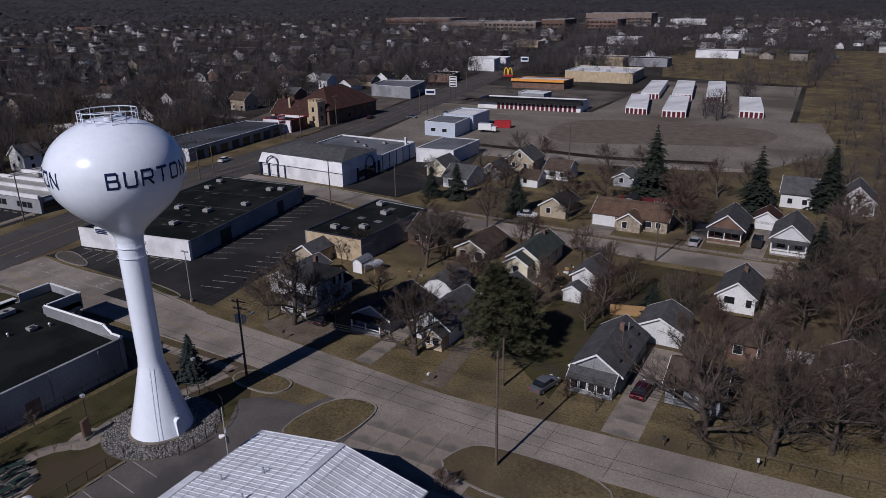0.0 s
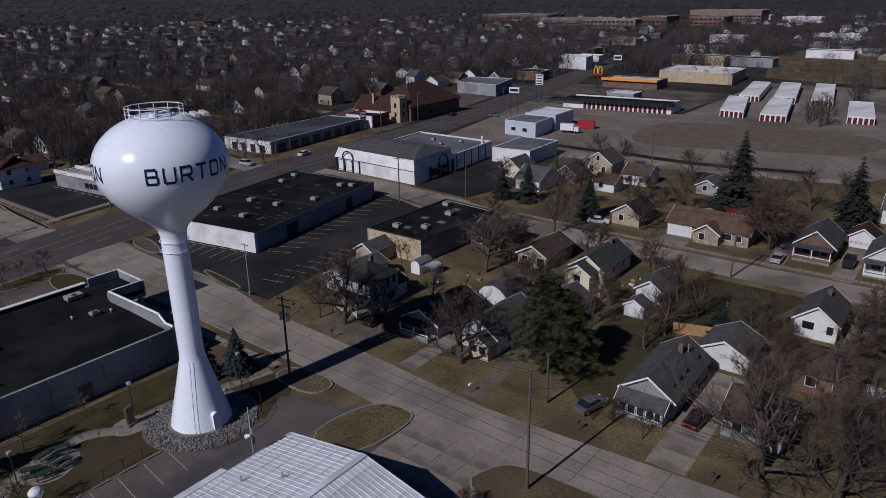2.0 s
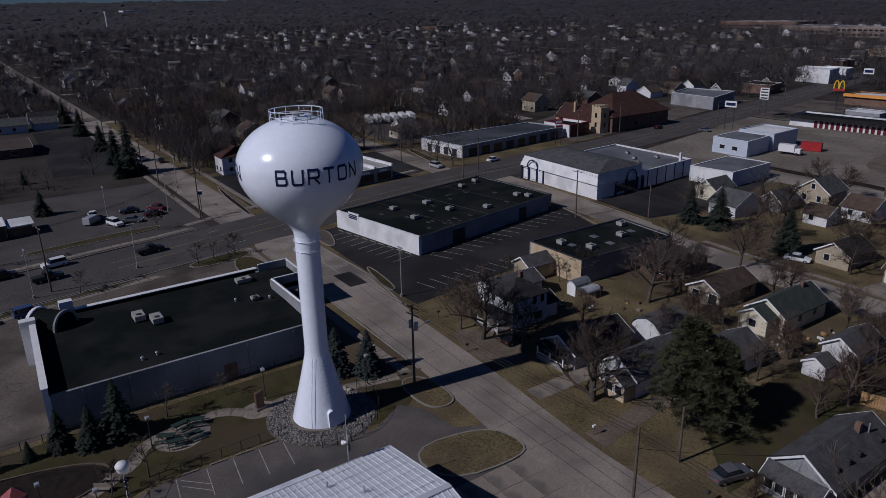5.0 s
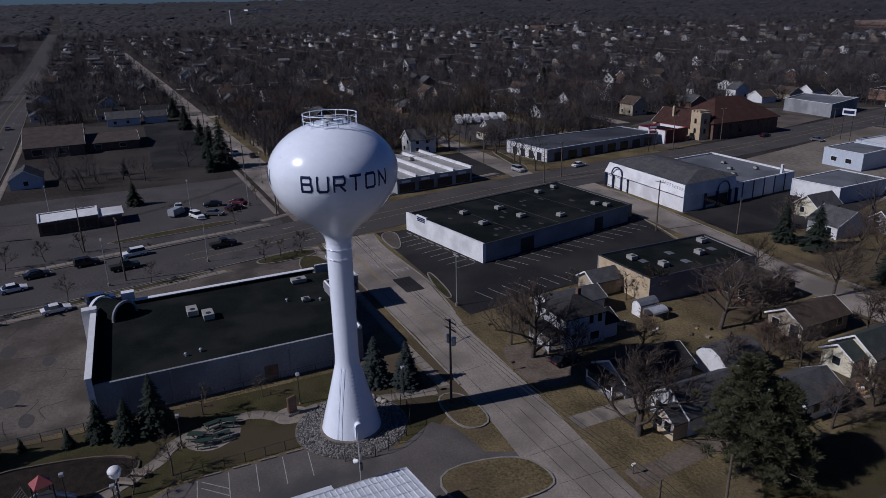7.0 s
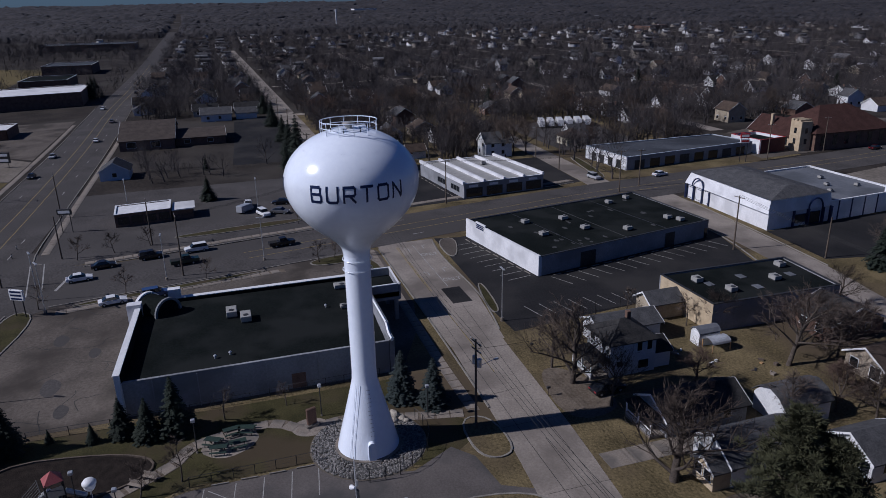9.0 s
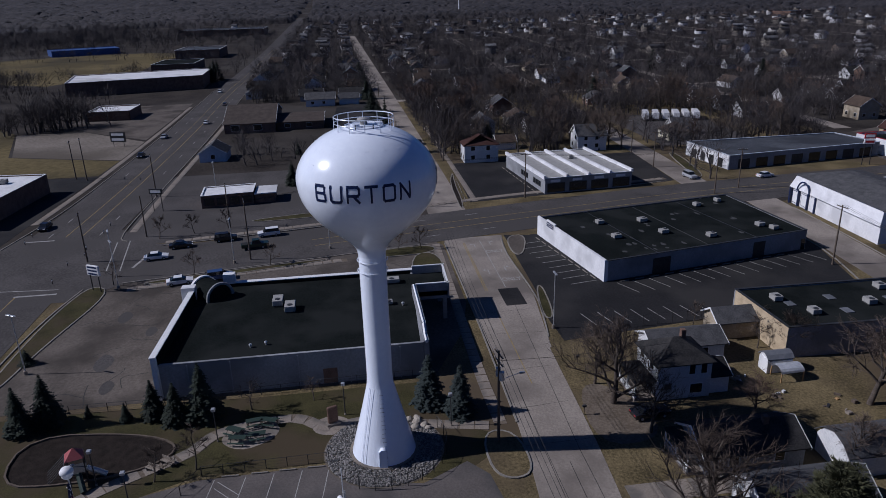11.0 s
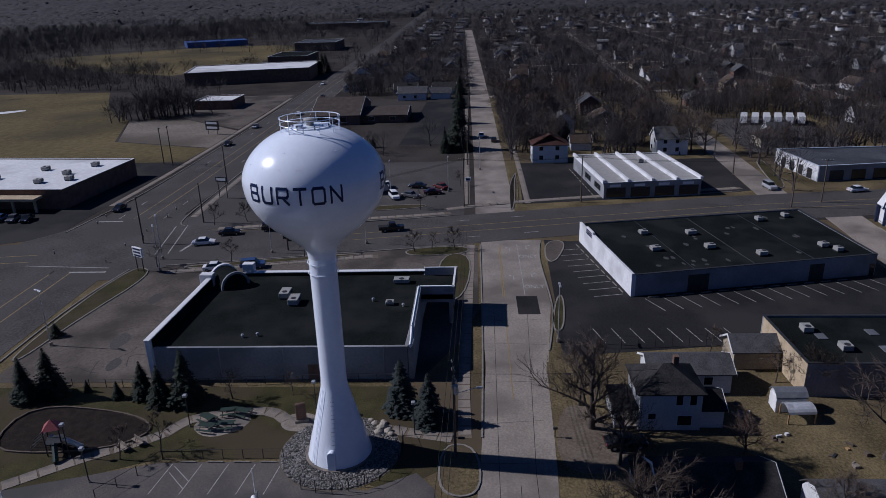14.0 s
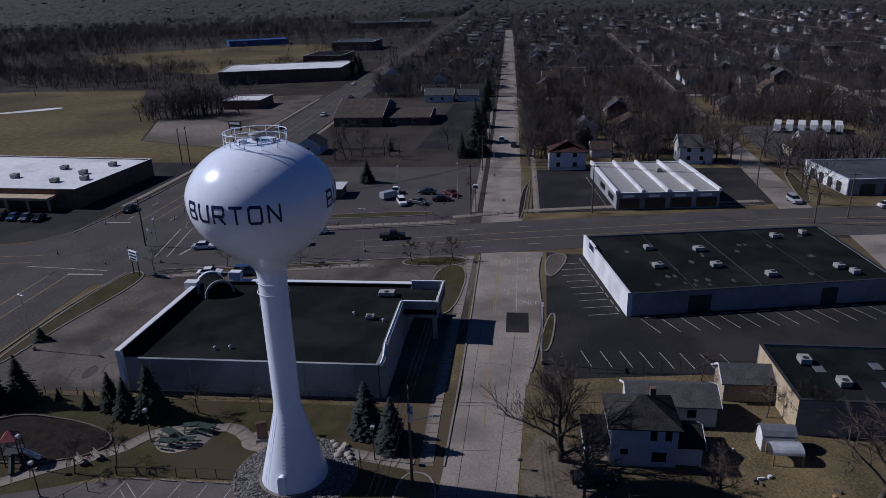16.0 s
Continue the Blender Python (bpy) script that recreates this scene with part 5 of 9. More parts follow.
# ---- houses ----
def gable(root, x0, y0, x1, y1, h, ridge, along, wall, roof, eave=0.4, gambrel=False, hip=False):
    """Walls with gable ends and a thick roof in the thing's own frame."""
    w = bmesh.new()
    t = 0.2

    def end(pts, n):
        lo = [w.verts.new(p) for p in pts]
        hi = [w.verts.new(Vector(p) + Vector(n) * t) for p in pts]
        w.faces.new(lo)
        w.faces.new(hi[::-1])
        for i in range(len(pts)):
            j = (i + 1) % len(pts)
            w.faces.new((lo[i], hi[i], hi[j], lo[j]))
    cx, cy = (x0 + x1) / 2, (y0 + y1) / 2
    top = ridge - 0.08
    if along == "y":
        prof = [(x0, -0.1), (x1, -0.1), (x1, h)] + ([(x1 - (x1 - x0) * 0.18, h + (ridge - h) * 0.65), (cx, top), (x0 + (x1 - x0) * 0.18, h + (ridge - h) * 0.65)] if gambrel else [] if hip else [(cx, top)]) + [(x0, h)]
        end([(x, y0, z) for x, z in prof], (0, 1, 0))
        end([(x, y1 - t, z) for x, z in prof], (0, 1, 0))
        end([(x0, y0 + t, -0.1), (x0, y1 - t, -0.1), (x0, y1 - t, h), (x0, y0 + t, h)], (1, 0, 0))
        end([(x1 - t, y0 + t, -0.1), (x1 - t, y1 - t, -0.1), (x1 - t, y1 - t, h), (x1 - t, y0 + t, h)], (1, 0, 0))
    else:
        prof = [(y0, -0.1), (y1, -0.1), (y1, h)] + ([] if hip else [(cy, top)]) + [(y0, h)]
        end([(x0, y, z) for y, z in prof], (1, 0, 0))
        end([(x1 - t, y, z) for y, z in prof], (1, 0, 0))
        end([(x0 + t, y0, -0.1), (x1 - t, y0, -0.1), (x1 - t, y0, h), (x0 + t, y0, h)], (0, 1, 0))
        end([(x0 + t, y1 - t, -0.1), (x1 - t, y1 - t, -0.1), (x1 - t, y1 - t, h), (x0 + t, y1 - t, h)], (0, 1, 0))
    bmesh.ops.recalc_face_normals(w, faces=w.faces[:])
    part("wall", w, wall, root)
    e = eave
    X0, X1, Y0, Y1 = x0 - e, x1 + e, y0 - e, y1 + e
    slope = (ridge - h) / ((x1 - x0) / 2 if along == "y" else (y1 - y0) / 2)
    ze = h - slope * e
    faces = []
    if hip:
        k = (X1 - X0) / 2 if along == "y" else (Y1 - Y0) / 2
        if along == "y":
            r0, r1 = (cx, Y0 + k, ridge), (cx, Y1 - k, ridge)
        else:
            r0, r1 = (X0 + k, cy, ridge), (X1 - k, cy, ridge)
        c = [(X0, Y0, ze), (X1, Y0, ze), (X1, Y1, ze), (X0, Y1, ze)]
        if along == "y":
            faces = [[c[0], c[1], r0], [c[1], c[2], r1, r0], [c[2], c[3], r1], [c[3], c[0], r0, r1]]
        else:
            faces = [[c[0], c[1], r1, r0], [c[1], c[2], r1], [c[2], c[3], r0, r1], [c[3], c[0], r0]]
    elif gambrel:
        m = (x1 - x0) * 0.18
        zk = h + (ridge - h) * 0.65 + 0.05
        ps = [(X0, ze + 0.3), (x0 + m, zk), (cx, ridge), (x1 - m, zk), (X1, ze + 0.3)]
        faces = [[(a[0], Y0, a[1]), (b[0], Y0, b[1]), (b[0], Y1, b[1]), (a[0], Y1, a[1])] for a, b in zip(ps, ps[1:])]
    elif along == "y":
        faces = [[(X0, Y0, ze), (cx, Y0, ridge), (cx, Y1, ridge), (X0, Y1, ze)], [(cx, Y0, ridge), (X1, Y0, ze), (X1, Y1, ze), (cx, Y1, ridge)]]
    else:
        faces = [[(X0, Y0, ze), (X1, Y0, ze), (X1, cy, ridge), (X0, cy, ridge)], [(X0, cy, ridge), (X1, cy, ridge), (X1, Y1, ze), (X0, Y1, ze)]]
    r = bmesh.new()
    for f in faces:
        lo = [r.verts.new(p) for p in f]
        hi = [r.verts.new(Vector(p) + Vector((0, 0, 0.13))) for p in f]
        r.faces.new(lo[::-1])
        r.faces.new(hi)
        for i in range(len(f)):
            j = (i + 1) % len(f)
            r.faces.new((lo[i], lo[j], hi[j], hi[i]))
    bmesh.ops.recalc_face_normals(r, faces=r.faces[:])
    part("roof", r, roof, root)
    # pale verge boards on the gable ends
    if not hip and not gambrel:
        for s in ((Y0, Y1) if along == "y" else (X0, X1)):
            b = bmesh.new()
            if along == "y":
                for xa, xb in ((X0, cx), (cx, X1)):
                    za, zb = (ze, ridge) if xa == X0 else (ridge, ze)
                    q = [(xa, s - 0.03, za - 0.12), (xb, s - 0.03, zb - 0.12), (xb, s - 0.03, zb + 0.15), (xa, s - 0.03, za + 0.15)]
                    lo = [b.verts.new(p) for p in q]
                    hi = [b.verts.new((p[0], p[1] + 0.06, p[2])) for p in q]
                    b.faces.new(lo)
                    b.faces.new(hi[::-1])
                    for i in range(4):
                        b.faces.new((lo[i], hi[i], hi[(i + 1) % 4], lo[(i + 1) % 4]))
            else:
                for ya, yb in ((Y0, cy), (cy, Y1)):
                    za, zb = (ze, ridge) if ya == Y0 else (ridge, ze)
                    q = [(s - 0.03, ya, za - 0.12), (s - 0.03, yb, zb - 0.12), (s - 0.03, yb, zb + 0.15), (s - 0.03, ya, za + 0.15)]
                    lo = [b.verts.new(p) for p in q]
                    hi = [b.verts.new((p[0] + 0.06, p[1], p[2])) for p in q]
                    b.faces.new(lo)
                    b.faces.new(hi[::-1])
                    for i in range(4):
                        b.faces.new((lo[i], hi[i], hi[(i + 1) % 4], lo[(i + 1) % 4]))
            bmesh.ops.recalc_face_normals(b, faces=b.faces[:])
            part("verge_board", b, TRIM, root)


def pane(root, side, at, z, w, hgt, x0, y0, x1, y1, mat=PANE, name="window"):
    """A window or door on a side (s, n, w, e) of a box plan, with frame and pane."""
    f, g = bmesh.new(), bmesh.new()
    o = 0.06
    if side in "sn":
        y = y0 if side == "s" else y1
        sg = -1 if side == "s" else 1
        box(f, at - w / 2 - 0.09, min(y - 0.03, y + sg * o), z - 0.09, at + w / 2 + 0.09, max(y - 0.03 if sg > 0 else y + 0.03, y + sg * o), z + hgt + 0.09)
        box(g, at - w / 2, min(y, y + sg * (o + 0.02)), z, at + w / 2, max(y, y + sg * (o + 0.02)), z + hgt)
    else:
        x = x0 if side == "w" else x1
        sg = -1 if side == "w" else 1
        box(f, min(x, x + sg * o), at - w / 2 - 0.09, z - 0.09, max(x, x + sg * o), at + w / 2 + 0.09, z + hgt + 0.09)
        box(g, min(x, x + sg * (o + 0.02)), at - w / 2, z, max(x, x + sg * (o + 0.02)), at + w / 2, z + hgt)
    ob = part(name, f, TRIM, root)
    part("pane" if name == "window" else "panel", g, mat, ob)


def house(x0, y0, x1, y1, h, ridge, along, wall, roof, label, south=(), east=(), doors=(), chimney=None, rot=0.0, hip=False, gambrel=False, eave=0.4, name="house", kind_="house", group="", porch=None):
    cx, cy = (x0 + x1) / 2, (y0 + y1) / 2
    hx, hy = (x1 - x0) / 2, (y1 - y0) / 2
    root = thing(name, pose(cx, cy, 0, 0, 0, rot), label, kind_, group)
    gable(root, -hx, -hy, hx, hy, h, ridge, along, wall, roof, eave, gambrel, hip)
    for at, z, w, t in south:
        pane(root, "s", -hx + at, z, w, t, -hx, -hy, hx, hy)
    for at, z, w, t in east:
        pane(root, "e", -hy + at, z, w, t, -hx, -hy, hx, hy)
    for at, w, t, m in doors:
        pane(root, "s", -hx + at, 0.12, w, t, -hx, -hy, hx, hy, m, "door")
    if chimney:
        part("chimney", boxed(chimney[0] - cx - 0.3, chimney[1] - cy - 0.3, h, chimney[0] - cx + 0.3, chimney[1] - cy + 0.3, ridge + 0.7, 0.03), BRICK_BROWN, root)
    if porch:
        px0, px1, depth, ph = porch
        part("porch_roof", boxed(-hx + px0 - 0.2, -hy - depth - 0.2, ph, -hx + px1 + 0.2, -hy + 0.05, ph + 0.15, 0.02), roof, root)
        part("porch_floor", boxed(-hx + px0, -hy - depth, 0, -hx + px1, -hy, 0.35), CONCRETE, root)
        n = 3
        for i in range(n):
            px = -hx + px0 + 0.1 + (px1 - px0 - 0.2) * i / (n - 1)
            part("porch_post", boxed(px - 0.08, -hy - depth, 0.35, px + 0.08, -hy - depth + 0.16, ph), TRIM, root)
        part("porch_rail", boxed(-hx + px0 + 0.1, -hy - depth + 0.04, 1.0, -hx + px1 - 0.1, -hy - depth + 0.12, 1.1), TRIM, root)
        part("porch_wall", boxed(-hx + px0, -hy - depth - 0.02, 0.35, -hx + px1, -hy - depth + 0.1, 0.8), wall, root)
    keep(x0 - 2.5, y0 - 2.5, x1 + 2.5, y1 + 2.5)
    return root


house(-73.6, 76.4, -67.5, 83.2, 4.9, 6.7, "y", SIDING, SHINGLE_DARK, "white two-storey house with a dark hipped roof", [(1.6, 1.0, 0.9, 1.3), (4.4, 1.0, 0.9, 1.3), (1.6, 3.6, 0.9, 1.3), (4.4, 3.6, 0.9, 1.3)], [(1.4, 1.5, 0.8, 0.7), (4.3, 3.3, 0.7, 1.2), (5.8, 3.3, 0.7, 1.2), (5.0, 0.7, 1.5, 1.2)], chimney=(-71.2, 81.0), hip=True, porch=(0.8, 5.8, 2.6, 2.5))
house(-72.5, 83.3, -68.0, 85.9, 2.4, 3.5, "y", SIDING, SHINGLE_DARK, "low rear wing of the white two-storey house", name="rear_wing", eave=0.3)
house(-80.2, 79.4, -75.2, 89.2, 2.8, 4.0, "y", SIDING, SHINGLE_GREY, "long low white house with a grey roof", [(2.5, 1.0, 1.2, 1.2)], [(3, 1.2, 1, 1), (7, 1.2, 1, 1)])
house(-85, 91.4, -80.8, 97.2, 2.7, 4.0, "y", SIDING_TAN, SHINGLE_GREY, "small tan garage beside the brick workshop", name="garage", kind_="garage")
house(-59.4, 75.4, -53.4, 86.2, 2.4, 4.0, "y", SIDING_GREY, SHINGLE_DARK, "low house with a dark roof and white porch", [(2, 0.9, 1, 1.2)], [(3, 1, 1, 1.1), (8, 1, 1, 1.1)], porch=(0.4, 5.6, 1.8, 2.1), chimney=(-56, 83))
house(-50, 76.4, -43.9, 87, 2.7, 4.7, "y", SIDING, SHINGLE_GREY, "small white house with a patched grey roof and glazed porch", [(1.4, 0.9, 1, 1.2), (4.6, 0.9, 1, 1.2)], [(3, 1, 0.9, 1.1), (7, 1, 0.9, 1.1)], doors=[(3, 0.9, 2.0, DOOR_DARK)])
house(-47.2, 74.3, -44.0, 76.6, 2.2, 3.2, "y", BRICK_TAN, SHINGLE_GREY, "small gabled entrance porch", [(0.9, 0.9, 1.0, 1.1), (2.3, 0.9, 1.0, 1.1)], name="porch", kind_="porch", eave=0.25)
house(-55.6, 89.0, -50.6, 95.6, 2.3, 4.0, "y", SIDING, SHINGLE_GREY, "white gambrel-roofed garage with a grey roof", gambrel=True, name="garage", kind_="garage", eave=0.25)
house(-45.6, 90, -39.8, 96.6, 2.6, 4.3, "y", SIDING, SHINGLE_GREY, "small white house half hidden by a pine", [(2, 1, 1, 1.2), (5, 1, 1, 1.2)], [(2, 1, 1, 1.2), (5, 1, 1, 1.2)])
house(-59.6, 107.2, -53.8, 117, 2.6, 4.2, "y", FIELDSTONE, SHINGLE_BROWN, "small stone-fronted house with a brown roof", [(1.4, 0.9, 1.2, 1.2), (4.6, 0.5, 1.5, 1.7)], [(3, 1, 1, 1.1), (8, 1, 1, 1.1)])
house(-48.8, 106.8, -42.8, 118, 2.8, 4.8, "y", SIDING_CREAM, SHINGLE_GREEN, "cream house with a green-grey roof", [(4.6, 1.0, 1.3, 1.2)], [(4, 1.2, 0.9, 1.0), (8, 1.2, 0.9, 1.0)], doors=[(2.4, 0.9, 2.0, SIDING)], chimney=(-45.6, 115.5))
house(-48.4, 104.2, -44.0, 107, 2.6, 3.9, "y", SIDING_CREAM, SHINGLE_GREEN, "cream front porch gable", [(2.2, 1.0, 1.1, 1.1)], name="porch", kind_="porch", eave=0.35)
house(-72.5, 110.6, -65.6, 120.4, 2.7, 4.9, "x", BRICK_BROWN, SHINGLE_DARK, "low brick house with a dark roof", [(2, 1, 1.2, 1.2), (5, 1, 1.2, 1.2)], [(3, 1, 1, 1.2), (7, 1, 1, 1.2)])
house(-36, 104.4, -31.6, 111.4, 2.5, 4.0, "y", SIDING, SHINGLE_GREY, "small white garage with a grey roof", name="garage", kind_="garage")
house(-35.4, 98.6, -32.4, 101.4, 1.9, 2.8, "y", SIDING, SHINGLE_GREY, "little white garden shed", name="shed", kind_="shed", eave=0.2)
ranch = house(-25.6, 75.6, -19.3, 88, 2.5, 4.6, "y", SIDING_GREY, SHINGLE_GREY, "long grey bungalow with a grey shingle roof and enclosed front porch", [], [(3, 1, 1, 1.1), (8, 1, 1, 1.1)], chimney=(-21.8, 84.2))
house(-25.2, 73.2, -19.6, 75.8, 2.0, 2.9, "x", SIDING_GREY, SHINGLE_GREY, "glazed front porch of the grey bungalow", [(0.8, 0.7, 0.8, 1.1), (1.9, 0.7, 0.8, 1.1), (3.0, 0.7, 0.8, 1.1), (4.1, 0.7, 0.8, 1.1), (5.0, 0.7, 0.6, 1.1)], name="porch", kind_="porch", eave=0.25)
house(-21.4, 90.6, -15.2, 97.2, 2.5, 4.1, "y", SIDING, SHINGLE_GREY, "white two-car garage with a grey roof", name="garage", kind_="garage")
house(-13.3, 106.6, -7.8, 115.4, 2.9, 5.0, "y", SIDING, SHINGLE_GREY, "small white house with a grey roof", [(1.8, 1.4, 1.5, 1.1), (4.6, 1.2, 0.8, 1.2)], [(3, 1.2, 0.9, 1.2), (7, 1.2, 0.9, 1.2)], chimney=(-10.2, 112.5))
house(-14, 76, -7.6, 83.5, 2.6, 4.4, "x", SIDING_GREY, SHINGLE_BROWN, "small white house behind a large bare tree", [(1.6, 1, 1, 1.2), (5, 1, 1.4, 1.2)], [(4, 1, 1, 1.2)])
house(2, 88.6, 8, 95, 2.5, 4.2, "y", BRICK_TAN, SHINGLE_BROWN, "tan brick garage with dark red doors", doors=[(1.6, 2.2, 2.0, MAROON), (4.4, 2.2, 2.0, MAROON)], name="garage", kind_="garage")
house(-10, 91, -3, 99, 2.7, 4.6, "x", BRICK_BROWN, SHINGLE_BROWN, "brown brick house with a rust-brown roof", [(2, 1, 1.1, 1.2), (5, 1, 1.1, 1.2)], hip=True)
for k in range(5):
    part("roof_vent", boxed(2.0, -4.6 + 2.1 * k, 3.25, 2.45, -4.2 + 2.1 * k, 3.75, 0.03) if k != 3 else tube(bmesh.new(), (1.2, 3.6, 3.6), (1.2, 3.6, 5.0), 0.09, 0.09, 8), DARK_STEEL if k != 3 else STEEL, ranch)


def clutter(cx, cy, n, r, seed):
    """A heap of boards, crates and junk in a yard."""
    g = random.Random(seed)
    for i in range(n):
        x, y, w, d, h = cx + g.gauss(0, r), cy + g.gauss(0, r), g.uniform(0.1, 0.5), g.uniform(0.08, 0.28), g.uniform(0.08, 0.45)
        ob = link("junk_crate" if h > 0.3 else "loose_board", boxed(-w, -d, 0, w, d, h, 0.02), g.choice((FENCE_WOOD, CONCRETE, SIDING, DARK_STEEL, POLE_WOOD, POLE_WOOD)))
        ob.location, ob.rotation_euler = (x, y, 0), (0, 0, g.uniform(0, 3))
        tagged(ob, "weathered junk lying in a back yard", "junk", "yard junk")


clutter(-40.6, 103.6, 26, 1.7, 3)
clutter(-38.6, 109.5, 16, 1.6, 4)
clutter(-70.5, 88.6, 8, 1.0, 5)
clutter(-63.5, 97.5, 7, 1.2, 6)
clutter(-66.0, 91.0, 5, 0.8, 7)
clutter(-47.6, 89.0, 8, 0.9, 9)
clutter(-17.6, 92.0, 7, 0.9, 10)
# beyond the back street
house(-44.2, 139.4, -28.4, 149, 2.7, 4.9, "x", FIELDSTONE, SHINGLE_RUST, "long stone ranch house with a brown roof", [(11.8, 1, 1.6, 1.2), (14, 1, 1.0, 1.2)], [(3, 1, 1, 1.2)], doors=[(2.6, 4.6, 2.2, SIDING)])
house(-38.2, 137.4, -33.4, 141, 2.4, 4.0, "y", FIELDSTONE, SHINGLE_RUST, "white gabled entrance of the stone ranch house", [(1.6, 0.8, 1.0, 1.3)], name="porch", kind_="porch")
house(-41.5, 151.5, -38, 155.4, 2.0, 3.4, "y", SIDING_GREY, SHINGLE_DARK, "small round-topped dark garden shed", gambrel=True, name="shed", kind_="shed", eave=0.2)
house(-20.6, 140.4, -14, 150, 2.8, 5.4, "y", BRICK_BROWN, SHINGLE_GREY, "brick bungalow with a deep grey gable", [(2, 1, 1.4, 1.2), (5, 1, 1.2, 1.2)], [(4, 1, 1, 1.2)], porch=(0.2, 6.4, 2.2, 2.5))
house(-9, 138.6, -2.6, 149, 2.9, 5.6, "y", SIDING, SHINGLE_GREY, "white bungalow with an open front porch", [(1.8, 1, 1.4, 1.2), (4.8, 1, 1.2, 1.2)], [(4, 1, 1, 1.2)], porch=(0.2, 6.2, 2.2, 2.5))
house(-13.4, 151.6, -9, 157, 2.4, 3.9, "y", SIDING, SHINGLE_RED, "small white garage with a red-brown roof", name="garage", kind_="garage")
house(-10.4, 171, -3.6, 180, 3.4, 6.2, "x", SIDING, SHINGLE_GREY, "white house behind dark spruces", [(2, 1, 1, 1.2), (5, 1, 1, 1.2)])
house(1.2, 171, 8.2, 180, 3.2, 6.4, "y", SIDING, SHINGLE_GREY, "white gabled house at the field edge", [(2, 1, 1, 1.2), (5, 1, 1, 1.2), (3.5, 3.6, 0.8, 1.0)])
house(-81, 176, -73.2, 184, 3.4, 6.2, "y", SIDING_TAN, SHINGLE_GREY, "old weathered tan house at the edge of the gravel lot", [(2, 1, 1, 1.4), (5.5, 1, 1, 1.4), (3.8, 3.9, 0.9, 1.2)])
house(-71, 161.4, -65.8, 167, 2.4, 4.0, "x", SIDING, SHINGLE_BROWN, "small white bungalow with a brown roof", [(1.8, 1, 1, 1.1)])
house(-68, 171.4, -61.4, 179, 2.8, 4.8, "x", SIDING, SHINGLE_BROWN, "white house with a brown roof", [(2, 1, 1, 1.2), (5, 1, 1, 1.2)])
house(-82.8, 163.8, -77.6, 171, 2.6, 4.6, "y", SIDING_GREY, SHINGLE_GREY, "grey house with a pale roof", [(2, 1, 1, 1.2)])
house(-98, 160.5, -92.2, 168, 2.8, 5.0, "y", SIDING_CREAM, SHINGLE_GREY, "cream house beside the dark lot", [(2, 1, 1, 1.2)])
house(-88, 152, -81.2, 162, 2.9, 5.2, "x", SIDING, SHINGLE_GREY, "white house behind spruces", [(2, 1, 1, 1.2), (5, 1, 1, 1.2)])
house(-49.5, 172.5, -44.6, 180, 2.3, 3.6, "y", SIDING_GREY, SHINGLE_GREY, "white house behind the red fence", [(2, 1, 1, 1.2)])
house(-56.2, 139.6, -50.2, 148, 2.7, 4.6, "y", SIDING_TAN, SHINGLE_DARK, "tan house behind a bare tree", [(2, 1, 1, 1.2)])
# across the main road
house(-203.5, 75, -196.6, 85, 5.2, 7.6, "x", SIDING, SHINGLE_RED, "white two-storey house with a red-brown hipped roof", [(2, 1, 1, 1.2), (5, 1, 1, 1.2)], [(2.5, 1, 1.1, 1.2), (7, 1, 1.1, 1.2), (2.5, 3.6, 1.1, 1.2), (7, 3.6, 1.1, 1.2)], hip=True)
house(-211, 111.5, -203.8, 120.6, 4.8, 7.6, "y", SIDING, SHINGLE_GREY, "white two-storey gabled house", [(2, 1, 1, 1.2), (5, 3.4, 1, 1.2)], [(2.5, 1, 1.0, 1.2), (6, 1, 1, 1.2), (2.5, 3.4, 1.0, 1.2), (6, 3.4, 1, 1.2)])
house(-219.5, 144.5, -211.5, 152, 2.9, 5.4, "x", SIDING_CREAM, SHINGLE_BROWN, "cream house with a hipped brown roof", [(2, 1, 1, 1.2)], [(3, 1, 1, 1.2)], hip=True)
house(-226, 150, -220, 157, 2.9, 5.4, "y", SIDING, SHINGLE_GREY, "white house by the box truck yard", [(2, 1, 1, 1.2)])
house(-218, 88, -212, 94, 2.5, 4.2, "y", SIDING, SHINGLE_BROWN, "plain white garage with a brown roof", name="garage", kind_="garage")
house(-226, -3.5, -217, 4.5, 2.8, 5.2, "x", METAL_BLUE, SHINGLE_GREY, "pale blue cottage in bare shrubs", [(2, 1, 1, 1.2)], [(4, 1, 1.2, 1.2)])
house(-334, 24, -324, 37, 3.2, 5.6, "y", SIDING, SHINGLE_GREY, "white house beside the brown hall", [(2, 1, 1, 1.2)], [(3, 1, 1.2, 1.2), (8, 1, 1.2, 1.2)])
house(-331, 39, -326, 48, 3.0, 5.0, "y", SIDING, SHINGLE_GREY, "plain white garage with a brown roof", name="garage", kind_="garage")
house(-297, -3, -264, 15.4, 3.6, 8.2, "y", BRICK_BROWN, BROWN_ROOF, "big brown hall with a wide brown roof", [(8, 1, 3, 2), (18, 1, 3, 2), (26, 1, 3, 2)], [(4, 1, 3, 2), (12, 1, 3, 2)], name="brown_hall", kind_="hall")
house(-290, 15.6, -267, 33, 2.9, 4.4, "y", BRICK_BROWN, BROWN_ROOF, "low brown wing of the big hall", [], [(4, 1, 2, 1.4), (12, 1, 2, 1.4)], name="hall_wing", kind_="hall")


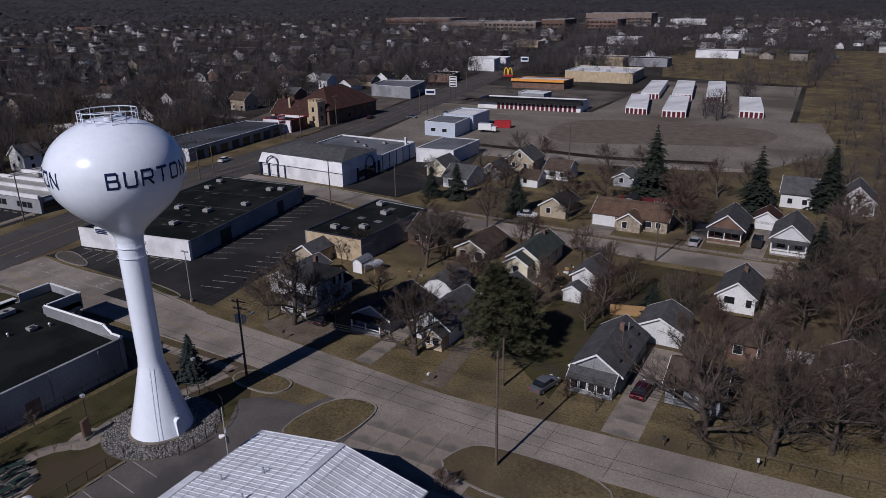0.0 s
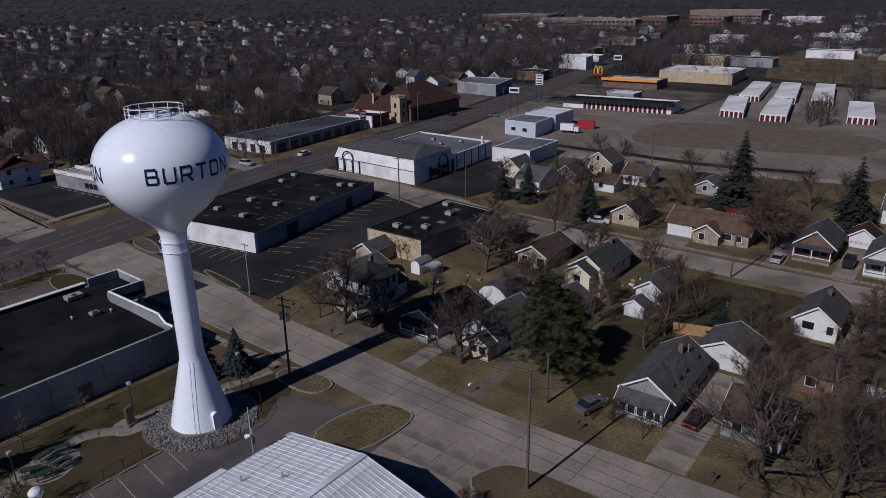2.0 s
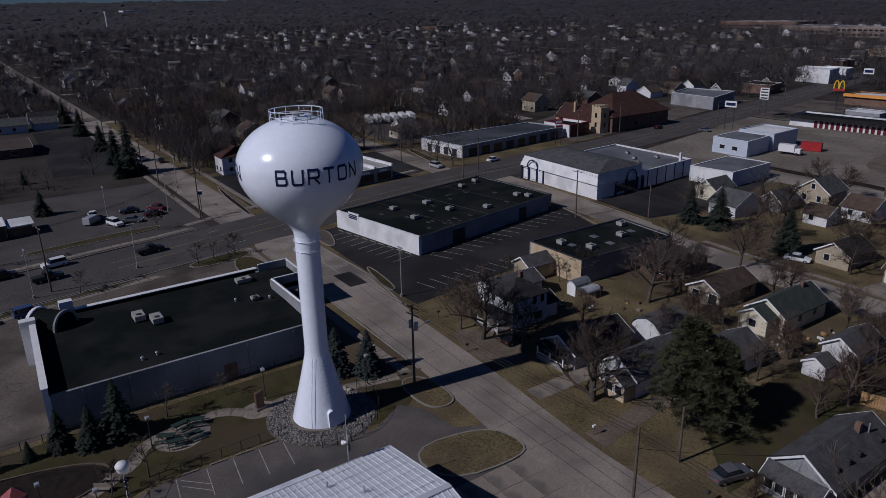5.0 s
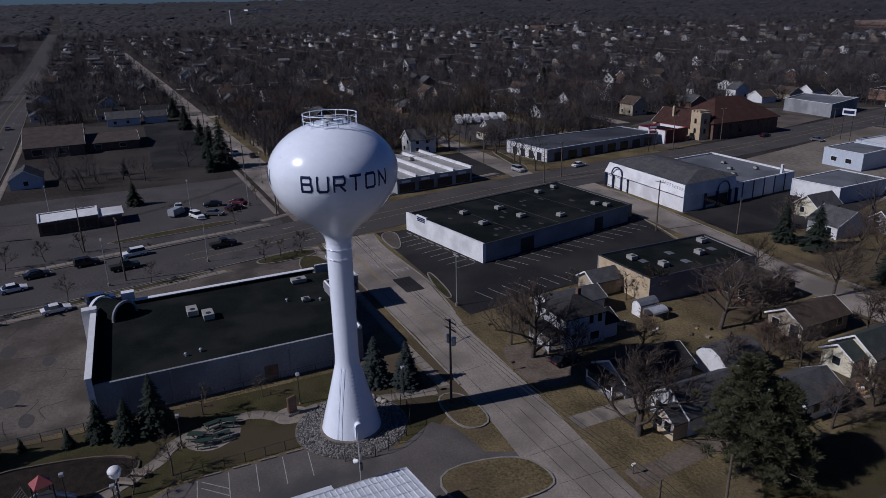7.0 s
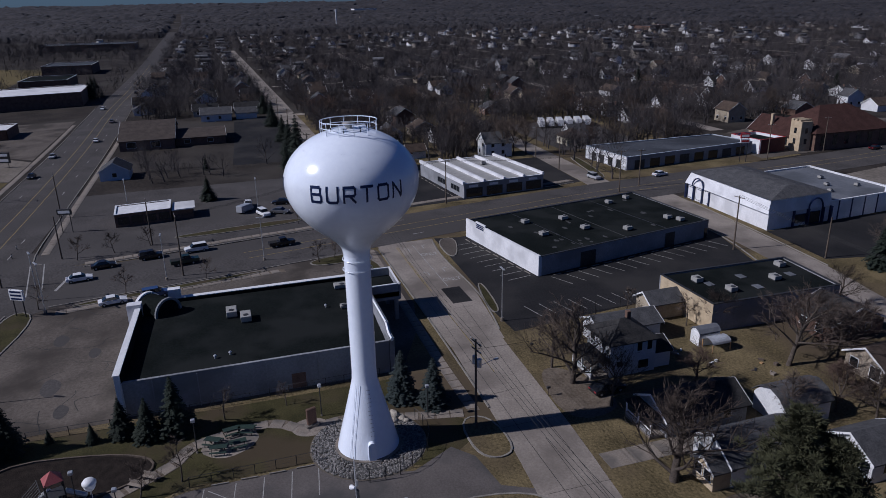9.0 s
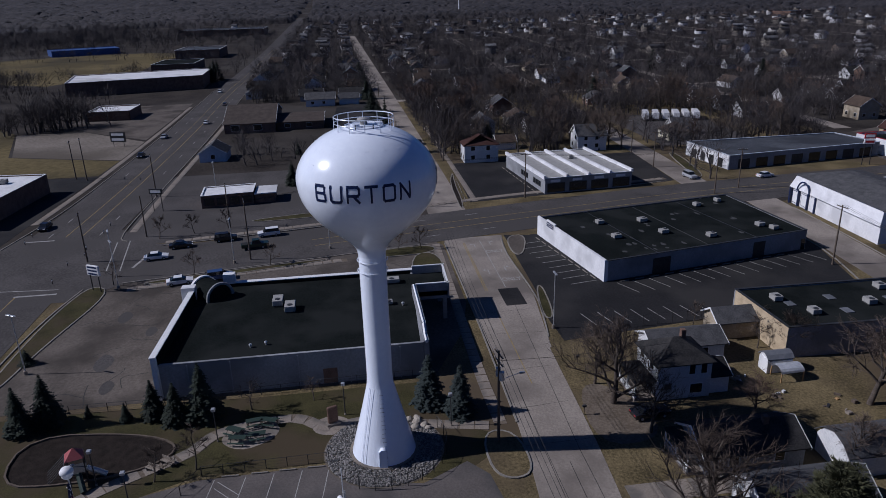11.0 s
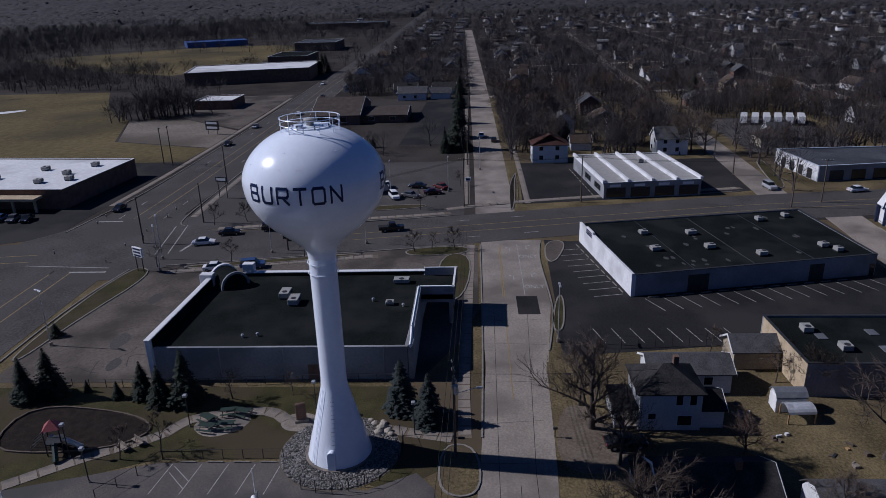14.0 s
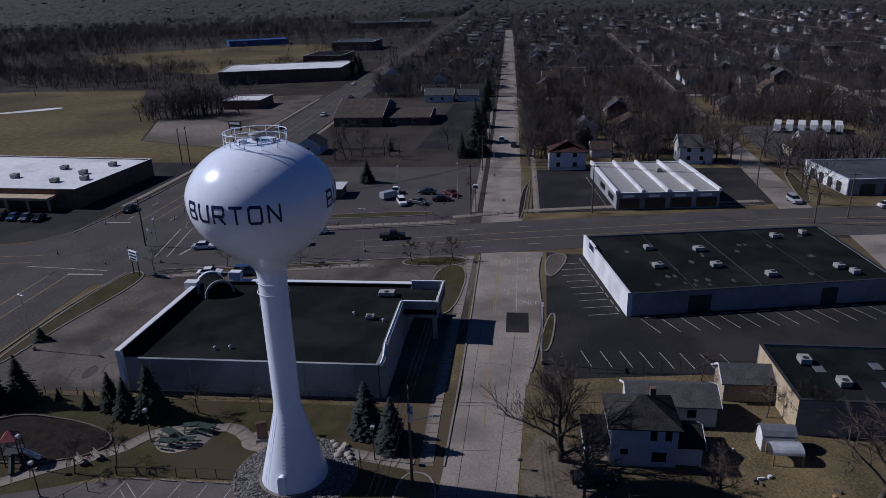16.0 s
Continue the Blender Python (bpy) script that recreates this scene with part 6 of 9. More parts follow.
# the stone church with its red-brown roofs
def church():
    root = thing("church", pose(-174.2, 207.6, 0), "tan brick church with red-brown gabled roofs and a square tower", "church")
    part("tower", boxed(-4.6, 0, -0.1, 0, 4.4, 9.4, 0.04), BRICK_TAN, root, "square tan tower")
    for x in (-4.6, -3.07, -1.54):
        part("battlement", boxed(x, 0, 9.4, x + 0.9, 4.4, 10.0), BRICK_TAN, root)
    for z in (2.2, 5.6):
        part("window", boxed(-2.8, -0.08, z, -1.8, 0.1, z + 1.7), PANE, root)
        part("window", boxed(-0.1, 1.7, z, 0.08, 2.7, z + 1.7), PANE, root)
    gable(root, -25, 1.5, -4.7, 12, 3.8, 8.4, "x", BRICK_TAN, SHINGLE_RED, 0.5)
    for k in range(5):
        bm = boxed(-23.2 + 3.6 * k, 1.38, 0.8, -21.2 + 3.6 * k, 1.55, 2.4)
        tube(bm, (-22.2 + 3.6 * k, 1.39, 2.4), (-22.2 + 3.6 * k, 1.55, 2.4), 1.0, 1.0, 16)
        part("arch_window", bm, PANE, root)
    part("chimney", boxed(-17.5, 3.5, 5, -16.6, 4.4, 9.6, 0.03), BRICK_TAN, root)
    gable(root, -18, 4.6, 1.6, 36, 6.0, 12.8, "y", BRICK_BROWN, SHINGLE_RED, 0.7, hip=True)
    for k in range(6):
        part("window", boxed(1.5, 7 + 4.8 * k, 1.6, 1.68, 8.6 + 4.8 * k, 4.8), PANE, root)
    keep(-203, 204, -168, 247)


church()


# ---- park and foreground buildings ----
def metal_hall():
    """The pale ribbed metal hall below the camera: walls, roof sheets, ridge cap, vents."""
    root = thing("metal_hall", pose(-37.6, 25, 0), "long hall with a pale ribbed metal roof and clear strips", "building")
    x0, x1, y0, y1, ze, zr, xr = -10.4, 9.6, 4.0, 18.9, 4.3, 6.2, 0.2
    part("wall", boxed(x0 + 0.4, y0 + 0.3, -0.1, x1 - 0.4, y1 - 0.3, ze - 0.15), METAL_BLUE, root)
    g = bmesh.new()
    for y in (y0 + 0.3, y1 - 0.5):
        pts = [(x0 + 0.4, ze - 0.2), (x1 - 0.4, ze - 0.2), (xr, zr - 0.12)]
        lo, hi = [g.verts.new((x, y, z)) for x, z in pts], [g.verts.new((x, y + 0.2, z)) for x, z in pts]
        g.faces.new(lo)
        g.faces.new(hi[::-1])
        for i in range(3):
            g.faces.new((lo[i], lo[(i + 1) % 3], hi[(i + 1) % 3], hi[i]))
    bmesh.ops.recalc_face_normals(g, faces=g.faces[:])
    part("gable", g, METAL_BLUE, root)
    n = 27
    w = (y1 - y0) / n
    for sx, mat_at in ((x0, 0), (x1, 1)):
        me = me2 = None
        L = abs(sx - xr)
        for i in range(n):
            bm = bmesh.new()
            for a, b in ((0.0, 1.0),):
                q = [(sx, ze), (xr, zr)]
                y = y0 + w * i
                vs = [bm.verts.new((q[0][0], 0.015, q[0][1])), bm.verts.new((q[1][0], 0.015, q[1][1])), bm.verts.new((q[1][0], w - 0.1, q[1][1])), bm.verts.new((q[0][0], w - 0.1, q[0][1])),
                      bm.verts.new((q[1][0], w - 0.08, q[1][1] + 0.055)), bm.verts.new((q[0][0], w - 0.08, q[0][1] + 0.055)), bm.verts.new((q[1][0], w, q[1][1] + 0.055)), bm.verts.new((q[0][0], w, q[0][1] + 0.055)),
                      bm.verts.new((q[1][0], w + 0.014, q[1][1])), bm.verts.new((q[0][0], w + 0.014, q[0][1]))]
                for f in ((0, 1, 2, 3), (3, 2, 4, 5), (5, 4, 6, 7), (7, 6, 8, 9)):
                    bm.faces.new([vs[k] for k in f])
            if me is None:
                ob = part("roof_sheet", bm, METAL_WHITE, root)
                me = ob.data
            else:
                bm.free()
                ob = new("roof_sheet", me)
                ob.parent = root
            ob.location = (0, y0 + w * i, 0.004 * (i % 2))
    # clear strips across the sheets
    for sx in (x0, x1):
        for k in range(6):
            s0 = 0.1 + 0.15 * k
            xa, za = sx + (xr - sx) * s0, ze + (zr - ze) * s0
            xb, zb = sx + (xr - sx) * (s0 + 0.010), ze + (zr - ze) * (s0 + 0.010)
            bm = bmesh.new()
            vs = [bm.verts.new(v) for v in ((xa, y0 + 1, za + 0.075), (xb, y0 + 1, zb + 0.075), (xb, y1 - 0.6, zb + 0.075), (xa, y1 - 0.6, za + 0.075))]
            lo = [bm.verts.new((v.co.x, v.co.y, v.co.z - 0.03)) for v in vs]
            bm.faces.new(vs)
            for i in range(4):
                bm.faces.new((lo[i], lo[(i + 1) % 4], vs[(i + 1) % 4], vs[i]))
            bmesh.ops.recalc_face_normals(bm, faces=bm.faces[:])
            part("batten", bm, METAL_WHITE, root)
    bm = bmesh.new()
    box(bm, xr - 0.35, y0, zr - 0.02, xr + 0.35, y1, zr + 0.1, 0.03)
    part("ridge_cap", bm, METAL_WHITE, root)
    part("eave_gutter", boxed(x0 - 0.12, y0, ze - 0.12, x0 + 0.02, y1, ze + 0.03), STEEL, root)
    part("eave_gutter", boxed(x1 - 0.02, y0, ze - 0.12, x1 + 0.12, y1, ze + 0.03), STEEL, root)
    for x, y in ((-7.5, 10.5), (-4.2, 12.6), (-3.0, 8.8), (-6, 6)):
        z = ze + (zr - ze) * (x - x0) / (xr - x0)
        part("flue", tube(bmesh.new(), (x, y, z), (x, y, z + 0.7), 0.1, 0.1, 8), STEEL, root)
    lean = bmesh.new()
    vs = [lean.verts.new(v) for v in ((-10.5, 2, 3.5), (-10.5, 12, 3.5), (-13.0, 12, 2.9), (-13.0, 2, 2.9))]
    lo = [lean.verts.new((v.co.x, v.co.y, v.co.z - 0.1)) for v in vs]
    lean.faces.new(vs)
    lean.faces.new(lo[::-1])
    for i in range(4):
        lean.faces.new((lo[i], lo[(i + 1) % 4], vs[(i + 1) % 4], vs[i]))
    bmesh.ops.recalc_face_normals(lean, faces=lean.faces[:])
    part("lean_to_roof", lean, METAL_WHITE, root)
    for y in (2.2, 7, 11.8):
        part("lean_to_post", tube(bmesh.new(), (-12.8, y, 0), (-12.8, y, 2.85), 0.07, 0.07, 6), STEEL, root)
    keep(-52, 0, -26, 46)


metal_hall()
house(-44.4, 18.6, -31, 24.4, 7.8, 9.3, "x", METAL_BLUE, METAL_WHITE, "tall gabled hall with a white ribbed metal roof", name="tall_hall", kind_="building", eave=0.25)
vent_pipe(-42.5, 20.4, 8.6, 0.9, 0.35)
mast = thing("flood_lamp_mast", pose(-48.3, 39.3, 0), "slim steel mast with a floodlight and meter boxes", "lamp post")
part("mast", tube(bmesh.new(), (0, 0, 0), (0, 0, 9.6), 0.06, 0.04, 8), STEEL, mast)
part("flood_lamp", tube(bmesh.new(), (0.1, -0.1, 6.5), (-0.35, -0.35, 6.3), 0.1, 0.24, 12), TRIM, mast, "round white floodlight")
part("meter_box", boxed(-0.2, 0.02, 5.4, 0.2, 0.25, 6.1, 0.02), DARK_STEEL, mast)
part("meter_box", boxed(-0.15, 0.02, 6.6, 0.15, 0.2, 7.2, 0.02), CASING, mast)
house(-73.0, 92.9, -71.0, 96.3, 1.7, 2.6, "y", SIDING, ROOF_GREY, "white barn-roofed garden shed with double doors", doors=[(1.3, 1.3, 1.8, TRIM)], name="shed", kind_="shed", eave=0.12, gambrel=True)


def rocks():
    """River rock bed round the tower foot, inside its fence."""
    rng = np.random.default_rng(4)
    ico = bmesh.new()
    bmesh.ops.create_icosphere(ico, subdivisions=1, radius=1)
    bv = np.array([v.co for v in ico.verts])
    bt = np.array([[v.index for v in f.verts] for f in ico.faces])
    ico.free()
    V, T, o = [], [], 0
    for i in range(4600):
        a, r = rng.uniform(0, 6.2832), math.sqrt(rng.uniform(3.7 ** 2, 6.4 ** 2))
        s = rng.uniform(0.08, 0.16)
        v = bv * rng.uniform(0.7, 1.25, bv.shape) * s * np.array([1, 1, 0.6])
        v += np.array([TOWER[0] + r * math.cos(a), TOWER[1] + r * math.sin(a), 0.06 + rng.uniform(0, 0.06)])
        V.append(v)
        T.append(bt + o)
        o += len(bv)
    ob = new("river_rocks", array_mesh("river_rocks", np.concatenate(V), np.concatenate(T), ROCK))
    tagged(ob, "bed of grey river rocks round the tower foot", "rocks", kind="stuff")
    patch("rock_bed", ellipse(*TOWER, 6.6, 6.6, 48), GRAVEL, 0.035, "grey stone bed", "ground")


rocks()


def boulder(x, y, s):
    bm = bmesh.new()
    bmesh.ops.create_icosphere(bm, subdivisions=2, radius=s)
    for v in bm.verts:
        v.co *= 0.8 + 0.35 * noise.noise(v.co * 1.7 + Vector((x, y, 0)))
        v.co.z *= 0.7
    ob = link("boulder", bm, BOULDER)
    ob.location = (x, y, s * 0.35)
    ob.rotation_euler = (0, 0, x * 7)
    tagged(ob, "rough tan boulder beside the tower path", "boulder", "boulders")


for x, y, s in ((-68.6, 46.6, 0.6), (-67.9, 47.5, 0.8), (-67.2, 48.2, 0.55), (-68.9, 47.6, 0.5), (-67.0, 47.2, 0.6), (-66.6, 48.6, 0.45), (-69.4, 46.0, 0.45)):
    boulder(x, y, s)


def fence_run(name, pts, label, h=1.2, step=2.4, wires=4):
    root = tagged(new(name), label, "fence")
    root.matrix_world = pose(*pts[0], 0)
    o = Vector((*pts[0], 0))
    for a, b in zip(pts, pts[1:]):
        a, b = Vector((*a, 0)) - o, Vector((*b, 0)) - o
        n = max(1, round((b - a).length / step))
        for i in range(n + 1):
            p = a.lerp(b, i / n)
            part("post", tube(bmesh.new(), p, p + Vector((0, 0, h)), 0.045, 0.045, 6), DARK_STEEL, root)
        for k in range(wires):
            z = Vector((0, 0, 0.15 + (h - 0.17) * k / max(1, wires - 1)))
            part("rail" if k == wires - 1 else "wire", tube(bmesh.new(), a + z, b + z, 0.03 if k == wires - 1 else 0.008, 0.03 if k == wires - 1 else 0.008, 4), DARK_STEEL, root)
    return root


fence_run("chain_fence", [(-77.2, 6), (-77.0, 15), (-77.2, 24), (-78.0, 36), (-78.2, 48)], "low dark chain fence between park and store")
fence_run("chain_fence", [(-62.3, 24.2), (-62.5, 37.4)], "low dark chain fence along the parking bays")
fence_run("tower_fence", [(TOWER[0] + 6.9 * math.cos(radians(a)), TOWER[1] + 6.9 * math.sin(radians(a))) for a in range(-25, 120, 14)], "dark steel fence round the tower foot", 1.6, 1.7, 3)
fence_run("chain_fence", [(-55.8, 20), (-59.5, 22.6), (-62.2, 24.2)], "low dark chain fence by the park path")
fence_run("yard_fence", [(-9.6, 67.6), (-2, 68.6), (12, 70)], "rusty wire yard fence", 1.2, 2.2, 3)
fence_run("lot_fence", [(-86.6, 76), (-87.6, 97)], "dark fence along the parking lot edge", 1.8, 2.4, 5)

# playground and picnic place
patch("pavement_picnic", rounded([(-68.9, 24.4), (-65.8, 27.4), (-67.4, 31), (-70.2, 32), (-72.4, 29)]), CONCRETE, 0.03, "round concrete picnic place")
patch("pavement_monument", ellipse(-69.2, 37.6, 1.9, 2.2, 20), CONCRETE, 0.032, "round concrete base of the monument")
patch("playground_mulch", rounded([(-73, 3), (-71.4, 15.5), (-68.2, 21.2), (-64.4, 18.6), (-63, 10), (-64, 3)]), MULCH, 0.02, "dark mulch playground bed", "ground")
kerb("kerb_play", rounded([(-73, 3), (-71.4, 15.5), (-68.2, 21.2), (-64.4, 18.6), (-63, 10), (-64, 3)]), "weathered timber edging round the playground", 0.2, True, 0.2, POLE_WOOD)
TABLE_GREEN = surf("green_table_paint", (0.018, 0.032, 0.026), (0.03, 0.05, 0.04), 1.0, 0.6)


def picnic_table(x, y, rot):
    root = thing("picnic_table", pose(x, y, 0.03, 0, 0, rot), "dark green picnic table with two benches", "table", "picnic tables")
    part("tabletop", boxed(-0.95, -0.4, 0.7, 0.95, 0.4, 0.77, 0.01), TABLE_GREEN, root)
    for s in (-0.75, 0.75):
        part("bench", boxed(-0.95, s - 0.14, 0.42, 0.95, s + 0.14, 0.47, 0.01), TABLE_GREEN, root)
    for sx in (-0.7, 0.7):
        for sy in (-1, 1):
            part("leg", tube(bmesh.new(), (sx, 0.7 * sy, 0), (sx, 0.2 * sy, 0.72), 0.04, 0.04, 6), DARK_STEEL, root)


for x, y, r in ((-69.3, 26.6, 60), (-70.8, 28.7, 100), (-70.6, 30.4, 70), (-68.0, 29.3, 95), (-67.6, 27.2, 80)):
    picnic_table(x, y, r)


def bench(x, y, rot):
    root = thing("bench", pose(x, y, 0.02, 0, 0, rot), "grey park bench beside the path", "bench", "benches")
    part("seat", boxed(-0.9, -0.22, 0.42, 0.9, 0.22, 0.48, 0.01), CONCRETE, root)
    part("backrest", boxed(-0.9, 0.2, 0.48, 0.9, 0.26, 0.9, 0.01), CONCRETE, root)
    for s in (-0.7, 0.7):
        part("leg", boxed(s - 0.05, -0.2, 0, s + 0.05, 0.24, 0.42), DARK_STEEL, root)


bench(-64.9, 20.2, 55)
bench(-63.9, 18.9, 55)

mon = thing("monument", pose(-69.4, 37.8, 0.03, 0, 0, 20), "dark upright stone monument on a concrete base", "monument")
part("stone", boxed(-0.2, -0.6, 0.3, 0.2, 0.6, 2.4, 0.08), BRICK_BROWN, mon)
part("plinth", boxed(-0.4, -0.8, 0, 0.4, 0.8, 0.3, 0.03), CONCRETE, mon)

play = thing("play_structure", pose(-63.7, 11.6, 0.02, 0, 0, 20), "climbing frame with a red tent roof and slides", "playground")
for sx in (-0.8, 0.8):
    for sy in (-0.8, 0.8):
        part("post", tube(bmesh.new(), (sx, sy, 0), (sx, sy, 3.2), 0.07, 0.07, 6), DARK_STEEL, play)
bm = bmesh.new()
apex = bm.verts.new((0, 0, 4.1))
base = [bm.verts.new(v) for v in ((-0.9, -0.9, 3.1), (0.9, -0.9, 3.1), (0.9, 0.9, 3.1), (-0.9, 0.9, 3.1))]
for i in range(4):
    bm.faces.new((base[i], base[(i + 1) % 4], apex))
bm.faces.new(base[::-1])
part("tent_roof", bm, FADED_RED, play, "faded red tent roof")
part("deck", boxed(-0.9, -0.9, 1.4, 0.9, 0.9, 1.5), DARK_STEEL, play)
for k, (dx, dy) in enumerate(((2.6, 0.3), (0.4, 2.6), (-2.2, -1.2))):
    bm = tube(bmesh.new(), (dx * 0.35, dy * 0.35, 1.45), (dx, dy, 0.2), 0.3, 0.3, 8)
    part("slide", bm, STEEL if k else TABLE_GREEN, play)
for k in range(6):
    part("climber_bar", tube(bmesh.new(), (-3.2 + 0.5 * k, -3.0, 0), (-3.0 + 0.5 * k, -1.2, 1.7), 0.04, 0.04, 5), DARK_STEEL, play)
part("climber_bar", tube(bmesh.new(), (-3.2, -1.2, 1.7), (-0.4, -1.2, 1.7), 0.05, 0.05, 5), DARK_STEEL, play)


def lamp_post(x, y, h=4.0, label="slim dark park lamp post"):
    root = thing("lamp_post", pose(x, y, 0), label, "lamp post", "park lamps")
    part("pole", tube(bmesh.new(), (0, 0, 0), (0, 0, h), 0.07, 0.05, 8), DARK_STEEL, root)
    part("lantern", boxed(-0.22, -0.22, h, 0.22, 0.22, h + 0.35, 0.04), STEEL, root)
    part("base", tube(bmesh.new(), (0, 0, 0), (0, 0, 0.25), 0.14, 0.1, 8), CONCRETE, root)


for x, y in ((-68.3, 24.9), (-71.2, 39.2), (-66.7, 51.3), (-62.6, 13.6), (-58.4, 18.0)):
    lamp_post(x, y)
flag = thing("flagpole", pose(-45.3, 19.35, 8.05), "white flagpole with a large white ball and a limp flag", "flagpole")
part("pole", tube(bmesh.new(), (0, 0, -8.05), (0, 0, 5.6), 0.07, 0.06, 8), STEEL, flag)
part("ball", lathe([(0.02, 6.45), (0.35, 6.4), (0.5, 6.2), (0.5, 6.05), (0.36, 6.0), (0.42, 5.8), (0.3, 5.6), (0.05, 5.5)], 20), TRIM, flag, "large white ball finial", True)
bm = bmesh.new()
rows = [[bm.verts.new((0.08 + 0.42 * u, 0.09 * math.sin(9 * u + v * 3), 5.3 - 2.2 * v - 0.25 * u)) for u in (0, 0.2, 0.4, 0.6, 0.8, 1.0)] for v in (0, 0.25, 0.5, 0.75, 1)]
for a, b in zip(rows, rows[1:]):
    for i in range(5):
        bm.faces.new((a[i], a[i + 1], b[i + 1], b[i]))
bmesh.ops.solidify(bm, geom=bm.faces[:], thickness=0.012)
part("flag", bm, NAVY, flag, "limp dark blue flag with pale dots and stripes")
for k in range(4):
    part("stripe", tube(bmesh.new(), (0.1 + 0.11 * k, 0.05 * (-1) ** k, 4.1), (0.08 + 0.1 * k, 0.06 * (-1) ** k, 2.9), 0.035, 0.035, 6), TRIM if k % 2 else FADED_RED, flag)
for i in range(4):
    for j in range(3):
        u, v = 0.2 + 0.3 * j, 0.12 + 0.2 * i
        part("dot", boxed(0.06 + 0.42 * u, 0.09 * math.sin(9 * u + v * 3) - 0.025, 5.28 - 2.2 * v - 0.25 * u, 0.12 + 0.42 * u, 0.09 * math.sin(9 * u + v * 3) + 0.035, 5.34 - 2.2 * v - 0.25 * u), TRIM, flag)


# ---- poles and wires ----
def utility_pole(x, y, h=11.5, arms=2, rot=0.0, transformer=False, mat=POLE_WOOD, lamp=False):
    root = thing("utility_pole", pose(x, y, 0, 0, 0, rot), "weathered wooden utility pole with crossarms" if arms else "plain weathered wooden pole", "utility pole", "utility poles")
    part("pole", tube(bmesh.new(), (0, 0, -0.1), (0, 0, h), 0.17, 0.11, 10), mat, root)
    for k in range(arms):
        z = h - 0.35 - 0.95 * k
        arm = part("crossarm", boxed(-1.2, -0.06, z - 0.06, 1.2, 0.06, z + 0.06, 0.01), mat, root)
        for s in (-1.1, -0.55, 0.55, 1.1):
            part("insulator", tube(bmesh.new(), (s, 0, z + 0.06), (s, 0, z + 0.24), 0.05, 0.035, 6), STEEL, arm)
    if transformer:
        for s in (-0.5, 0.5):
            part("transformer", tube(bmesh.new(), (s, 0.15, h - 3.3), (s, 0.15, h - 2.3), 0.27, 0.27, 12), STEEL, root, "grey drum transformer")
    if lamp:
        part("lamp_arm", tube(bmesh.new(), (0, 0, h - 3.6), (0, 2.6, h - 3.1), 0.035, 0.03, 6), STEEL, root)
        part("lamp_head", boxed(-0.15, 2.4, h - 3.25, 0.15, 3.0, h - 3.05, 0.03), STEEL, root)


utility_pole(-62.7, 56.0, 11.4, 2, 10, True, lamp=True)
utility_pole(-26.5, 55.3, 13.6, 0)
utility_pole(-32.7, 70.2, 6.8, 0)
utility_pole(-26.7, 127.7 - 4.6, 11.5, 1, 0)
for x, y, h in ((-127.4, 21.8, 12), (-146.0, -1.8, 9), (-179, -7.4, 11), (-149, 15, 10), (-132.5, -9.4, 10), (-201.6, -31.4, 12), (-203.8, -35, 11), (-157, 83, 11), (-155, 56, 11.5), (-150.6, 128, 11), (-179.3, 125.2, 10), (-198, 126.4, 10), (-154, 136, 10), (-93.5, 138, 8), (-103.5, 125.2, 11), (-168, 190, 11), (-171.5, 215, 11), (-196, 56.6, 10), (-216, 56.8, 10), (-240, 56.8, 10), (-275, 56.8, 10), (-320, 56.8, 10), (-155, 250, 10), (-170, 320, 10), (-186, 400, 10), (0.6, 215.6, 9), (-70, 196, 10)):
    utility_pole(x, y, h, 1 if h > 9.5 else 0, 80 if x < -120 and y > 40 else 10)


def street_light(x, y, h=8.5, rot=0):
    root = thing("street_lamp", pose(x, y, 0, 0, 0, rot), "slim grey metal street light with two heads", "street lamp", "parking lot lights")
    part("pole", tube(bmesh.new(), (0, 0, 0), (0, 0, h), 0.09, 0.06, 8), STEEL, root)
    for s in (-1, 1):
        part("lamp_head", boxed(min(0.08 * s, 0.75 * s), -0.15, h - 0.1, max(0.08 * s, 0.75 * s), 0.15, h + 0.06, 0.03), STEEL, root)
    part("footing", tube(bmesh.new(), (0, 0, 0), (0, 0, 0.6), 0.25, 0.25, 10), CONCRETE, root)


for x, y, r in ((-88.6, 69.9, 0), (-117.2, 0.6, 30), (-130.6, 36.8, 80), (-123.4, -1.6, 20), (-126, 19, 0), (-88.5, -3.4, 60), (-165, 38, 0), (-168, 52, 0), (-176, 8, 0), (-190, 60, 0)):
    street_light(x, y, 8.8, r)


def wires(name, a, b, sag=0.7, n=3, spread=0.5):
    a, b = Vector(a), Vector(b)
    d = (b - a).normalized()
    s = Vector((-d.y, d.x, 0)) * spread
    root = tagged(new(name), "thin black overhead cables between poles", "cable", "overhead cables")
    root.matrix_world = pose(*a)
    for k in range(n):
        o = s * (k - (n - 1) / 2)
        pts = [a.lerp(b, i / 12) + o - a - Vector((0, 0, sag * 4 * (i / 12) * (1 - i / 12))) for i in range(13)]
        bm = bmesh.new()
        loops = [[bm.verts.new(p + Vector((s.x / spread * c0, s.y / spread * c0, c1))) for c0, c1 in ((0.02, -0.012), (-0.02, -0.012), (0, 0.02))] for p in pts]
        for la, lb in zip(loops, loops[1:]):
            for c in range(3):
                bm.faces.new((la[c], lb[c], lb[(c + 1) % 3], la[(c + 1) % 3]))
        part("cable", bm, RUBBER, root)


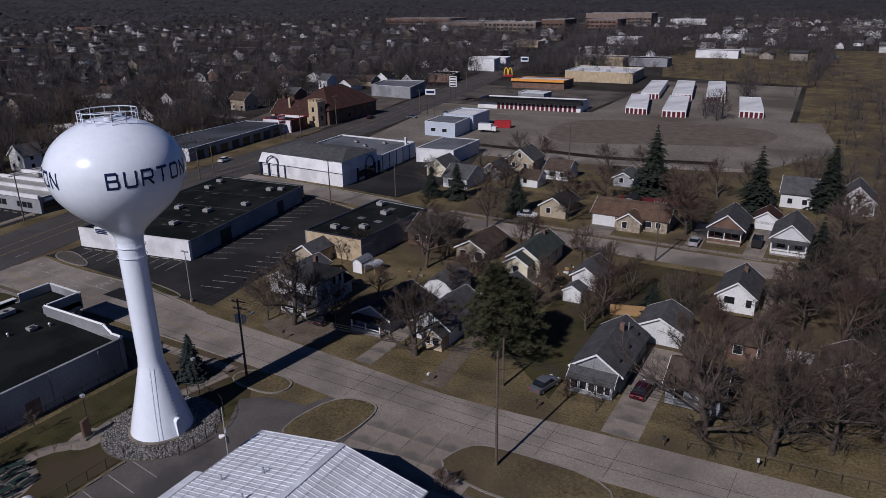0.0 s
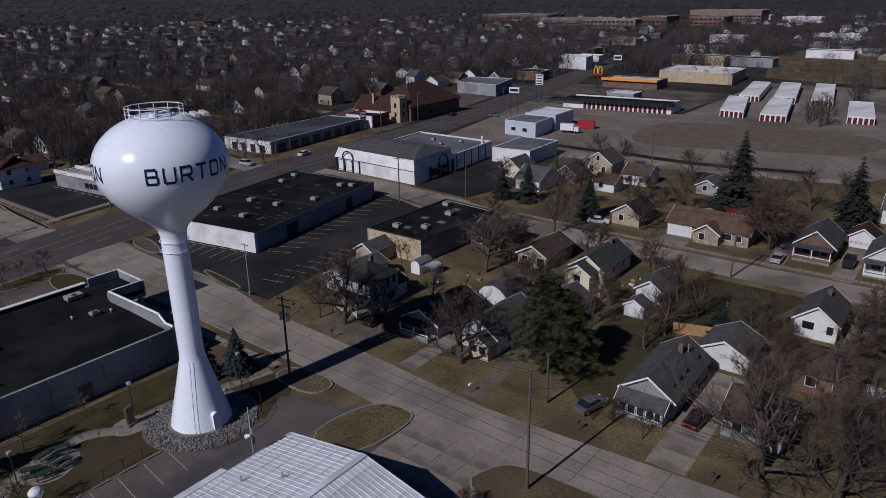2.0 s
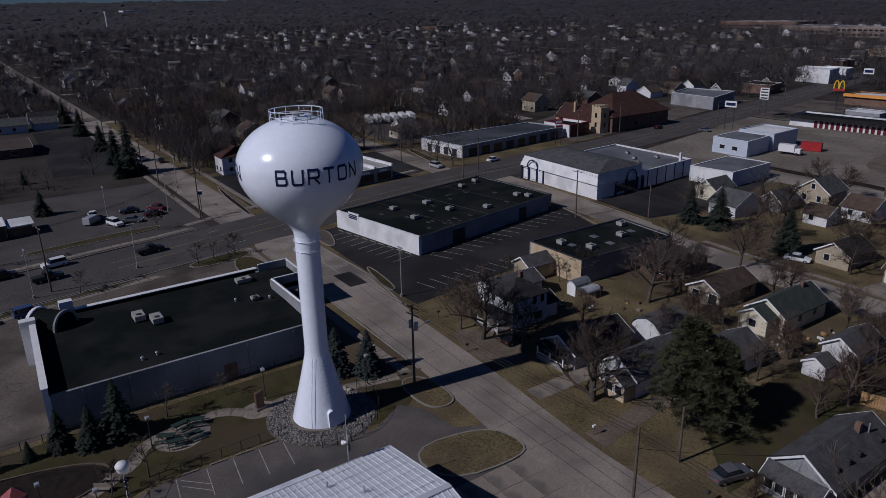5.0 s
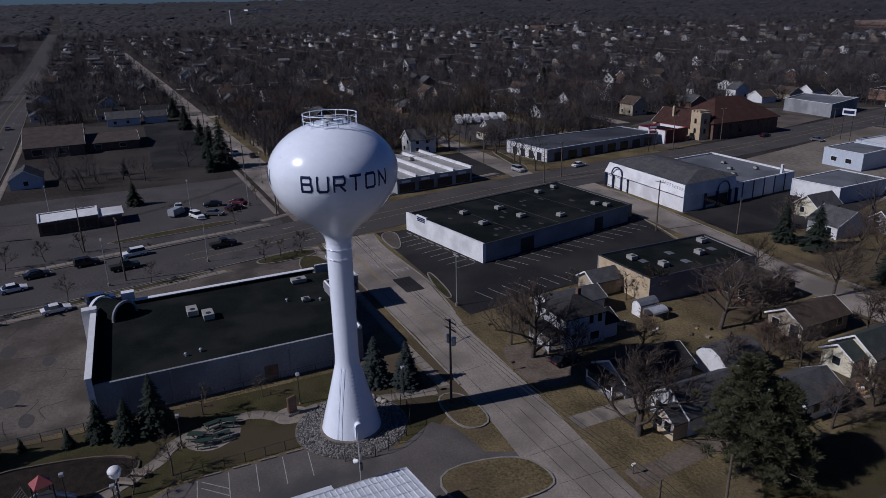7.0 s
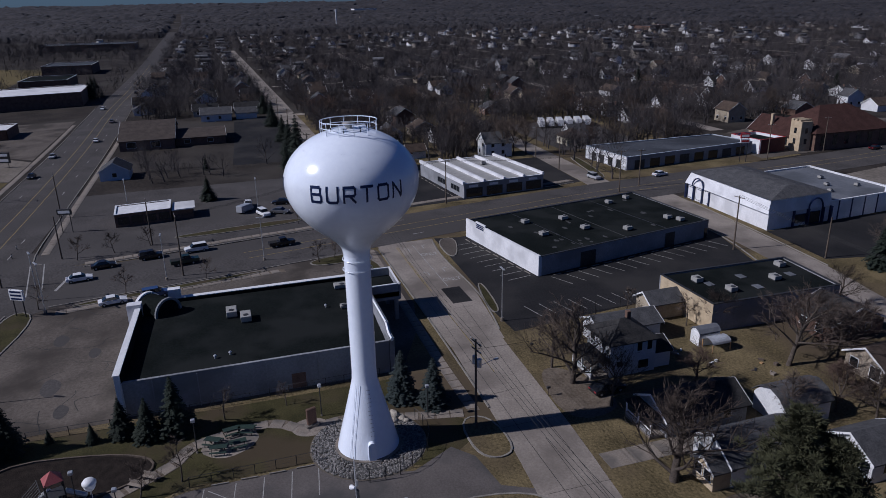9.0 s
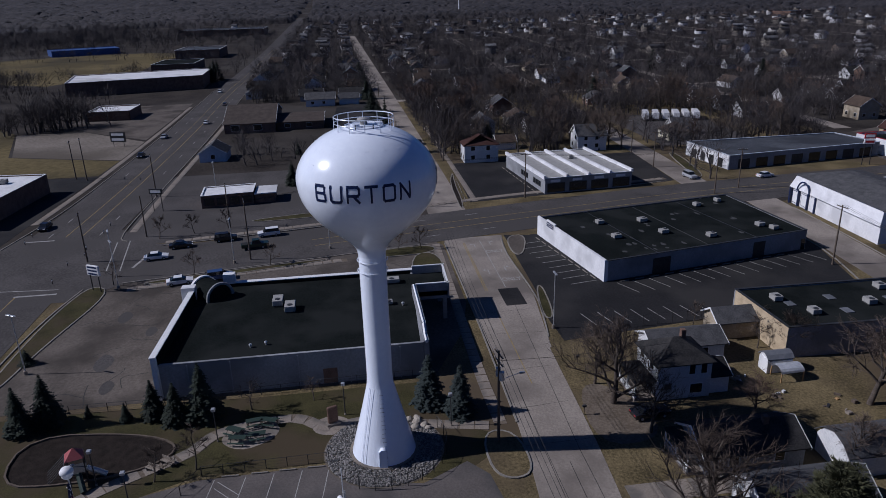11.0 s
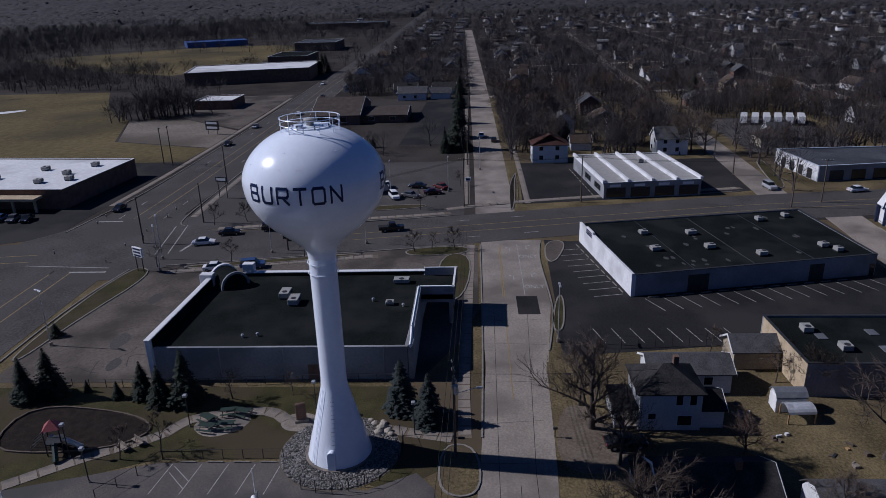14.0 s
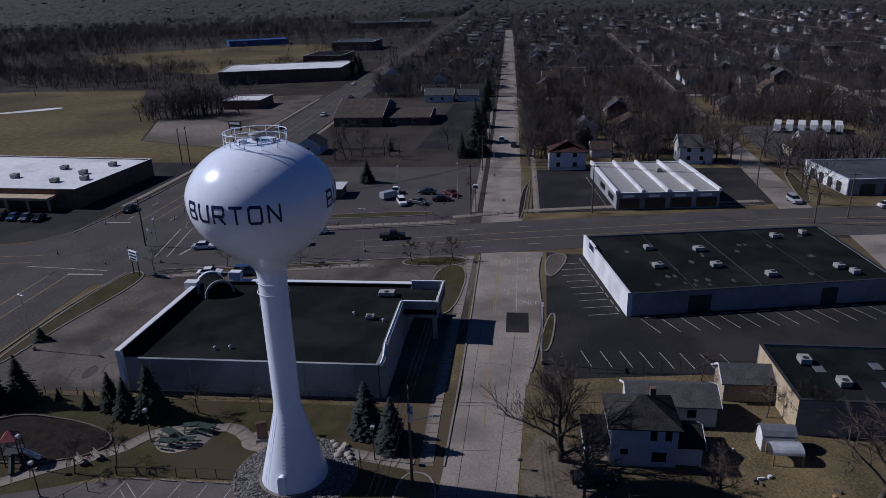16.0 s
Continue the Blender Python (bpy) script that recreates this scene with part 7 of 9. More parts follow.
wires("power_line", (-62.7, 56.0, 11.2), (-26.5, 55.3, 13.2))
wires("power_line", (-62.7, 56.0, 11.2), (-104, 56.6, 11.5))
wires("power_line", (-26.5, 55.3, 13.2), (20, 57, 13))
wires("power_line", (-62.7, 56.0, 10.2), (-70.4, 80, 6.2), 0.3, 1)
wires("power_line", (-26.5, 55.3, 11.5), (-22.5, 76, 4.4), 0.3, 1)
wires("power_line", (-26.7, 123.1, 11), (-103.5, 125.2, 11), 1.5)
wires("power_line", (-26.7, 123.1, 11), (40, 124, 11), 1.5)
wires("power_line", (-127.4, 21.8, 11.6), (-155, 56, 11.2), 0.8)
wires("power_line", (-155, 56, 11.2), (-157, 83, 10.8), 0.6)
wires("power_line", (-157, 83, 10.8), (-150.6, 128, 10.8), 0.8)
for a, b in ((-155, -196), (-196, -216), (-216, -240), (-240, -275), (-275, -320)):
    wires("power_line", (a, 56.6, 9.8), (b, 56.8, 9.8), 0.6)


# ---- signs ----
def sign(x, y, w, h, z, rot, mat, bars, label, posts=2, bar_mat=NAVY):
    root = thing("road_sign", pose(x, y, 0, 0, 0, rot), label, "sign")
    for s in ((-w * 0.35, w * 0.35) if posts == 2 else (0,)):
        part("post", tube(bmesh.new(), (s, 0, 0), (s, 0, z + h), 0.09, 0.09, 8), DARK_STEEL, root)
    board = part("board", boxed(-w / 2, -0.2, z, w / 2, 0.2, z + h, 0.03), mat, root)
    for k in range(bars):
        zz = z + h * (k + 0.5) / bars
        part("bar", boxed(-w * 0.4, -0.225, zz - h * 0.12 / bars * 2, w * 0.4, 0.225, zz + h * 0.12 / bars * 2), bar_mat, board)


sign(-117, -2.9, 2.6, 1.8, 3.0, 60, TRIM, 3, "white road sign on one pole with dark bars")
sign(-165.5, -3.8, 3.2, 1.3, 4.2, 75, DARK_STEEL, 1, "dark station sign with pale bars", 2, TRIM)
sign(-168.2, 181, 2.8, 1.5, 7.2, 75, RED, 1, "red and white roadside sign on tall poles", 2, TRIM)
sign(-168.2, 181.05, 2.8, 1.2, 5.8, 75, TRIM, 1, "white roadside sign board on tall poles", 2, RED)
sign(-148.7, 248.2, 4.2, 2.2, 8.5, 15, TRIM, 1, "white pole sign beside the main road")
sign(-159, 286, 3.4, 4.6, 7.0, 15, TRIM, 4, "tall white menu sign with green bars", 2, SHINGLE_GREEN)
sign(-171.9, 397.4, 4.6, 2.8, 8.5, 15, TRIM, 1, "white pole sign beside the main road")
sign(-250.7, -36.4, 5.5, 3.4, 1.6, 75, DARK_STEEL, 2, "dark billboard at the field edge", 2, TRIM)
sign(-157, 57.0, 1.2, 1.0, 5.5, 80, TRIM, 1, "small pole sign at the street corner", 1)
arch = thing("restaurant_sign", pose(-150.5, 327.5, 0, 0, 0, 15), "tall sign with two yellow arches over a red bar", "sign")
part("post", tube(bmesh.new(), (0, 0, 0), (0, 0, 8), 0.2, 0.2, 8), DARK_STEEL, arch)
part("bar", boxed(-2.3, -0.25, 7.7, 2.3, 0.25, 8.7, 0.05), RED, arch)
for s in (-1.05, 1.05):
    bm = bmesh.new()
    for i in range(12):
        a, b = math.pi * i / 12, math.pi * (i + 1) / 12
        tube(bm, (s + 0.95 * math.cos(a), 0, 8.7 + 3.3 * math.sin(a)), (s + 0.95 * math.cos(b), 0, 8.7 + 3.3 * math.sin(b)), 0.26, 0.26, 6)
    part("arch", bm, YELLOW, arch)


# ---- cars ----
def car(x, y, rot, mat, label, style="sedan", L=4.5):
    root = thing("pickup_truck" if style == "pickup" else "car", pose(x, y, 0.03, 0, 0, rot), label, "pickup" if style == "pickup" else "car")
    W_ = 0.88
    if style == "van":
        body = [(-2.3, 0.35), (2.25, 0.35), (2.3, 0.9), (1.9, 1.1), (1.45, 1.85), (-2.25, 1.95), (-2.3, 0.9)]
        cab = [(1.42, 1.8), (1.85, 1.12), (-1.9, 1.15), (-2.0, 1.8)]
    elif style == "suv":
        body = [(-2.25, 0.35), (2.25, 0.35), (2.28, 0.95), (1.2, 1.08), (-2.2, 1.1), (-2.28, 0.8)]
        cab = [(1.15, 1.05), (0.55, 1.72), (-1.95, 1.74), (-2.2, 1.05)]
    elif style == "pickup":
        body = [(-2.7, 0.45), (2.6, 0.45), (2.65, 1.05), (1.4, 1.15), (-2.7, 1.15)]
        cab = [(1.3, 1.1), (0.8, 1.8), (-0.5, 1.82), (-0.7, 1.1)]
    else:
        body = [(-2.2, 0.3), (2.2, 0.3), (2.25, 0.72), (1.3, 0.92), (-1.6, 0.95), (-2.25, 0.85)]
        cab = [(1.15, 0.9), (0.45, 1.42), (-0.9, 1.44), (-1.65, 0.92)]

    def extrude(prof, w, taper=1.0):
        bm = bmesh.new()
        mid = sum(p[1] for p in prof) / len(prof)
        lo = [bm.verts.new((px, -w * (taper if pz > mid else 1), pz)) for px, pz in prof]
        hi = [bm.verts.new((px, w * (taper if pz > mid else 1), pz)) for px, pz in prof]
        bm.faces.new(lo)
        bm.faces.new(hi[::-1])
        for i in range(len(prof)):
            j = (i + 1) % len(prof)
            bm.faces.new((lo[i], hi[i], hi[j], lo[j]))
        bmesh.ops.recalc_face_normals(bm, faces=bm.faces[:])
        bmesh.ops.bevel(bm, geom=bm.edges[:], offset=0.05, segments=1, affect="EDGES")
        return bm
    part("body", extrude(body, W_), mat, root)
    part("cabin_glass", extrude(cab, W_ - 0.06, 0.85), PANE, root)
    top = sorted(cab, key=lambda p: -p[1])[:2]
    xa, xb = sorted(p[0] for p in top)
    zt = max(p[1] for p in cab)
    part("roof_panel", boxed(xa - 0.03, -W_ * 0.8, zt - 0.05, xb + 0.03, W_ * 0.8, zt + 0.03, 0.02), mat, root)
    for wx in (-1.4, 1.4):
        for s in (-1, 1):
            ty = part("wheel", tube(bmesh.new(), (wx, s * (W_ - 0.18), 0.31), (wx, s * (W_ + 0.02), 0.31), 0.32, 0.32, 14), RUBBER, root)
            part("rim", tube(bmesh.new(), (wx, s * (W_ + 0.0), 0.31), (wx, s * (W_ + 0.03), 0.31), 0.19, 0.17, 10), STEEL, ty)
    for s in (-0.6, 0.6):
        part("headlight", boxed(2.12, s - 0.18, 0.62, 2.27, s + 0.18, 0.76), TRIM, root)
        part("tail_light", boxed(-2.29, s - 0.18, 0.66, -2.16, s + 0.18, 0.8), RED, root)
    if style == "pickup":
        part("bed", boxed(-2.6, -0.75, 1.13, -0.8, 0.75, 1.17), RUBBER, root)


def paint(name, c):
    return surf(name, c, tuple(min(1, v * 1.1) for v in c), 1.0, 0.25, spec=0.6)


SILVER, CWHITE, CBLACK, CBLUE, CDRED, CGREY, CGREEN = (paint("car_" + n, c) for n, c in (("silver", (0.33, 0.34, 0.36)), ("white", (0.7, 0.7, 0.7)), ("black", (0.015, 0.015, 0.017)), ("blue", (0.04, 0.07, 0.16)), ("dark_red", (0.035, 0.004, 0.007)), ("grey", (0.1, 0.1, 0.11)), ("green", (0.015, 0.03, 0.022))))
car(-27.9, 72.2, 75, CGREY, "dark grey sedan parked on a lawn", "sedan")
car(-16.8, 76.6, 85, CDRED, "dark red car parked in a driveway", "sedan")
car(-64.6, 74.4, 95, CBLACK, "black car parked beside the two-storey house", "sedan")
car(-22.2, 135.8, 90, SILVER, "silver car in a driveway", "sedan")
car(-11.4, 140.4, 90, CBLACK, "black minivan in a driveway", "van")
car(-58.4, 137.6, 20, CWHITE, "white car by the back street", "sedan")
car(-117.6, 10.8, 100, CWHITE, "white sedan parked in the store lot", "sedan")
car(-118.4, 17.5, 100, CBLUE, "blue hatchback parked at the store", "suv")
M = 100.0
car(-131.4, 3.6, M, CWHITE, "white sedan on the main road", "sedan")
car(-137.4, 7.0, M, CBLACK, "black sedan on the main road", "sedan")
car(-139.9, 15.4, M, CBLACK, "black suv on the main road", "suv")
car(-134.0, 22.0, M, CGREEN, "dark green pickup on the main road", "pickup")
car(-141.2, 24.0, M + 180, CWHITE, "white suv on the main road", "suv")
car(-138.4, 41.0, M, CBLACK, "black pickup on the main road", "pickup")
car(-156.3, -25.8, 0, CBLACK, "black car on the avenue", "sedan")
car(-166.0, 129.3, 5, SILVER, "tan car at the cross street", "suv")
car(-162.2, 148.0, M, CWHITE, "white car on the main road", "sedan")
car(-167.5, 232, 97, CDRED, "dark red car on the main road", "sedan")
car(-153, 240, 10, CGREY, "grey car beside the main road", "sedan")
for x, r, mt, lb in ((-230, 0, CBLACK, "black car on the avenue"), (-262, 0, SILVER, "silver car on the avenue"), (-290, 180, CWHITE, "white car on the avenue"), (-340, 180, CGREY, "grey car on the avenue"), (-390, 0, CWHITE, "white car on the avenue"), (-460, 180, CBLACK, "black car on the avenue")):
    car(x, -24 if r == 0 else -14, r, mt, lb, "sedan")
for k, (x, y) in enumerate(((-163, 39), (-163.6, 43), (-166, 48.2), (-168, 35), (-172, 36), (-171, 50), (-172, 44))):
    car(x, y, 20 + 40 * k, (CWHITE, CGREY, CDRED, SILVER, CWHITE, MAROON, CBLACK)[k], "car parked in the filling station lot", ("suv", "sedan", "sedan", "van", "pickup", "sedan", "sedan")[k])
car(-236, 61, 0, CWHITE, "white car on the residential street", "sedan")
car(-228, 65, 180, CBLACK, "black car on the residential street", "sedan")
for k in range(6):
    car(-149 - 0.3 * k, -44 - 3.4 * k, 8, (CBLACK, CGREY, CBLUE, CBLACK, SILVER, CDRED)[k], "car parked before the supermarket", "sedan")


def box_truck(x, y, rot, body_mat, label, back=-3.4):
    root = thing("box_truck", pose(x, y, 0.03, 0, 0, rot), label, "truck", "box trucks")
    part("cargo_box", boxed(back, -1.1, 0.8, 1.4, 1.1, 3.1, 0.04), body_mat, root)
    part("cab", boxed(1.5, -1.0, 0.5, 3.2, 1.0, 2.1, 0.15), CWHITE, root)
    part("windscreen", boxed(2.6, -0.85, 1.3, 3.24, 0.85, 1.95, 0.05), PANE, root)
    for wx in (back + 1.2, 2.2):
        for s in (-0.95, 0.95):
            part("wheel", tube(bmesh.new(), (wx, s - 0.12, 0.42), (wx, s + 0.12, 0.42), 0.42, 0.42, 12), RUBBER, root)


box_truck(-111.3, 225.4, 10, CWHITE, "white box truck beside the metal workshop")
for k in range(6):
    box_truck(-254 + 0.6 * k, 154.5 + 3.7 * k, 160, CWHITE, "long white box truck parked in a row", -7.5)
cont = thing("container", pose(-110.3, 235.6, 0, 0, 0, 20), "bright red shipping container", "container")
part("shell", boxed(-3, -1.25, 0.1, 3, 1.25, 2.7, 0.04), RED, cont)
part("door", boxed(2.98, -1.1, 0.2, 3.05, 1.1, 2.6), MAROON, cont)
port = thing("carport", pose(-69.7, 94.8, 0, 0, 0, 92), "small open carport with an arched pale metal roof", "carport")
cb = bmesh.new()
rows = [[cb.verts.new((x, 1.1 * math.cos(a), 1.25 + 0.7 * math.sin(a))) for a in [math.pi * k / 8 for k in range(9)]] for x in (-1.6, 1.6)]
for k in range(8):
    cb.faces.new((rows[0][k], rows[0][k + 1], rows[1][k + 1], rows[1][k]))
bmesh.ops.solidify(cb, geom=cb.faces[:], thickness=0.05)
part("arched_roof", cb, METAL_WHITE, port)
for sx in (-1.5, 1.5):
    for sy in (-1.06, 1.06):
        part("post", boxed(sx - 0.06, sy - 0.06, 0, sx + 0.06, sy + 0.06, 1.3), FENCE_WOOD, port)


# ---- painted lines, wheel stops, patches ----
def lines(name, segs, mat, w=0.12, z=0.058, label="painted line"):
    root = None
    for (ax_, ay), (bx, by) in segs:
        bm = ribbon([Vector((ax_, ay, 0)), Vector((bx, by, 0))], -w / 2, w / 2, z - 0.02, z)
        if root is None:
            root = tagged(new(name), label, "marking", kind="structure")
        part("line", bm, mat, root)


ux, uy = ax, Vector((-ax.y, ax.x))
o = Vector(A[0])
lines("lot_lines", [(tuple(o - ux * 0 + uy * s - ux * 1.2), tuple(o + uy * s - ux * 6.0)) for s in [1.2 + 2.7 * k for k in range(9)]], PAINT_W, 0.11, 0.036, "worn white stall lines")
lines("lot_lines_south", [(tuple(o + ux * s - uy * 1.2), tuple(o + ux * (s + 1.2) - uy * 6.0)) for s in [1.5 + 3.0 * k for k in range(14)]], PAINT_W, 0.11, 0.036, "worn white stall lines")
lines("lot_lines_east", [((-88.2 - 0.02 * k, 76.5 + 2.68 * k), (-92.6, 75.4 + 2.68 * k)) for k in range(8)], PAINT_W, 0.11, 0.036, "worn white stall lines")
lines("park_lines", [((-61.4, y), (-56.6, y - 0.6)) for y in (25.6, 28.8, 31.7, 34.6, 37.4)] + [((-61.0, 26.0), (-58.6, 28.4)), ((-60, 25.8), (-57.4, 28.3))], PAINT_W, 0.09, 0.026, "faded pale stall lines")
lines("side_lines", [((-128.5, 63.3), (-104, 63.1)), ((-128.5, 63.0), (-104, 62.8)), ((-100, 62.9), (-74, 62.8))], PAINT_Y, 0.11, 0.046, "faded yellow centre lines")
# wandering cracks and darker repairs in the old store lot
CR = random.Random(31)
cracks = []
for cx, cy in ((-84, 6), (-88, 9.5), (-92, 4), (-97, 8), (-101, 3), (-106, 9), (-110, 4), (-114, 12), (-86, 13), (-82, 2), (-108, 26), (-113, 36), (-110, 44), (-118, 50), (-104, 12.5), (-95, 12.5)):
    p, a_ = Vector((cx, cy)), CR.uniform(0, 6.28)
    for k in range(CR.randrange(4, 9)):
        q = p + Vector((math.cos(a_), math.sin(a_))) * CR.uniform(0.6, 1.6)
        if not (-104.6 < q.x < -77 and q.y > 15):
            cracks.append((tuple(p), tuple(q)))
        p, a_ = q, a_ + CR.gauss(0, 0.55)
lines("lot_cracks", cracks, TAR, 0.1, 0.034, "dark tar-filled cracks in the store lot")
for k, (cx, cy, r) in enumerate(((-83, 8.6, 1.5), (-90, 6.2, 2.1), (-99, 10.4, 1.4), (-105, 5.0, 1.8), (-112, 30, 1.6), (-109.5, 40, 1.3))):
    patch("lot_repair", rounded([(cx - r * 1.5, cy - r * 0.4), (cx + r * 0.5, cy - r * 0.7), (cx + r * 1.6, cy + r * 0.2), (cx - r * 0.3, cy + r * 0.8)]), ASPHALT, 0.031, "dark worn repair in the store lot", "pavement")
lines("side_lines_white", [((-129, 66.5), (-105, 66.4))], PAINT_W, 0.12, 0.046, "white lane line")
lines("side_seams", [((-100, 61.2), (-60, 60.6)), ((-60, 60.6), (-18, 60.4)), ((-18, 60.4), (20, 62.6)), ((-100, 66.4), (-60, 64.4)), ((-60, 64.4), (-18, 63.9)), ((-58, 62.7), (-18, 62.1)), ((-18, 62.1), (25, 64.7))], TAR, 0.055, 0.04, "dark tar seams along the street")
for k in range(14):
    x = -96 + 9 * k + random.uniform(-2, 2)
    yc = 64.6 if x < -85 else 62.4
    lines("cross_seams", [((x, yc - 3.7), (x + random.uniform(-0.8, 0.8), yc + 3.7))], TAR, 0.04, 0.041, "dark tar cross seam")
mline = smooth_line([(*p, 0) for p in MAIN_MID], 4)
mn = strip_sides(mline)
segs_y, segs_w = [], []
for i in range(len(mline) - 1):
    p, q = mline[i], mline[i + 1]
    if 30 < p.y < 420 or -120 < p.y < -30:
        for off in (-1.9, 1.9):
            segs_y.append((tuple((p.xy + mn[i] * off)), tuple((q.xy + mn[i + 1] * off))))
        L_ = (q - p).length
        for k in range(int(L_ / 12)):
            a, b = k * 12 / L_, (k * 12 + 3) / L_
            for off in (-5.4, 5.4):
                segs_w.append((tuple(p.xy.lerp(q.xy, a) + mn[i] * off), tuple(p.xy.lerp(q.xy, b) + mn[i] * off)))
lines("main_lines_yellow", segs_y, PAINT_Y, 0.14, 0.058, "worn yellow lane lines")
lines("main_lines_white", segs_w[:120], PAINT_W, 0.14, 0.058, "worn white lane dashes")
aline = smooth_line([(*p, 0) for p in AVE_MID[2:9]], 12)
an = strip_sides(aline)
segs_d, segs_m, run = [], [], 0.0
for i in range(len(aline) - 1):
    p, q = aline[i], aline[i + 1]
    if -690 < p.x < -149:
        for off in (-1.7, 1.7):
            segs_m.append((tuple(p.xy + an[i] * off), tuple(q.xy + an[i + 1] * off)))
        L_ = (q - p).length
        d0 = (-run) % 11
        while d0 + 3 < L_:
            for off in (-5.2, 5.2):
                segs_d.append((tuple(p.xy.lerp(q.xy, d0 / L_) + an[i] * off), tuple(p.xy.lerp(q.xy, (d0 + 3) / L_) + an[i] * off)))
            d0 += 11
        run += L_
lines("avenue_lines", segs_d, PAINT_W, 0.18, 0.05, "worn white lane dashes")
lines("avenue_lines_yellow", segs_m + [((-80, -16.2), (-118, -16.2)), ((-80, -19.8), (-118, -19.8))], PAINT_Y, 0.16, 0.05, "worn yellow lane lines")
lines("stop_bars", [((-147.5, -26.5), (-147.5, -20.8)), ((-135.5, 1.6), (-127.5, 0.2)), ((-117, -16.5), (-117, -9.6))], PAINT_W, 0.5, 0.058, "white stop bar")
lines("crosswalk", [((-143.5, -7), (-126, -4.2)), ((-144, -4.6), (-126.4, -1.8)), ((-120.5, -27), (-119, -10))], PAINT_W, 0.22, 0.058, "white crosswalk lines")
# dark square in place of the store corner's shadow on the street
lines("side_patch", [((-97.6, 66.6), (-104.4, 66.6))], BLACKTOP, 3.4, 0.044, "dark square laid on the street as a cast shadow")


def road_arrow(x, y, rot, turn):
    root = thing("road_arrow", pose(x, y, 0.047, 0, 0, rot), "worn white lane arrow painted on the street", "marking", "lane arrows")
    part("stem", boxed(-1.3, -0.09, -0.01, 0.6, 0.09, 0.001), PAINT_W, root)
    bm = prism([(0.6, -0.35), (1.4, 0), (0.6, 0.35)], -0.01, 0.001) if not turn else prism([(0.45, 0.15 * turn), (0.45, 0.9 * turn), (0.95, 0.55 * turn)], -0.01, 0.001)
    part("head", bm, PAINT_W, root)


for x in (-126.5, -112.5):
    road_arrow(x, 65.0, 180, 1)
    road_arrow(x - 1.0, 68.2, 180, -1)


def ground_text(text, x, y, size, rot):
    cu = bpy.data.curves.new("lettering", "FONT")
    cu.body, cu.size, cu.align_x, cu.align_y, cu.extrude = text, size, "CENTER", "CENTER", 0.004
    cu.materials.append(PAINT_W)
    tmp = new("lettering", cu)
    me = bpy.data.meshes.new_from_object(tmp.evaluated_get(bpy.context.evaluated_depsgraph_get()))
    bpy.data.objects.remove(tmp)
    ob = new("road_lettering", me)
    ob.matrix_world = pose(x, y, 0.048, 0, 0, rot) @ Matrix.Diagonal((1.0, 1.7, 1, 1))
    tagged(ob, "worn white word ONLY painted on the street", "marking", "lane words")


ground_text("ONLY", -122.4, 68.2, 1.25, 90)
ground_text("ONLY", -108.2, 68.2, 1.25, 90)


def wheel_stop(x, y, rot):
    root = thing("wheel_stop", pose(x, y, 0.03, 0, 0, rot), "pale concrete wheel stop", "wheel stop", "wheel stops")
    part("bar", boxed(-0.9, -0.08, 0, 0.9, 0.08, 0.14, 0.03), KERB, root)


for k in range(9):
    p = o + uy * (2.55 + 2.7 * k) - ux * 1.0
    wheel_stop(p.x, p.y, math.degrees(math.atan2(uy.y, uy.x)))
for k in range(12):
    p = o + ux * (3 + 3.0 * k) - uy * 1.0
    wheel_stop(p.x, p.y, math.degrees(math.atan2(ux.y, ux.x)))
for y in (27.2, 30.2, 33.1, 36):
    wheel_stop(-61.7, y, 88)
for k in range(10):
    wheel_stop(-160.5 - 3 * k, 86.9 - 0.26 * k, 185)
for k in range(9):
    wheel_stop(-157.5 - 2.6 * k, 68.6 + 0.12 * k, 175)
for k in range(22):
    root_x = -131.6 + 1.95 * k
    wheel_stop(root_x, 264 + 0.14 * k, 4)


def board_fence(name, a, b, h, mat, label):
    a, b = Vector(a), Vector(b)
    root = thing(name, pose(a.x, a.y, 0, 0, 0, math.degrees(math.atan2(b.y - a.y, b.x - a.x))), label, "fence")
    L_ = (b - a).length
    n = int(L_ / 0.3)
    me = None
    for i in range(n):
        if me is None:
            ob = part("board", boxed(0.01, -0.02, 0.05, 0.29, 0.02, h, 0.01), mat, root)
            me = ob.data
        else:
            ob = new("board", me)
            ob.parent = root
        ob.location = (0.3 * i, 0, random.uniform(-0.03, 0.03))
    for z in (0.4, h - 0.3):
        part("rail", boxed(0, 0.021, z, L_, 0.08, z + 0.09), mat, root)


board_fence("cedar_fence", (-27.2, 97.0), (-21.5, 98.6), 1.8, FENCE_WOOD, "orange cedar board fence behind the bungalow")
board_fence("red_fence", (-43.2, 156.4), (-29.5, 158.6), 2.2, MAROON, "tall red-brown board fence behind the ranch house")
board_fence("white_fence", (-3.2, 94.2), (1.0, 94.1), 1.7, SIDING, "white board fence behind a house")


def small_post(name, x, y, h, mat, top, label, cat):
    root = thing(name, pose(x, y, 0), label, cat)
    part("post", tube(bmesh.new(), (0, 0, 0), (0, 0, h), 0.05, 0.05, 6), mat, root)
    part("box", boxed(-0.14, -0.25, h, 0.14, 0.25, h + 0.28, 0.05), top, root)


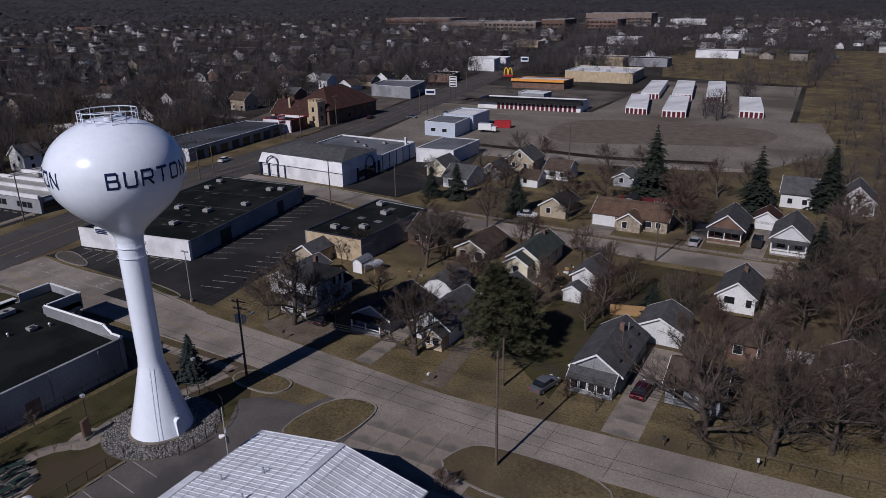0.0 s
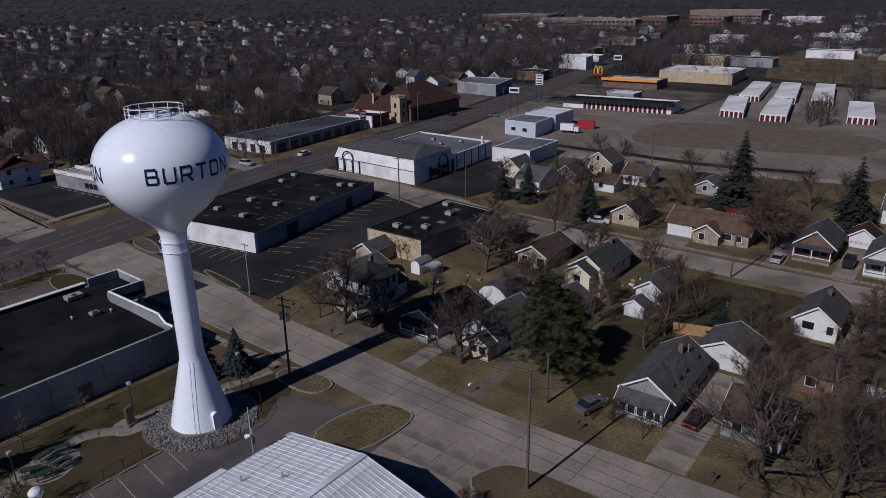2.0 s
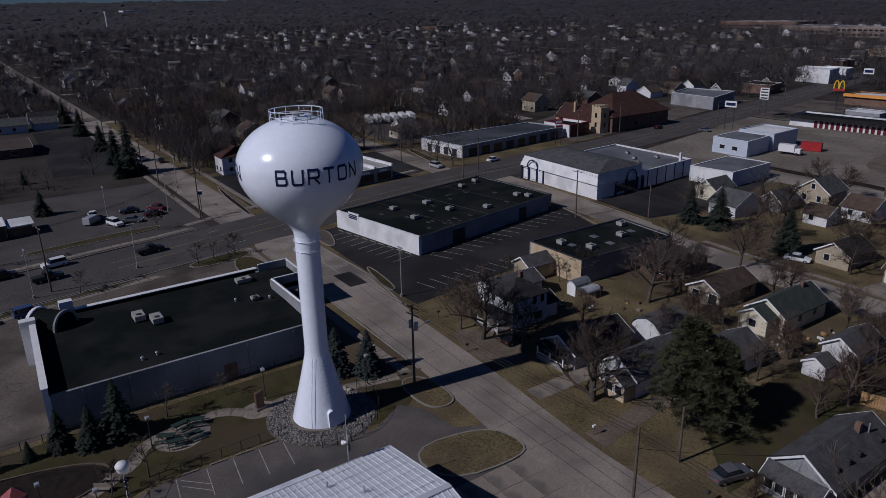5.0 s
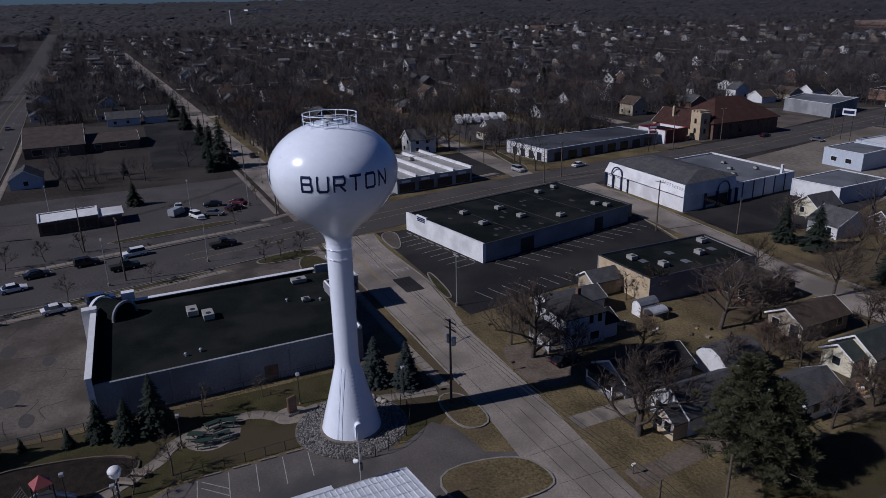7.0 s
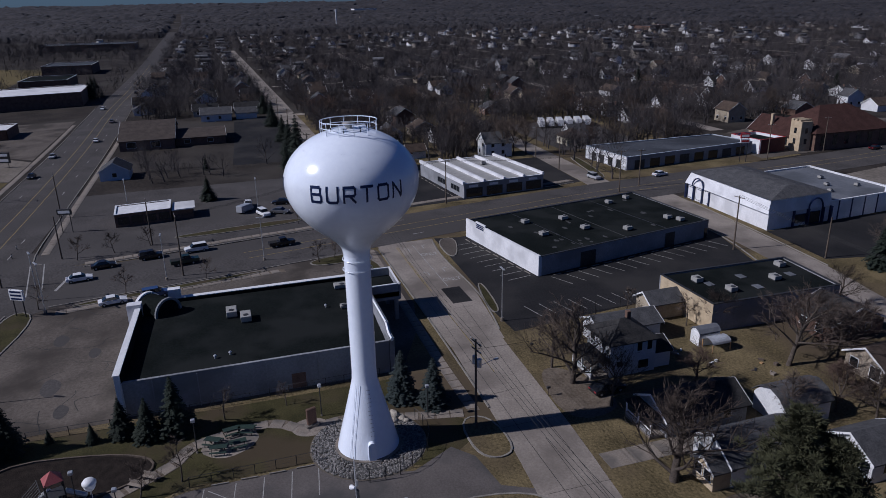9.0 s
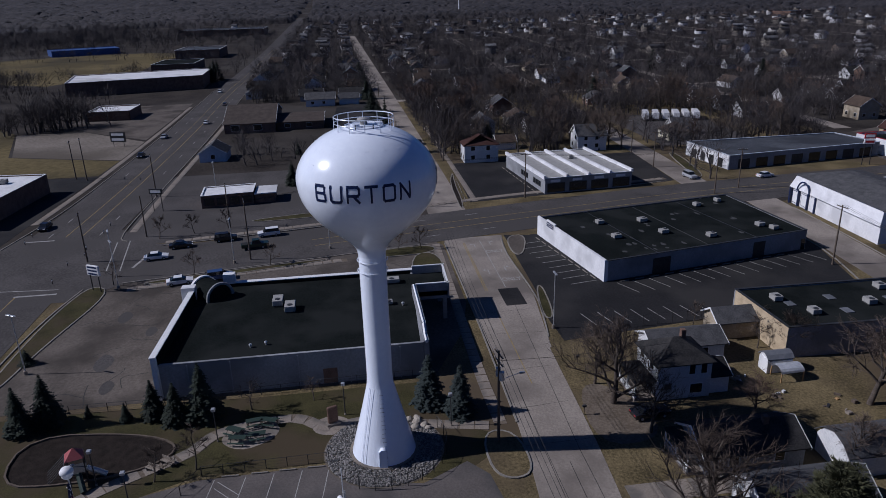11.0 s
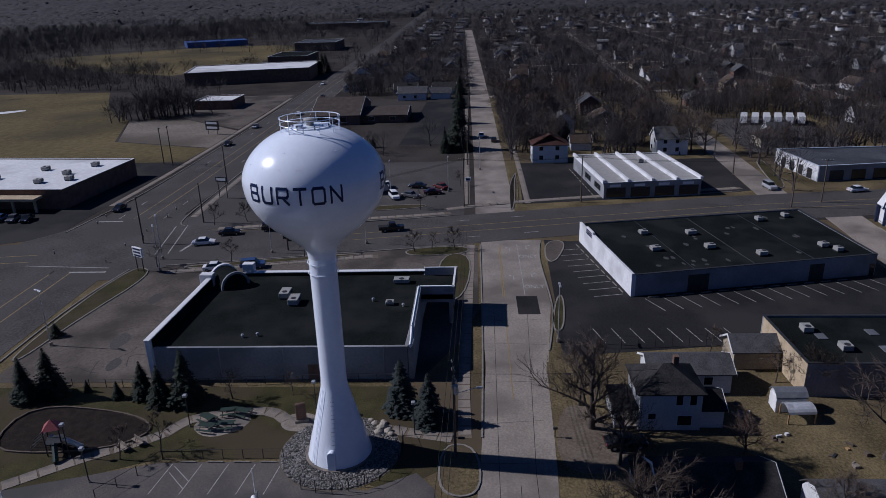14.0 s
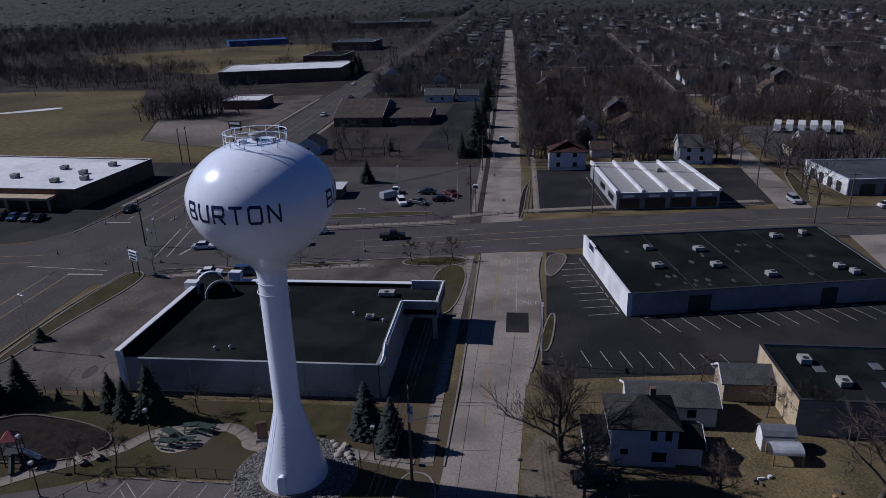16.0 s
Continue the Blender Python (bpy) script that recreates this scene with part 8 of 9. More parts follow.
for x, y, mt in ((-41.5, 66.6, TRIM), (-27, 67.3, DARK_STEEL), (-2.6, 67.6, TRIM), (-66.2, 67.0, DARK_STEEL), (-77.8, 70, DARK_STEEL), (-12, 67, DARK_STEEL)):
    small_post("mailbox", x, y, 1.05, POLE_WOOD, mt, "kerbside mailbox on a post", "mailbox")
for k in range(10):
    root = thing("lane_delineator", pose(*((-140, -12), (-136, -11), (-131, -12.5), (-146, -26), (-151, -26.5), (-156, -12), (-127, -25), (-150, -11.6), (-160, -26), (-122, -12))[k], 0.05), "short dark striped lane post", "bollard", "lane posts")
    part("post", tube(bmesh.new(), (0, 0, 0), (0, 0, 0.95), 0.09, 0.07, 8), DARK_STEEL, root)
    part("stripe", tube(bmesh.new(), (0, 0, 0.55), (0, 0, 0.75), 0.095, 0.095, 8), TRIM, root)


# ---- trees ----
def branch_mesh(rng, h, spread, trunk_h, n1, n2, n3, twigs, twig_len, twig_w, r0, cut=2, lean=0.25):
    """A bare tree grown branch by branch. Returns wood and twig triangles."""
    wood, fine = [[], []], [[], []]

    def seg(store, a, b, ra, rb, sides):
        V, T = store
        q = (b - a).to_track_quat("Z", "Y")
        k = len(V)
        for p, r in ((a, ra), (b, rb)):
            for i in range(sides):
                V.append(p + q @ Vector((r * math.cos(6.2832 * i / sides), r * math.sin(6.2832 * i / sides), 0)))
        for i in range(sides):
            j = (i + 1) % sides
            T.append((k + i, k + j, k + sides + j))
            T.append((k + i, k + sides + j, k + sides + i))

    def limb(store, a, d, length, ra, rb, sides, bends):
        pts = [a]
        for i in range(bends):
            d = (d + Vector((rng.uniform(-lean, lean), rng.uniform(-lean, lean), rng.uniform(-0.05, 0.22)))).normalized()
            pts.append(pts[-1] + d * length / bends)
        for i in range(bends):
            seg(store, pts[i], pts[i + 1], ra + (rb - ra) * i / bends, ra + (rb - ra) * (i + 1) / bends, sides)
        return pts, d

    def along(pts, t):
        s = t * (len(pts) - 1)
        i = min(int(s), len(pts) - 2)
        return pts[i].lerp(pts[i + 1], s - i), (pts[i + 1] - pts[i]).normalized()

    def turned(d, angle, spin):
        side = d.orthogonal().normalized()
        side.rotate(Matrix.Rotation(spin, 3, d))
        return (d * math.cos(angle) + side * math.sin(angle)).normalized()

    trunk, _ = limb(wood, Vector((0, 0, -0.1)), Vector((0, 0, 1)), h * 0.72, r0, r0 * 0.25, 6, 4)
    for i in range(n1):
        t = trunk_h + (1 - trunk_h) * i / n1
        p, d = along(trunk, min(0.98, t))
        l1 = h * spread * (1.05 - 0.55 * (t - trunk_h) / (1 - trunk_h)) * rng.uniform(0.8, 1.15)
        d1 = turned(d, radians(rng.uniform(35, 62) * (1.1 - 0.5 * i / n1)), i * 2.4 + rng.uniform(-0.4, 0.4))
        b1, _ = limb(wood, p, d1, l1, r0 * 0.52 * (1 - 0.5 * i / n1), r0 * 0.1, 5, 3)
        for j in range(n2):
            p2, d2 = along(b1, 0.25 + 0.75 * (j + rng.uniform(0, 0.8)) / n2)
            dd = turned(d2, radians(rng.uniform(25, 55)), rng.uniform(0, 6.28))
            dd.z = abs(dd.z) * 0.7 + 0.15
            l2 = l1 * rng.uniform(0.35, 0.55)
            b2, _ = limb(wood if cut > 2 else fine, p2, dd.normalized(), l2, r0 * 0.17, r0 * 0.05, 3, 2)
            for k in range(n3):
                p3, d3 = along(b2, 0.2 + 0.8 * (k + rng.uniform(0, 0.9)) / n3)
                d4 = turned(d3, radians(rng.uniform(20, 55)), rng.uniform(0, 6.28))
                l3 = l2 * rng.uniform(0.4, 0.7)
                b3, _ = limb(fine, p3, d4, l3, r0 * 0.06, 0.01, 3, 1)
                for m in range(twigs):
                    p4, d5 = along(b3, 0.15 + 0.85 * (m + rng.uniform(0, 0.9)) / twigs)
                    d6 = turned(d5, radians(rng.uniform(15, 50)), rng.uniform(0, 6.28))
                    e = p4 + d6 * twig_len * rng.uniform(0.6, 1.3)
                    s = d6.orthogonal().normalized() * twig_w
                    V, T = fine
                    k0 = len(V)
                    V += [p4 - s, p4 + s, e]
                    T.append((k0, k0 + 1, k0 + 2))
    return wood, fine


RNG = random.Random(11)
PROTO = []
for k, (h, sp, th, tw) in enumerate(((11, 0.5, 0.26, TWIG), (13, 0.42, 0.28, TWIG), (10, 0.55, 0.2, TWIG), (12, 0.48, 0.18, TWIG_RED), (4.6, 0.42, 0.35, TWIG), (6.5, 0.6, 0.08, TWIG_RED), (12, 0.6, 0.1, TWIG), (11, 0.46, 0.25, TWIG), (12, 0.42, 0.22, TWIG), (10, 0.52, 0.2, TWIG_RED))):
    small, light = k == 4, k > 6
    wood, fine = branch_mesh(RNG, h, sp, th, 6 if small else 8 if light else 12, 4 if small else 5 if light else 7, 4 if small or light else 6, 4 if light else 5, 0.5 if small else 0.9, 0.016 if small else 0.03 if light else 0.022, 0.09 if small else (0.42 if k == 6 else 0.28) * h / 11)
    PROTO.append((array_mesh("trunk", wood[0], wood[1], BARK), array_mesh("crown", fine[0], fine[1], tw), h))


def tree(kind, x, y, h, label="bare grey-brown deciduous tree", group="bare trees", rot=None, wide=1.0):
    tm, cm, h0 = PROTO[kind]
    s = h / h0
    root = thing("tree", pose(x, y, 0, 0, 0, RNG.uniform(0, 360) if rot is None else rot), label, "tree", group)
    for n, me in (("trunk", tm), ("crown", cm)):
        ob = new(n, me)
        ob.parent = root
        ob.scale = (s * wide, s * wide, s)
    return root


tree(6, -68.0, 71.3, 11.2, "bare spreading tree beside the side street", rot=40, wide=1.0)
tree(6, -46.8, 71.8, 10.2, "wide bare tree before a small white house", wide=1.3)
tree(1, -62.4, 100.7, 12, "tall bare tree in a back yard", wide=1.25)
tree(1, -62.5, 125.8, 10.5, "tall bare tree beside the back street")
tree(6, -8.6, 71.4, 12.0, "huge bare spreading tree in a front yard", wide=1.25)
tree(6, -1.6, 71.0, 12.0, "big bare tree at the street")
tree(3, -27.8, 95.6, 8.6, "reddish bushy bare tree", wide=1.2)
tree(3, -25, 141, 12.5, "tall bare tree beside the ranch house", wide=1.15)
tree(3, -24.4, 143.5, 11.5, "tall bare tree beside the ranch house", wide=1.1)
tree(0, -49.2, 138.4, 9, "bare tree before a tan house")
tree(0, -72.6, 70.6, 7.5, "bare tree at the dirt verge", wide=1.1)
tree(1, -203.9, 118.4, 13, "bare tree behind the shops")
tree(1, -203.2, 125.4, 13, "bare tree behind the shops")
tree(0, -206.5, 122.4, 12, "bare tree behind the shops")
for x, y, h in ((-125.6, 46.9, 4.6), (-127.0, 50.0, 3.6), (-127.0, 54.6, 4.6), (-144.2, 1.2, 4.8), (-146.3, 8.0, 4.4), (-148.4, 14.8, 4.2), (-119.4, -0.9, 4.4), (-121.4, 12.4, 4.4), (-123.8, 25.8, 4.2), (-63.5, 23.4, 4.6), (-62.2, 19.4, 4.2), (-74.3, 28.0, 4.4), (-75.0, 35.4, 3.0), (-153, 46, 4.2), (-173, 55, 4.0), (-20.6, 70.0, 3.6), (-81, 98, 4.6), (-77.5, 95.5, 4.4), (-85.4, 90, 4.0)):
    tree(4, x, y, h * 1.2, "small bare street tree", "small bare trees")
for x, y, h in ((-24.6, 71.4, 3), (-29.6, 99, 4.5), (-34, 112.5, 3.6), (-39.6, 104, 3), (-41, 121, 3.2), (-4.6, 100.4, 5), (-12.4, 99.5, 4.6), (-51.4, 102, 3.4), (-71.6, 173, 3.6), (-60, 168.4, 4), (-52.6, 160, 3.8), (-5, 84, 4.4), (-29.6, 49.5, 2.4), (-56, 102.6, 3.4), (-4, 87, 4)):
    tree(5, x, y, h, "leafless brown shrub in a yard", "bare shrubs")
for x, y, h, k in ((4, 74, 12, 0), (9, 79, 12, 1), (-2, 80, 10, 3), (13, 72, 12, 2), (5, 83, 11, 1), (16, 84, 13, 0), (12, 96, 11, 1), (4, 100, 11, 3), (-1, 104, 10, 0), (10, 106, 12, 2), (1, 113, 11, 1), (8, 117, 12, 0), (-3, 112, 8, 3), (15, 112, 12, 3), (4, 120, 11, 2), (-1.4, 87.5, 8, 0), (-16, 101, 8, 3), (-5, 103.4, 9, 1), (-12, 88.5, 8, 3), (4, 136, 12, 0), (9, 144, 13, 1), (2, 153, 11, 3), (12, 160, 12, 2), (-26.8, 152, 11, 0), (-30.5, 162, 10, 3), (-56, 152, 9, 1), (-47, 158, 9, 0), (-73, 158, 9, 0), (-69, 146, 9, 1), (-75, 149.5, 9, 3), (-90, 150, 8, 0), (-54, 184, 9, 1), (-83, 190, 8, 0), (-76, 187.5, 9, 3), (-45.5, 186, 8, 0), (-17.5, 176, 9, 1), (-24, 172, 10, 3), (-7, 186, 9, 0), (-51.5, 118, 8, 1), (-75.5, 122.6, 7, 0), (-38.4, 100.6, 7, 3), (-62, 108.6, 7, 0), (-51, 90, 7, 1), (-30.4, 108, 8, 3), (-26, 104, 8, 3), (-61.5, 73.2, 7.5, 0), (-63.2, 86.5, 6, 3), (-51.4, 97.5, 7, 3), (-37.6, 92, 6.5, 1), (-48.5, 100.5, 7, 0), (-63, 112, 8, 1), (-28.6, 90, 6.5, 3), (-17.4, 99.6, 7.5, 0), (-13.4, 86.4, 8, 1), (-50.8, 121.5, 7, 3), (-38, 115, 7.5, 0), (-75, 100, 7, 1), (-66.4, 106.5, 8, 3)):
    tree(k, x, y, h)


RNG3 = random.Random(21)
for k in range(34):
    x, y = RNG3.uniform(-6, 24), RNG3.uniform(69, 123)
    if not any(a - 0.5 < x < c + 0.5 and b - 0.5 < y < d + 0.5 for a, b, c, d in BLOCKS):
        tree(RNG3.choice((7, 8, 7, 8, 9)), x, y, RNG3.uniform(6, 12), "slim bare tree in an overgrown yard", "thicket trees")


def conifer(rng, h, r, layers, per, droop=0.35, jag=0.25, skirt=0.06):
    """Needle sprays in whorls: each branch a ridge of small drooping leaflets."""
    V, T = [], []
    for i in range(layers):
        t = i / layers
        z = h * (skirt + (1 - skirt) * t)
        z += rng.uniform(-0.4, 0.4) * h / layers
        reach = r * (1 - t) ** 0.85 * rng.uniform(1 - jag, 1 + jag * 0.4) + 0.12
        n = max(5, int(per * (1 - 0.65 * t)))
        for j in range(n):
            a = 6.2832 * j / n + i * 1.1 + rng.uniform(-0.25, 0.25)
            L_ = reach * rng.uniform(0.5, 1.18)
            d = Vector((math.cos(a), math.sin(a), 0))
            s = Vector((-d.y, d.x, 0))
            m = 5
            for k in range(m):
                u0, u1 = k / m, (k + 1.25) / m
                p = d * L_ * u0 + Vector((0, 0, z - droop * L_ * u0 ** 1.6))
                q = d * L_ * u1 + Vector((0, 0, z - droop * L_ * u1 ** 1.6 + rng.uniform(-0.04, 0.06) * h / 8))
                w = L_ * 0.34 * (1.15 - u0) + 0.08
                for sg in (-1, 1):
                    e = (p + q) / 2 + s * sg * w * rng.uniform(0.7, 1.3) + d * w * 0.5 - Vector((0, 0, w * rng.uniform(0.15, 0.6)))
                    o_ = len(V)
                    V += [p, q, e]
                    T.append((o_, o_ + 1, o_ + 2))
    o_ = len(V)
    V += [Vector((-0.05, 0, h * 0.93)), Vector((0.05, 0, h * 0.93)), Vector((0, 0, h * 1.03))]
    T.append((o_, o_ + 1, o_ + 2))
    return V, T


CONE = []
for k, (h, r, lay, per, dr, jag, nd) in enumerate(((8, 2.3, 32, 22, 0.3, 0.2, NEEDLE_BLUE), (15, 4.3, 42, 20, 0.35, 0.35, NEEDLE), (12, 3.2, 38, 20, 0.3, 0.25, NEEDLE), (7, 2.6, 24, 18, 0.2, 0.4, NEEDLE))):
    V, T = conifer(RNG, h, r, lay, per, dr, jag)
    tb = tube(bmesh.new(), (0, 0, -0.1), (0, 0, h * 0.9), 0.02 * h, 0.02, 7)
    tmx = bpy.data.meshes.new("trunk")
    tb.to_mesh(tmx)
    tb.free()
    tmx.materials.append(BARK)
    CONE.append((tmx, array_mesh("crown", V, T, nd), h))


def spruce(kind, x, y, h, label="dark green spruce in the suburb", wide=1.0):
    tm, cm, h0 = CONE[kind]
    s = h / h0
    root = thing("spruce", pose(x, y, 0, 0, 0, RNG.uniform(0, 360)), label, "tree", "spruces")
    for n, me in (("trunk", tm), ("crown", cm)):
        ob = new(n, me)
        ob.parent = root
        ob.scale = (s * wide, s * wide, s)


spruce(0, -71.7, 49.4, 7.0, "blue-grey spruce beside the tower path", 1.1)
spruce(0, -69.2, 52.8, 6.6, "blue-grey spruce beside the tower path", 1.15)
for x, y, h in ((-74.7, 16.6, 5.2), (-72.9, 19.6, 5.6), (-73.4, 22.6, 7.6), (-74.4, 13.4, 2.6), (-75.0, 4.6, 7.0), (-74, 1.8, 6.2), (-76, 8.6, 1.8)):
    spruce(2, x, y, h, "dark spruce at the park edge", 1.15)
spruce(1, -38, 166.4, 17.5, "tall ragged dark spruce", 1.2)
spruce(1, -14.4, 161.5, 15.5, "tall dense dark spruce", 1.15)
spruce(2, -0.8, 171.4, 16.5, "tall dense dark spruce")
spruce(2, -62, 140.2, 9.5, "dark spruce in a front yard", 1.2)
spruce(1, -79.8, 144.2, 9.6, "dark spruce in a front yard", 1.2)
spruce(2, -85.8, 142.4, 8.6, "dark spruce in a front yard", 1.1)
spruce(1, -0.6, 119, 13.5, "big dark spruce beside the back street", 1.1)
spruce(1, 9.5, 106.5, 15, "big dark spruce among bare trees")
spruce(3, -91.5, -4.4, 2.4, "low dark evergreen bush on a kerbed island", 1.3)
spruce(3, -21.6, 100, 5.4, "low spreading dark juniper bush", 1.25)
spruce(1, -216.4, 53.6, 17, "tall dark spruce beside the street")
spruce(2, -212.6, 49.6, 8, "dark spruce at the street")
for x, y, h in ((-183, 26.5, 6.5), (-235, 53, 12), (-262, 53.4, 10), (-300, 52.6, 11), (-372, 52, 10), (-430, 51, 11), (-510, 50, 11), (-300, 150, 12), (-420, 230, 13), (-350, 260, 12), (-520, 320, 13), (-280, 330, 12), (-340, 52, 10), (-226, 88, 7), (-222, 26, 4), (-450, -36, 13), (-456, -35, 12), (-444, -37, 11), (-205, 480, 12), (-196, 470, 12), (-188, 478, 11), (-172, 500, 13), (-160, 520, 12), (-176, 545, 12), (-140, 430, 11), (-230, 720, 14)):
    spruce(2, x, y, h, "dark conifer among far houses", 1.3)


def pine(x, y, h, r):
    """A broad old pine: needle tufts in clumps on several limbs."""
    root = thing("pine_tree", pose(x, y, 0), "broad dark green pine in a front yard", "tree")
    tb = bmesh.new()
    tube(tb, (0, 0, -0.1), (0.2, 0.1, h * 0.5), 0.32, 0.2, 8)
    tube(tb, (0.2, 0.1, h * 0.5), (0.1, -0.1, h * 0.93), 0.2, 0.05, 8)
    V, T = [], []
    for i in range(84):
        t = (i + 0.5) / 84
        z = h * (0.14 + 0.84 * t)
        reach = r * (0.7 + 0.3 * math.sin(3 * t + 1)) * RNG.uniform(0.45, 1.15) * (1 - 0.85 * t ** 2.6)
        a = i * 2.4 + RNG.uniform(-0.5, 0.5)
        e = Vector((math.cos(a) * reach, math.sin(a) * reach, z + reach * 0.15))
        tube(tb, (0.1, 0, z - 0.4), e, 0.07, 0.02, 4)
        for c in range(4):
            cp = e + Vector((RNG.uniform(-0.6, 0.6), RNG.uniform(-0.6, 0.6), RNG.uniform(-0.2, 0.35)))
            cp -= Vector((e.x, e.y, 0)) * 0.24 * c
            for n in range(110):
                d = Vector((RNG.gauss(0, 1), RNG.gauss(0, 1), RNG.gauss(0.3, 0.6))).normalized()
                p = cp + Vector((d.x * 0.75, d.y * 0.75, d.z * 0.4)) * RNG.uniform(0.1, 1.0)
                s = d.orthogonal().normalized() * 0.055
                k = len(V)
                V += [p - s, p + s, p + d * RNG.uniform(0.2, 0.5) + Vector((0, 0, 0.08))]
                T.append((k, k + 1, k + 2))
    part("trunk", tb, BARK, root)
    ob = new("crown", array_mesh("crown", V, T, NEEDLE_PINE))
    ob.parent = root


pine(-36.9, 76.6, 13.2, 5.1)
pine(-34.6, 79.0, 10.6, 4.2)

# ---- the suburb beyond ----
OPEN = [(-228, -8, -200, 56), (-180, 135, -150, 262), (-420, -31, -140, -4), (-125, 405, -20, 560), (-15, 330, 220, 650), (-15, 203, 400, 330), (-99, 176, 8, 282), (-176, 240, -60, 405), (-640, -420, -205, -31), (-205, -120, -100, -28), (-165, -31, -70, 60), (-100, -60, 60, 64), (-200, -9, -150, 57), (-142, 60, -75, 128), (-200, 68, -150, 128), (-142, 128, -88, 200), (-152, 180, -99, 282), (-262, 138, -206, 178), (-80, 60, 30, 170), (-230, 190, -165, 330), (-340, -4, -226, 58), (-1250, -520, -650, -40), (-330, 30, -220, 58), (-40, 280, -10, 400)]


def seg_dist(p, a, b):
    d = b - a
    t = max(0.0, min(1.0, (p - a).dot(d) / max(1e-6, d.dot(d))))
    return (p - (a + d * t)).length


LANES = []
for name, mid, half, mat, label in roads:
    LANES += [(Vector(a), Vector(b), half) for a, b in zip(mid, mid[1:])]
# residential lanes parallel to the main grid
STREETS = [210, 285, 360, 440, 520, 610, 700]
for i, y in enumerate(STREETS):
    line = [(-215 - 0.19 * (y - 200), y), (-420, y + 8), (-700, y + 18), (-1100, y + 30)]
    tagged(link("lane", ribbon(smooth_line([(*p, 0) for p in line], 4), -3, 3, -0.1, 0.02), STREET), "narrow residential lane among bare trees", "road", kind="structure")
    LANES += [(Vector(a), Vector(b), 3) for a, b in zip(line, line[1:])]
for x in (-330, -460, -600, -760):
    line = [(x, 66), (x - 20, 300), (x - 60, 700)]
    tagged(link("lane", ribbon([Vector((*p, 0)) for p in line], -3, 3, -0.1, 0.017), STREET), "narrow residential lane among bare trees", "road", kind="structure")
    LANES += [(Vector(a), Vector(b), 3) for a, b in zip(line, line[1:])]


def clear(x, y, m, open_ok=False):
    for x0, y0, x1, y1 in BLOCKS:
        if x0 - m < x < x1 + m and y0 - m < y < y1 + m:
            return False
    if not open_ok:
        for x0, y0, x1, y1 in OPEN:
            if x0 < x < x1 and y0 < y < y1:
                return False
    p = Vector((x, y))
    for a, b, half in LANES:
        if min(a.x, b.x) - 20 < x < max(a.x, b.x) + 20 and min(a.y, b.y) - 20 < y < max(a.y, b.y) + 20 and seg_dist(p, a, b) < half + m:
            return False
    return True


def in_view(x, y):
    a = math.degrees(math.atan2(-x, y - 35))
    return -9 < a < 131


# houses: the nearer ones singly, the rest as one mass
RNG2 = random.Random(5)
spots = []
for i, y0 in enumerate([85, 105, 151, 171, 192, 228, 250, 268, 303, 325, 342, 380, 402, 422, 460, 480, 500, 545, 570, 590, 635, 660, 680, 720, 750, 790, 830, 880, 930, 990, 1050, 1120, 1200]):
    x = -215.0
    while x > -1250:
        px, py = x + RNG2.uniform(-3, 3), y0 + 0.02 * (-215 - x) + RNG2.uniform(-3, 3)
        if RNG2.random() < (0.72 if math.hypot(px, py) < 330 else 0.5 if math.hypot(px, py) < 650 else 0.26) and in_view(px, py):
            spots.append((px, py))
        x -= RNG2.uniform(15, 24)
for y0 in (46, 24, -2, 80):
    x = -345.0
    while x > -1200:
        spots.append((x + RNG2.uniform(-3, 3), y0 + RNG2.uniform(-3, 3)))
        x -= RNG2.uniform(16, 30)
for k in range(130):
    spots.append((RNG2.uniform(-150, 40), RNG2.uniform(500, 1300)))
for k in range(120):
    a, r = radians(RNG2.uniform(-5, 130)), RNG2.uniform(900, 2600)
    spots.append((-math.sin(a) * r, 35 + math.cos(a) * r))
spots = [s for s in spots if clear(*s, 5)]
spots.sort(key=lambda s: (s[0] + 30) ** 2 + (s[1] - 30) ** 2)
kinds = [(SIDING, SHINGLE_GREY, "white suburban house with a grey roof"), (SIDING, SHINGLE_DARK, "white suburban house with a dark roof"), (SIDING_TAN, SHINGLE_BROWN, "tan suburban house with a brown roof"), (SIDING_GREY, SHINGLE_DARK, "grey suburban house with a dark roof"), (BRICK_BROWN, SHINGLE_GREY, "brick suburban house with a grey roof"), (SIDING, SHINGLE_BROWN, "white suburban house with a brown roof")]
protos = []
NEAR = 120
for i, (x, y) in enumerate(spots[:NEAR]):
    BLOCKS.append((x - 5.5, y - 5.5, x + 5.5, y + 5.5))
    if i < 12:
        wl, rf, lb = kinds[i % 6]
        hh, tall = (2.8, 5.4) if i % 4 else (4.9, 7.6)
        w, d = 6.4 + (i % 3), 8 + (i % 4)
        protos.append(house(x - w / 2, y - d / 2, x + w / 2, y + d / 2, hh, tall, "y" if i % 2 else "x", wl, rf, lb, [(1.8, 1, 1, 1.2), (w - 1.8, 1, 1, 1.2), (w / 2, hh, 0.9, 1.0)] if i % 2 else [(1.8, 1, 1, 1.2), (w - 1.8, 1, 1, 1.2)], [(2, 1, 1, 1.2), (d - 2, 1, 1, 1.2)], chimney=(x + 1, y + 1) if i % 3 == 0 else None, group="suburban houses"))
    else:
        copy_thing(protos[RNG2.randrange(len(protos))], pose(x, y, 0, 0, 0, RNG2.choice((0, 0, 90, 180, 180, 270)) + RNG2.uniform(-6, 6)))


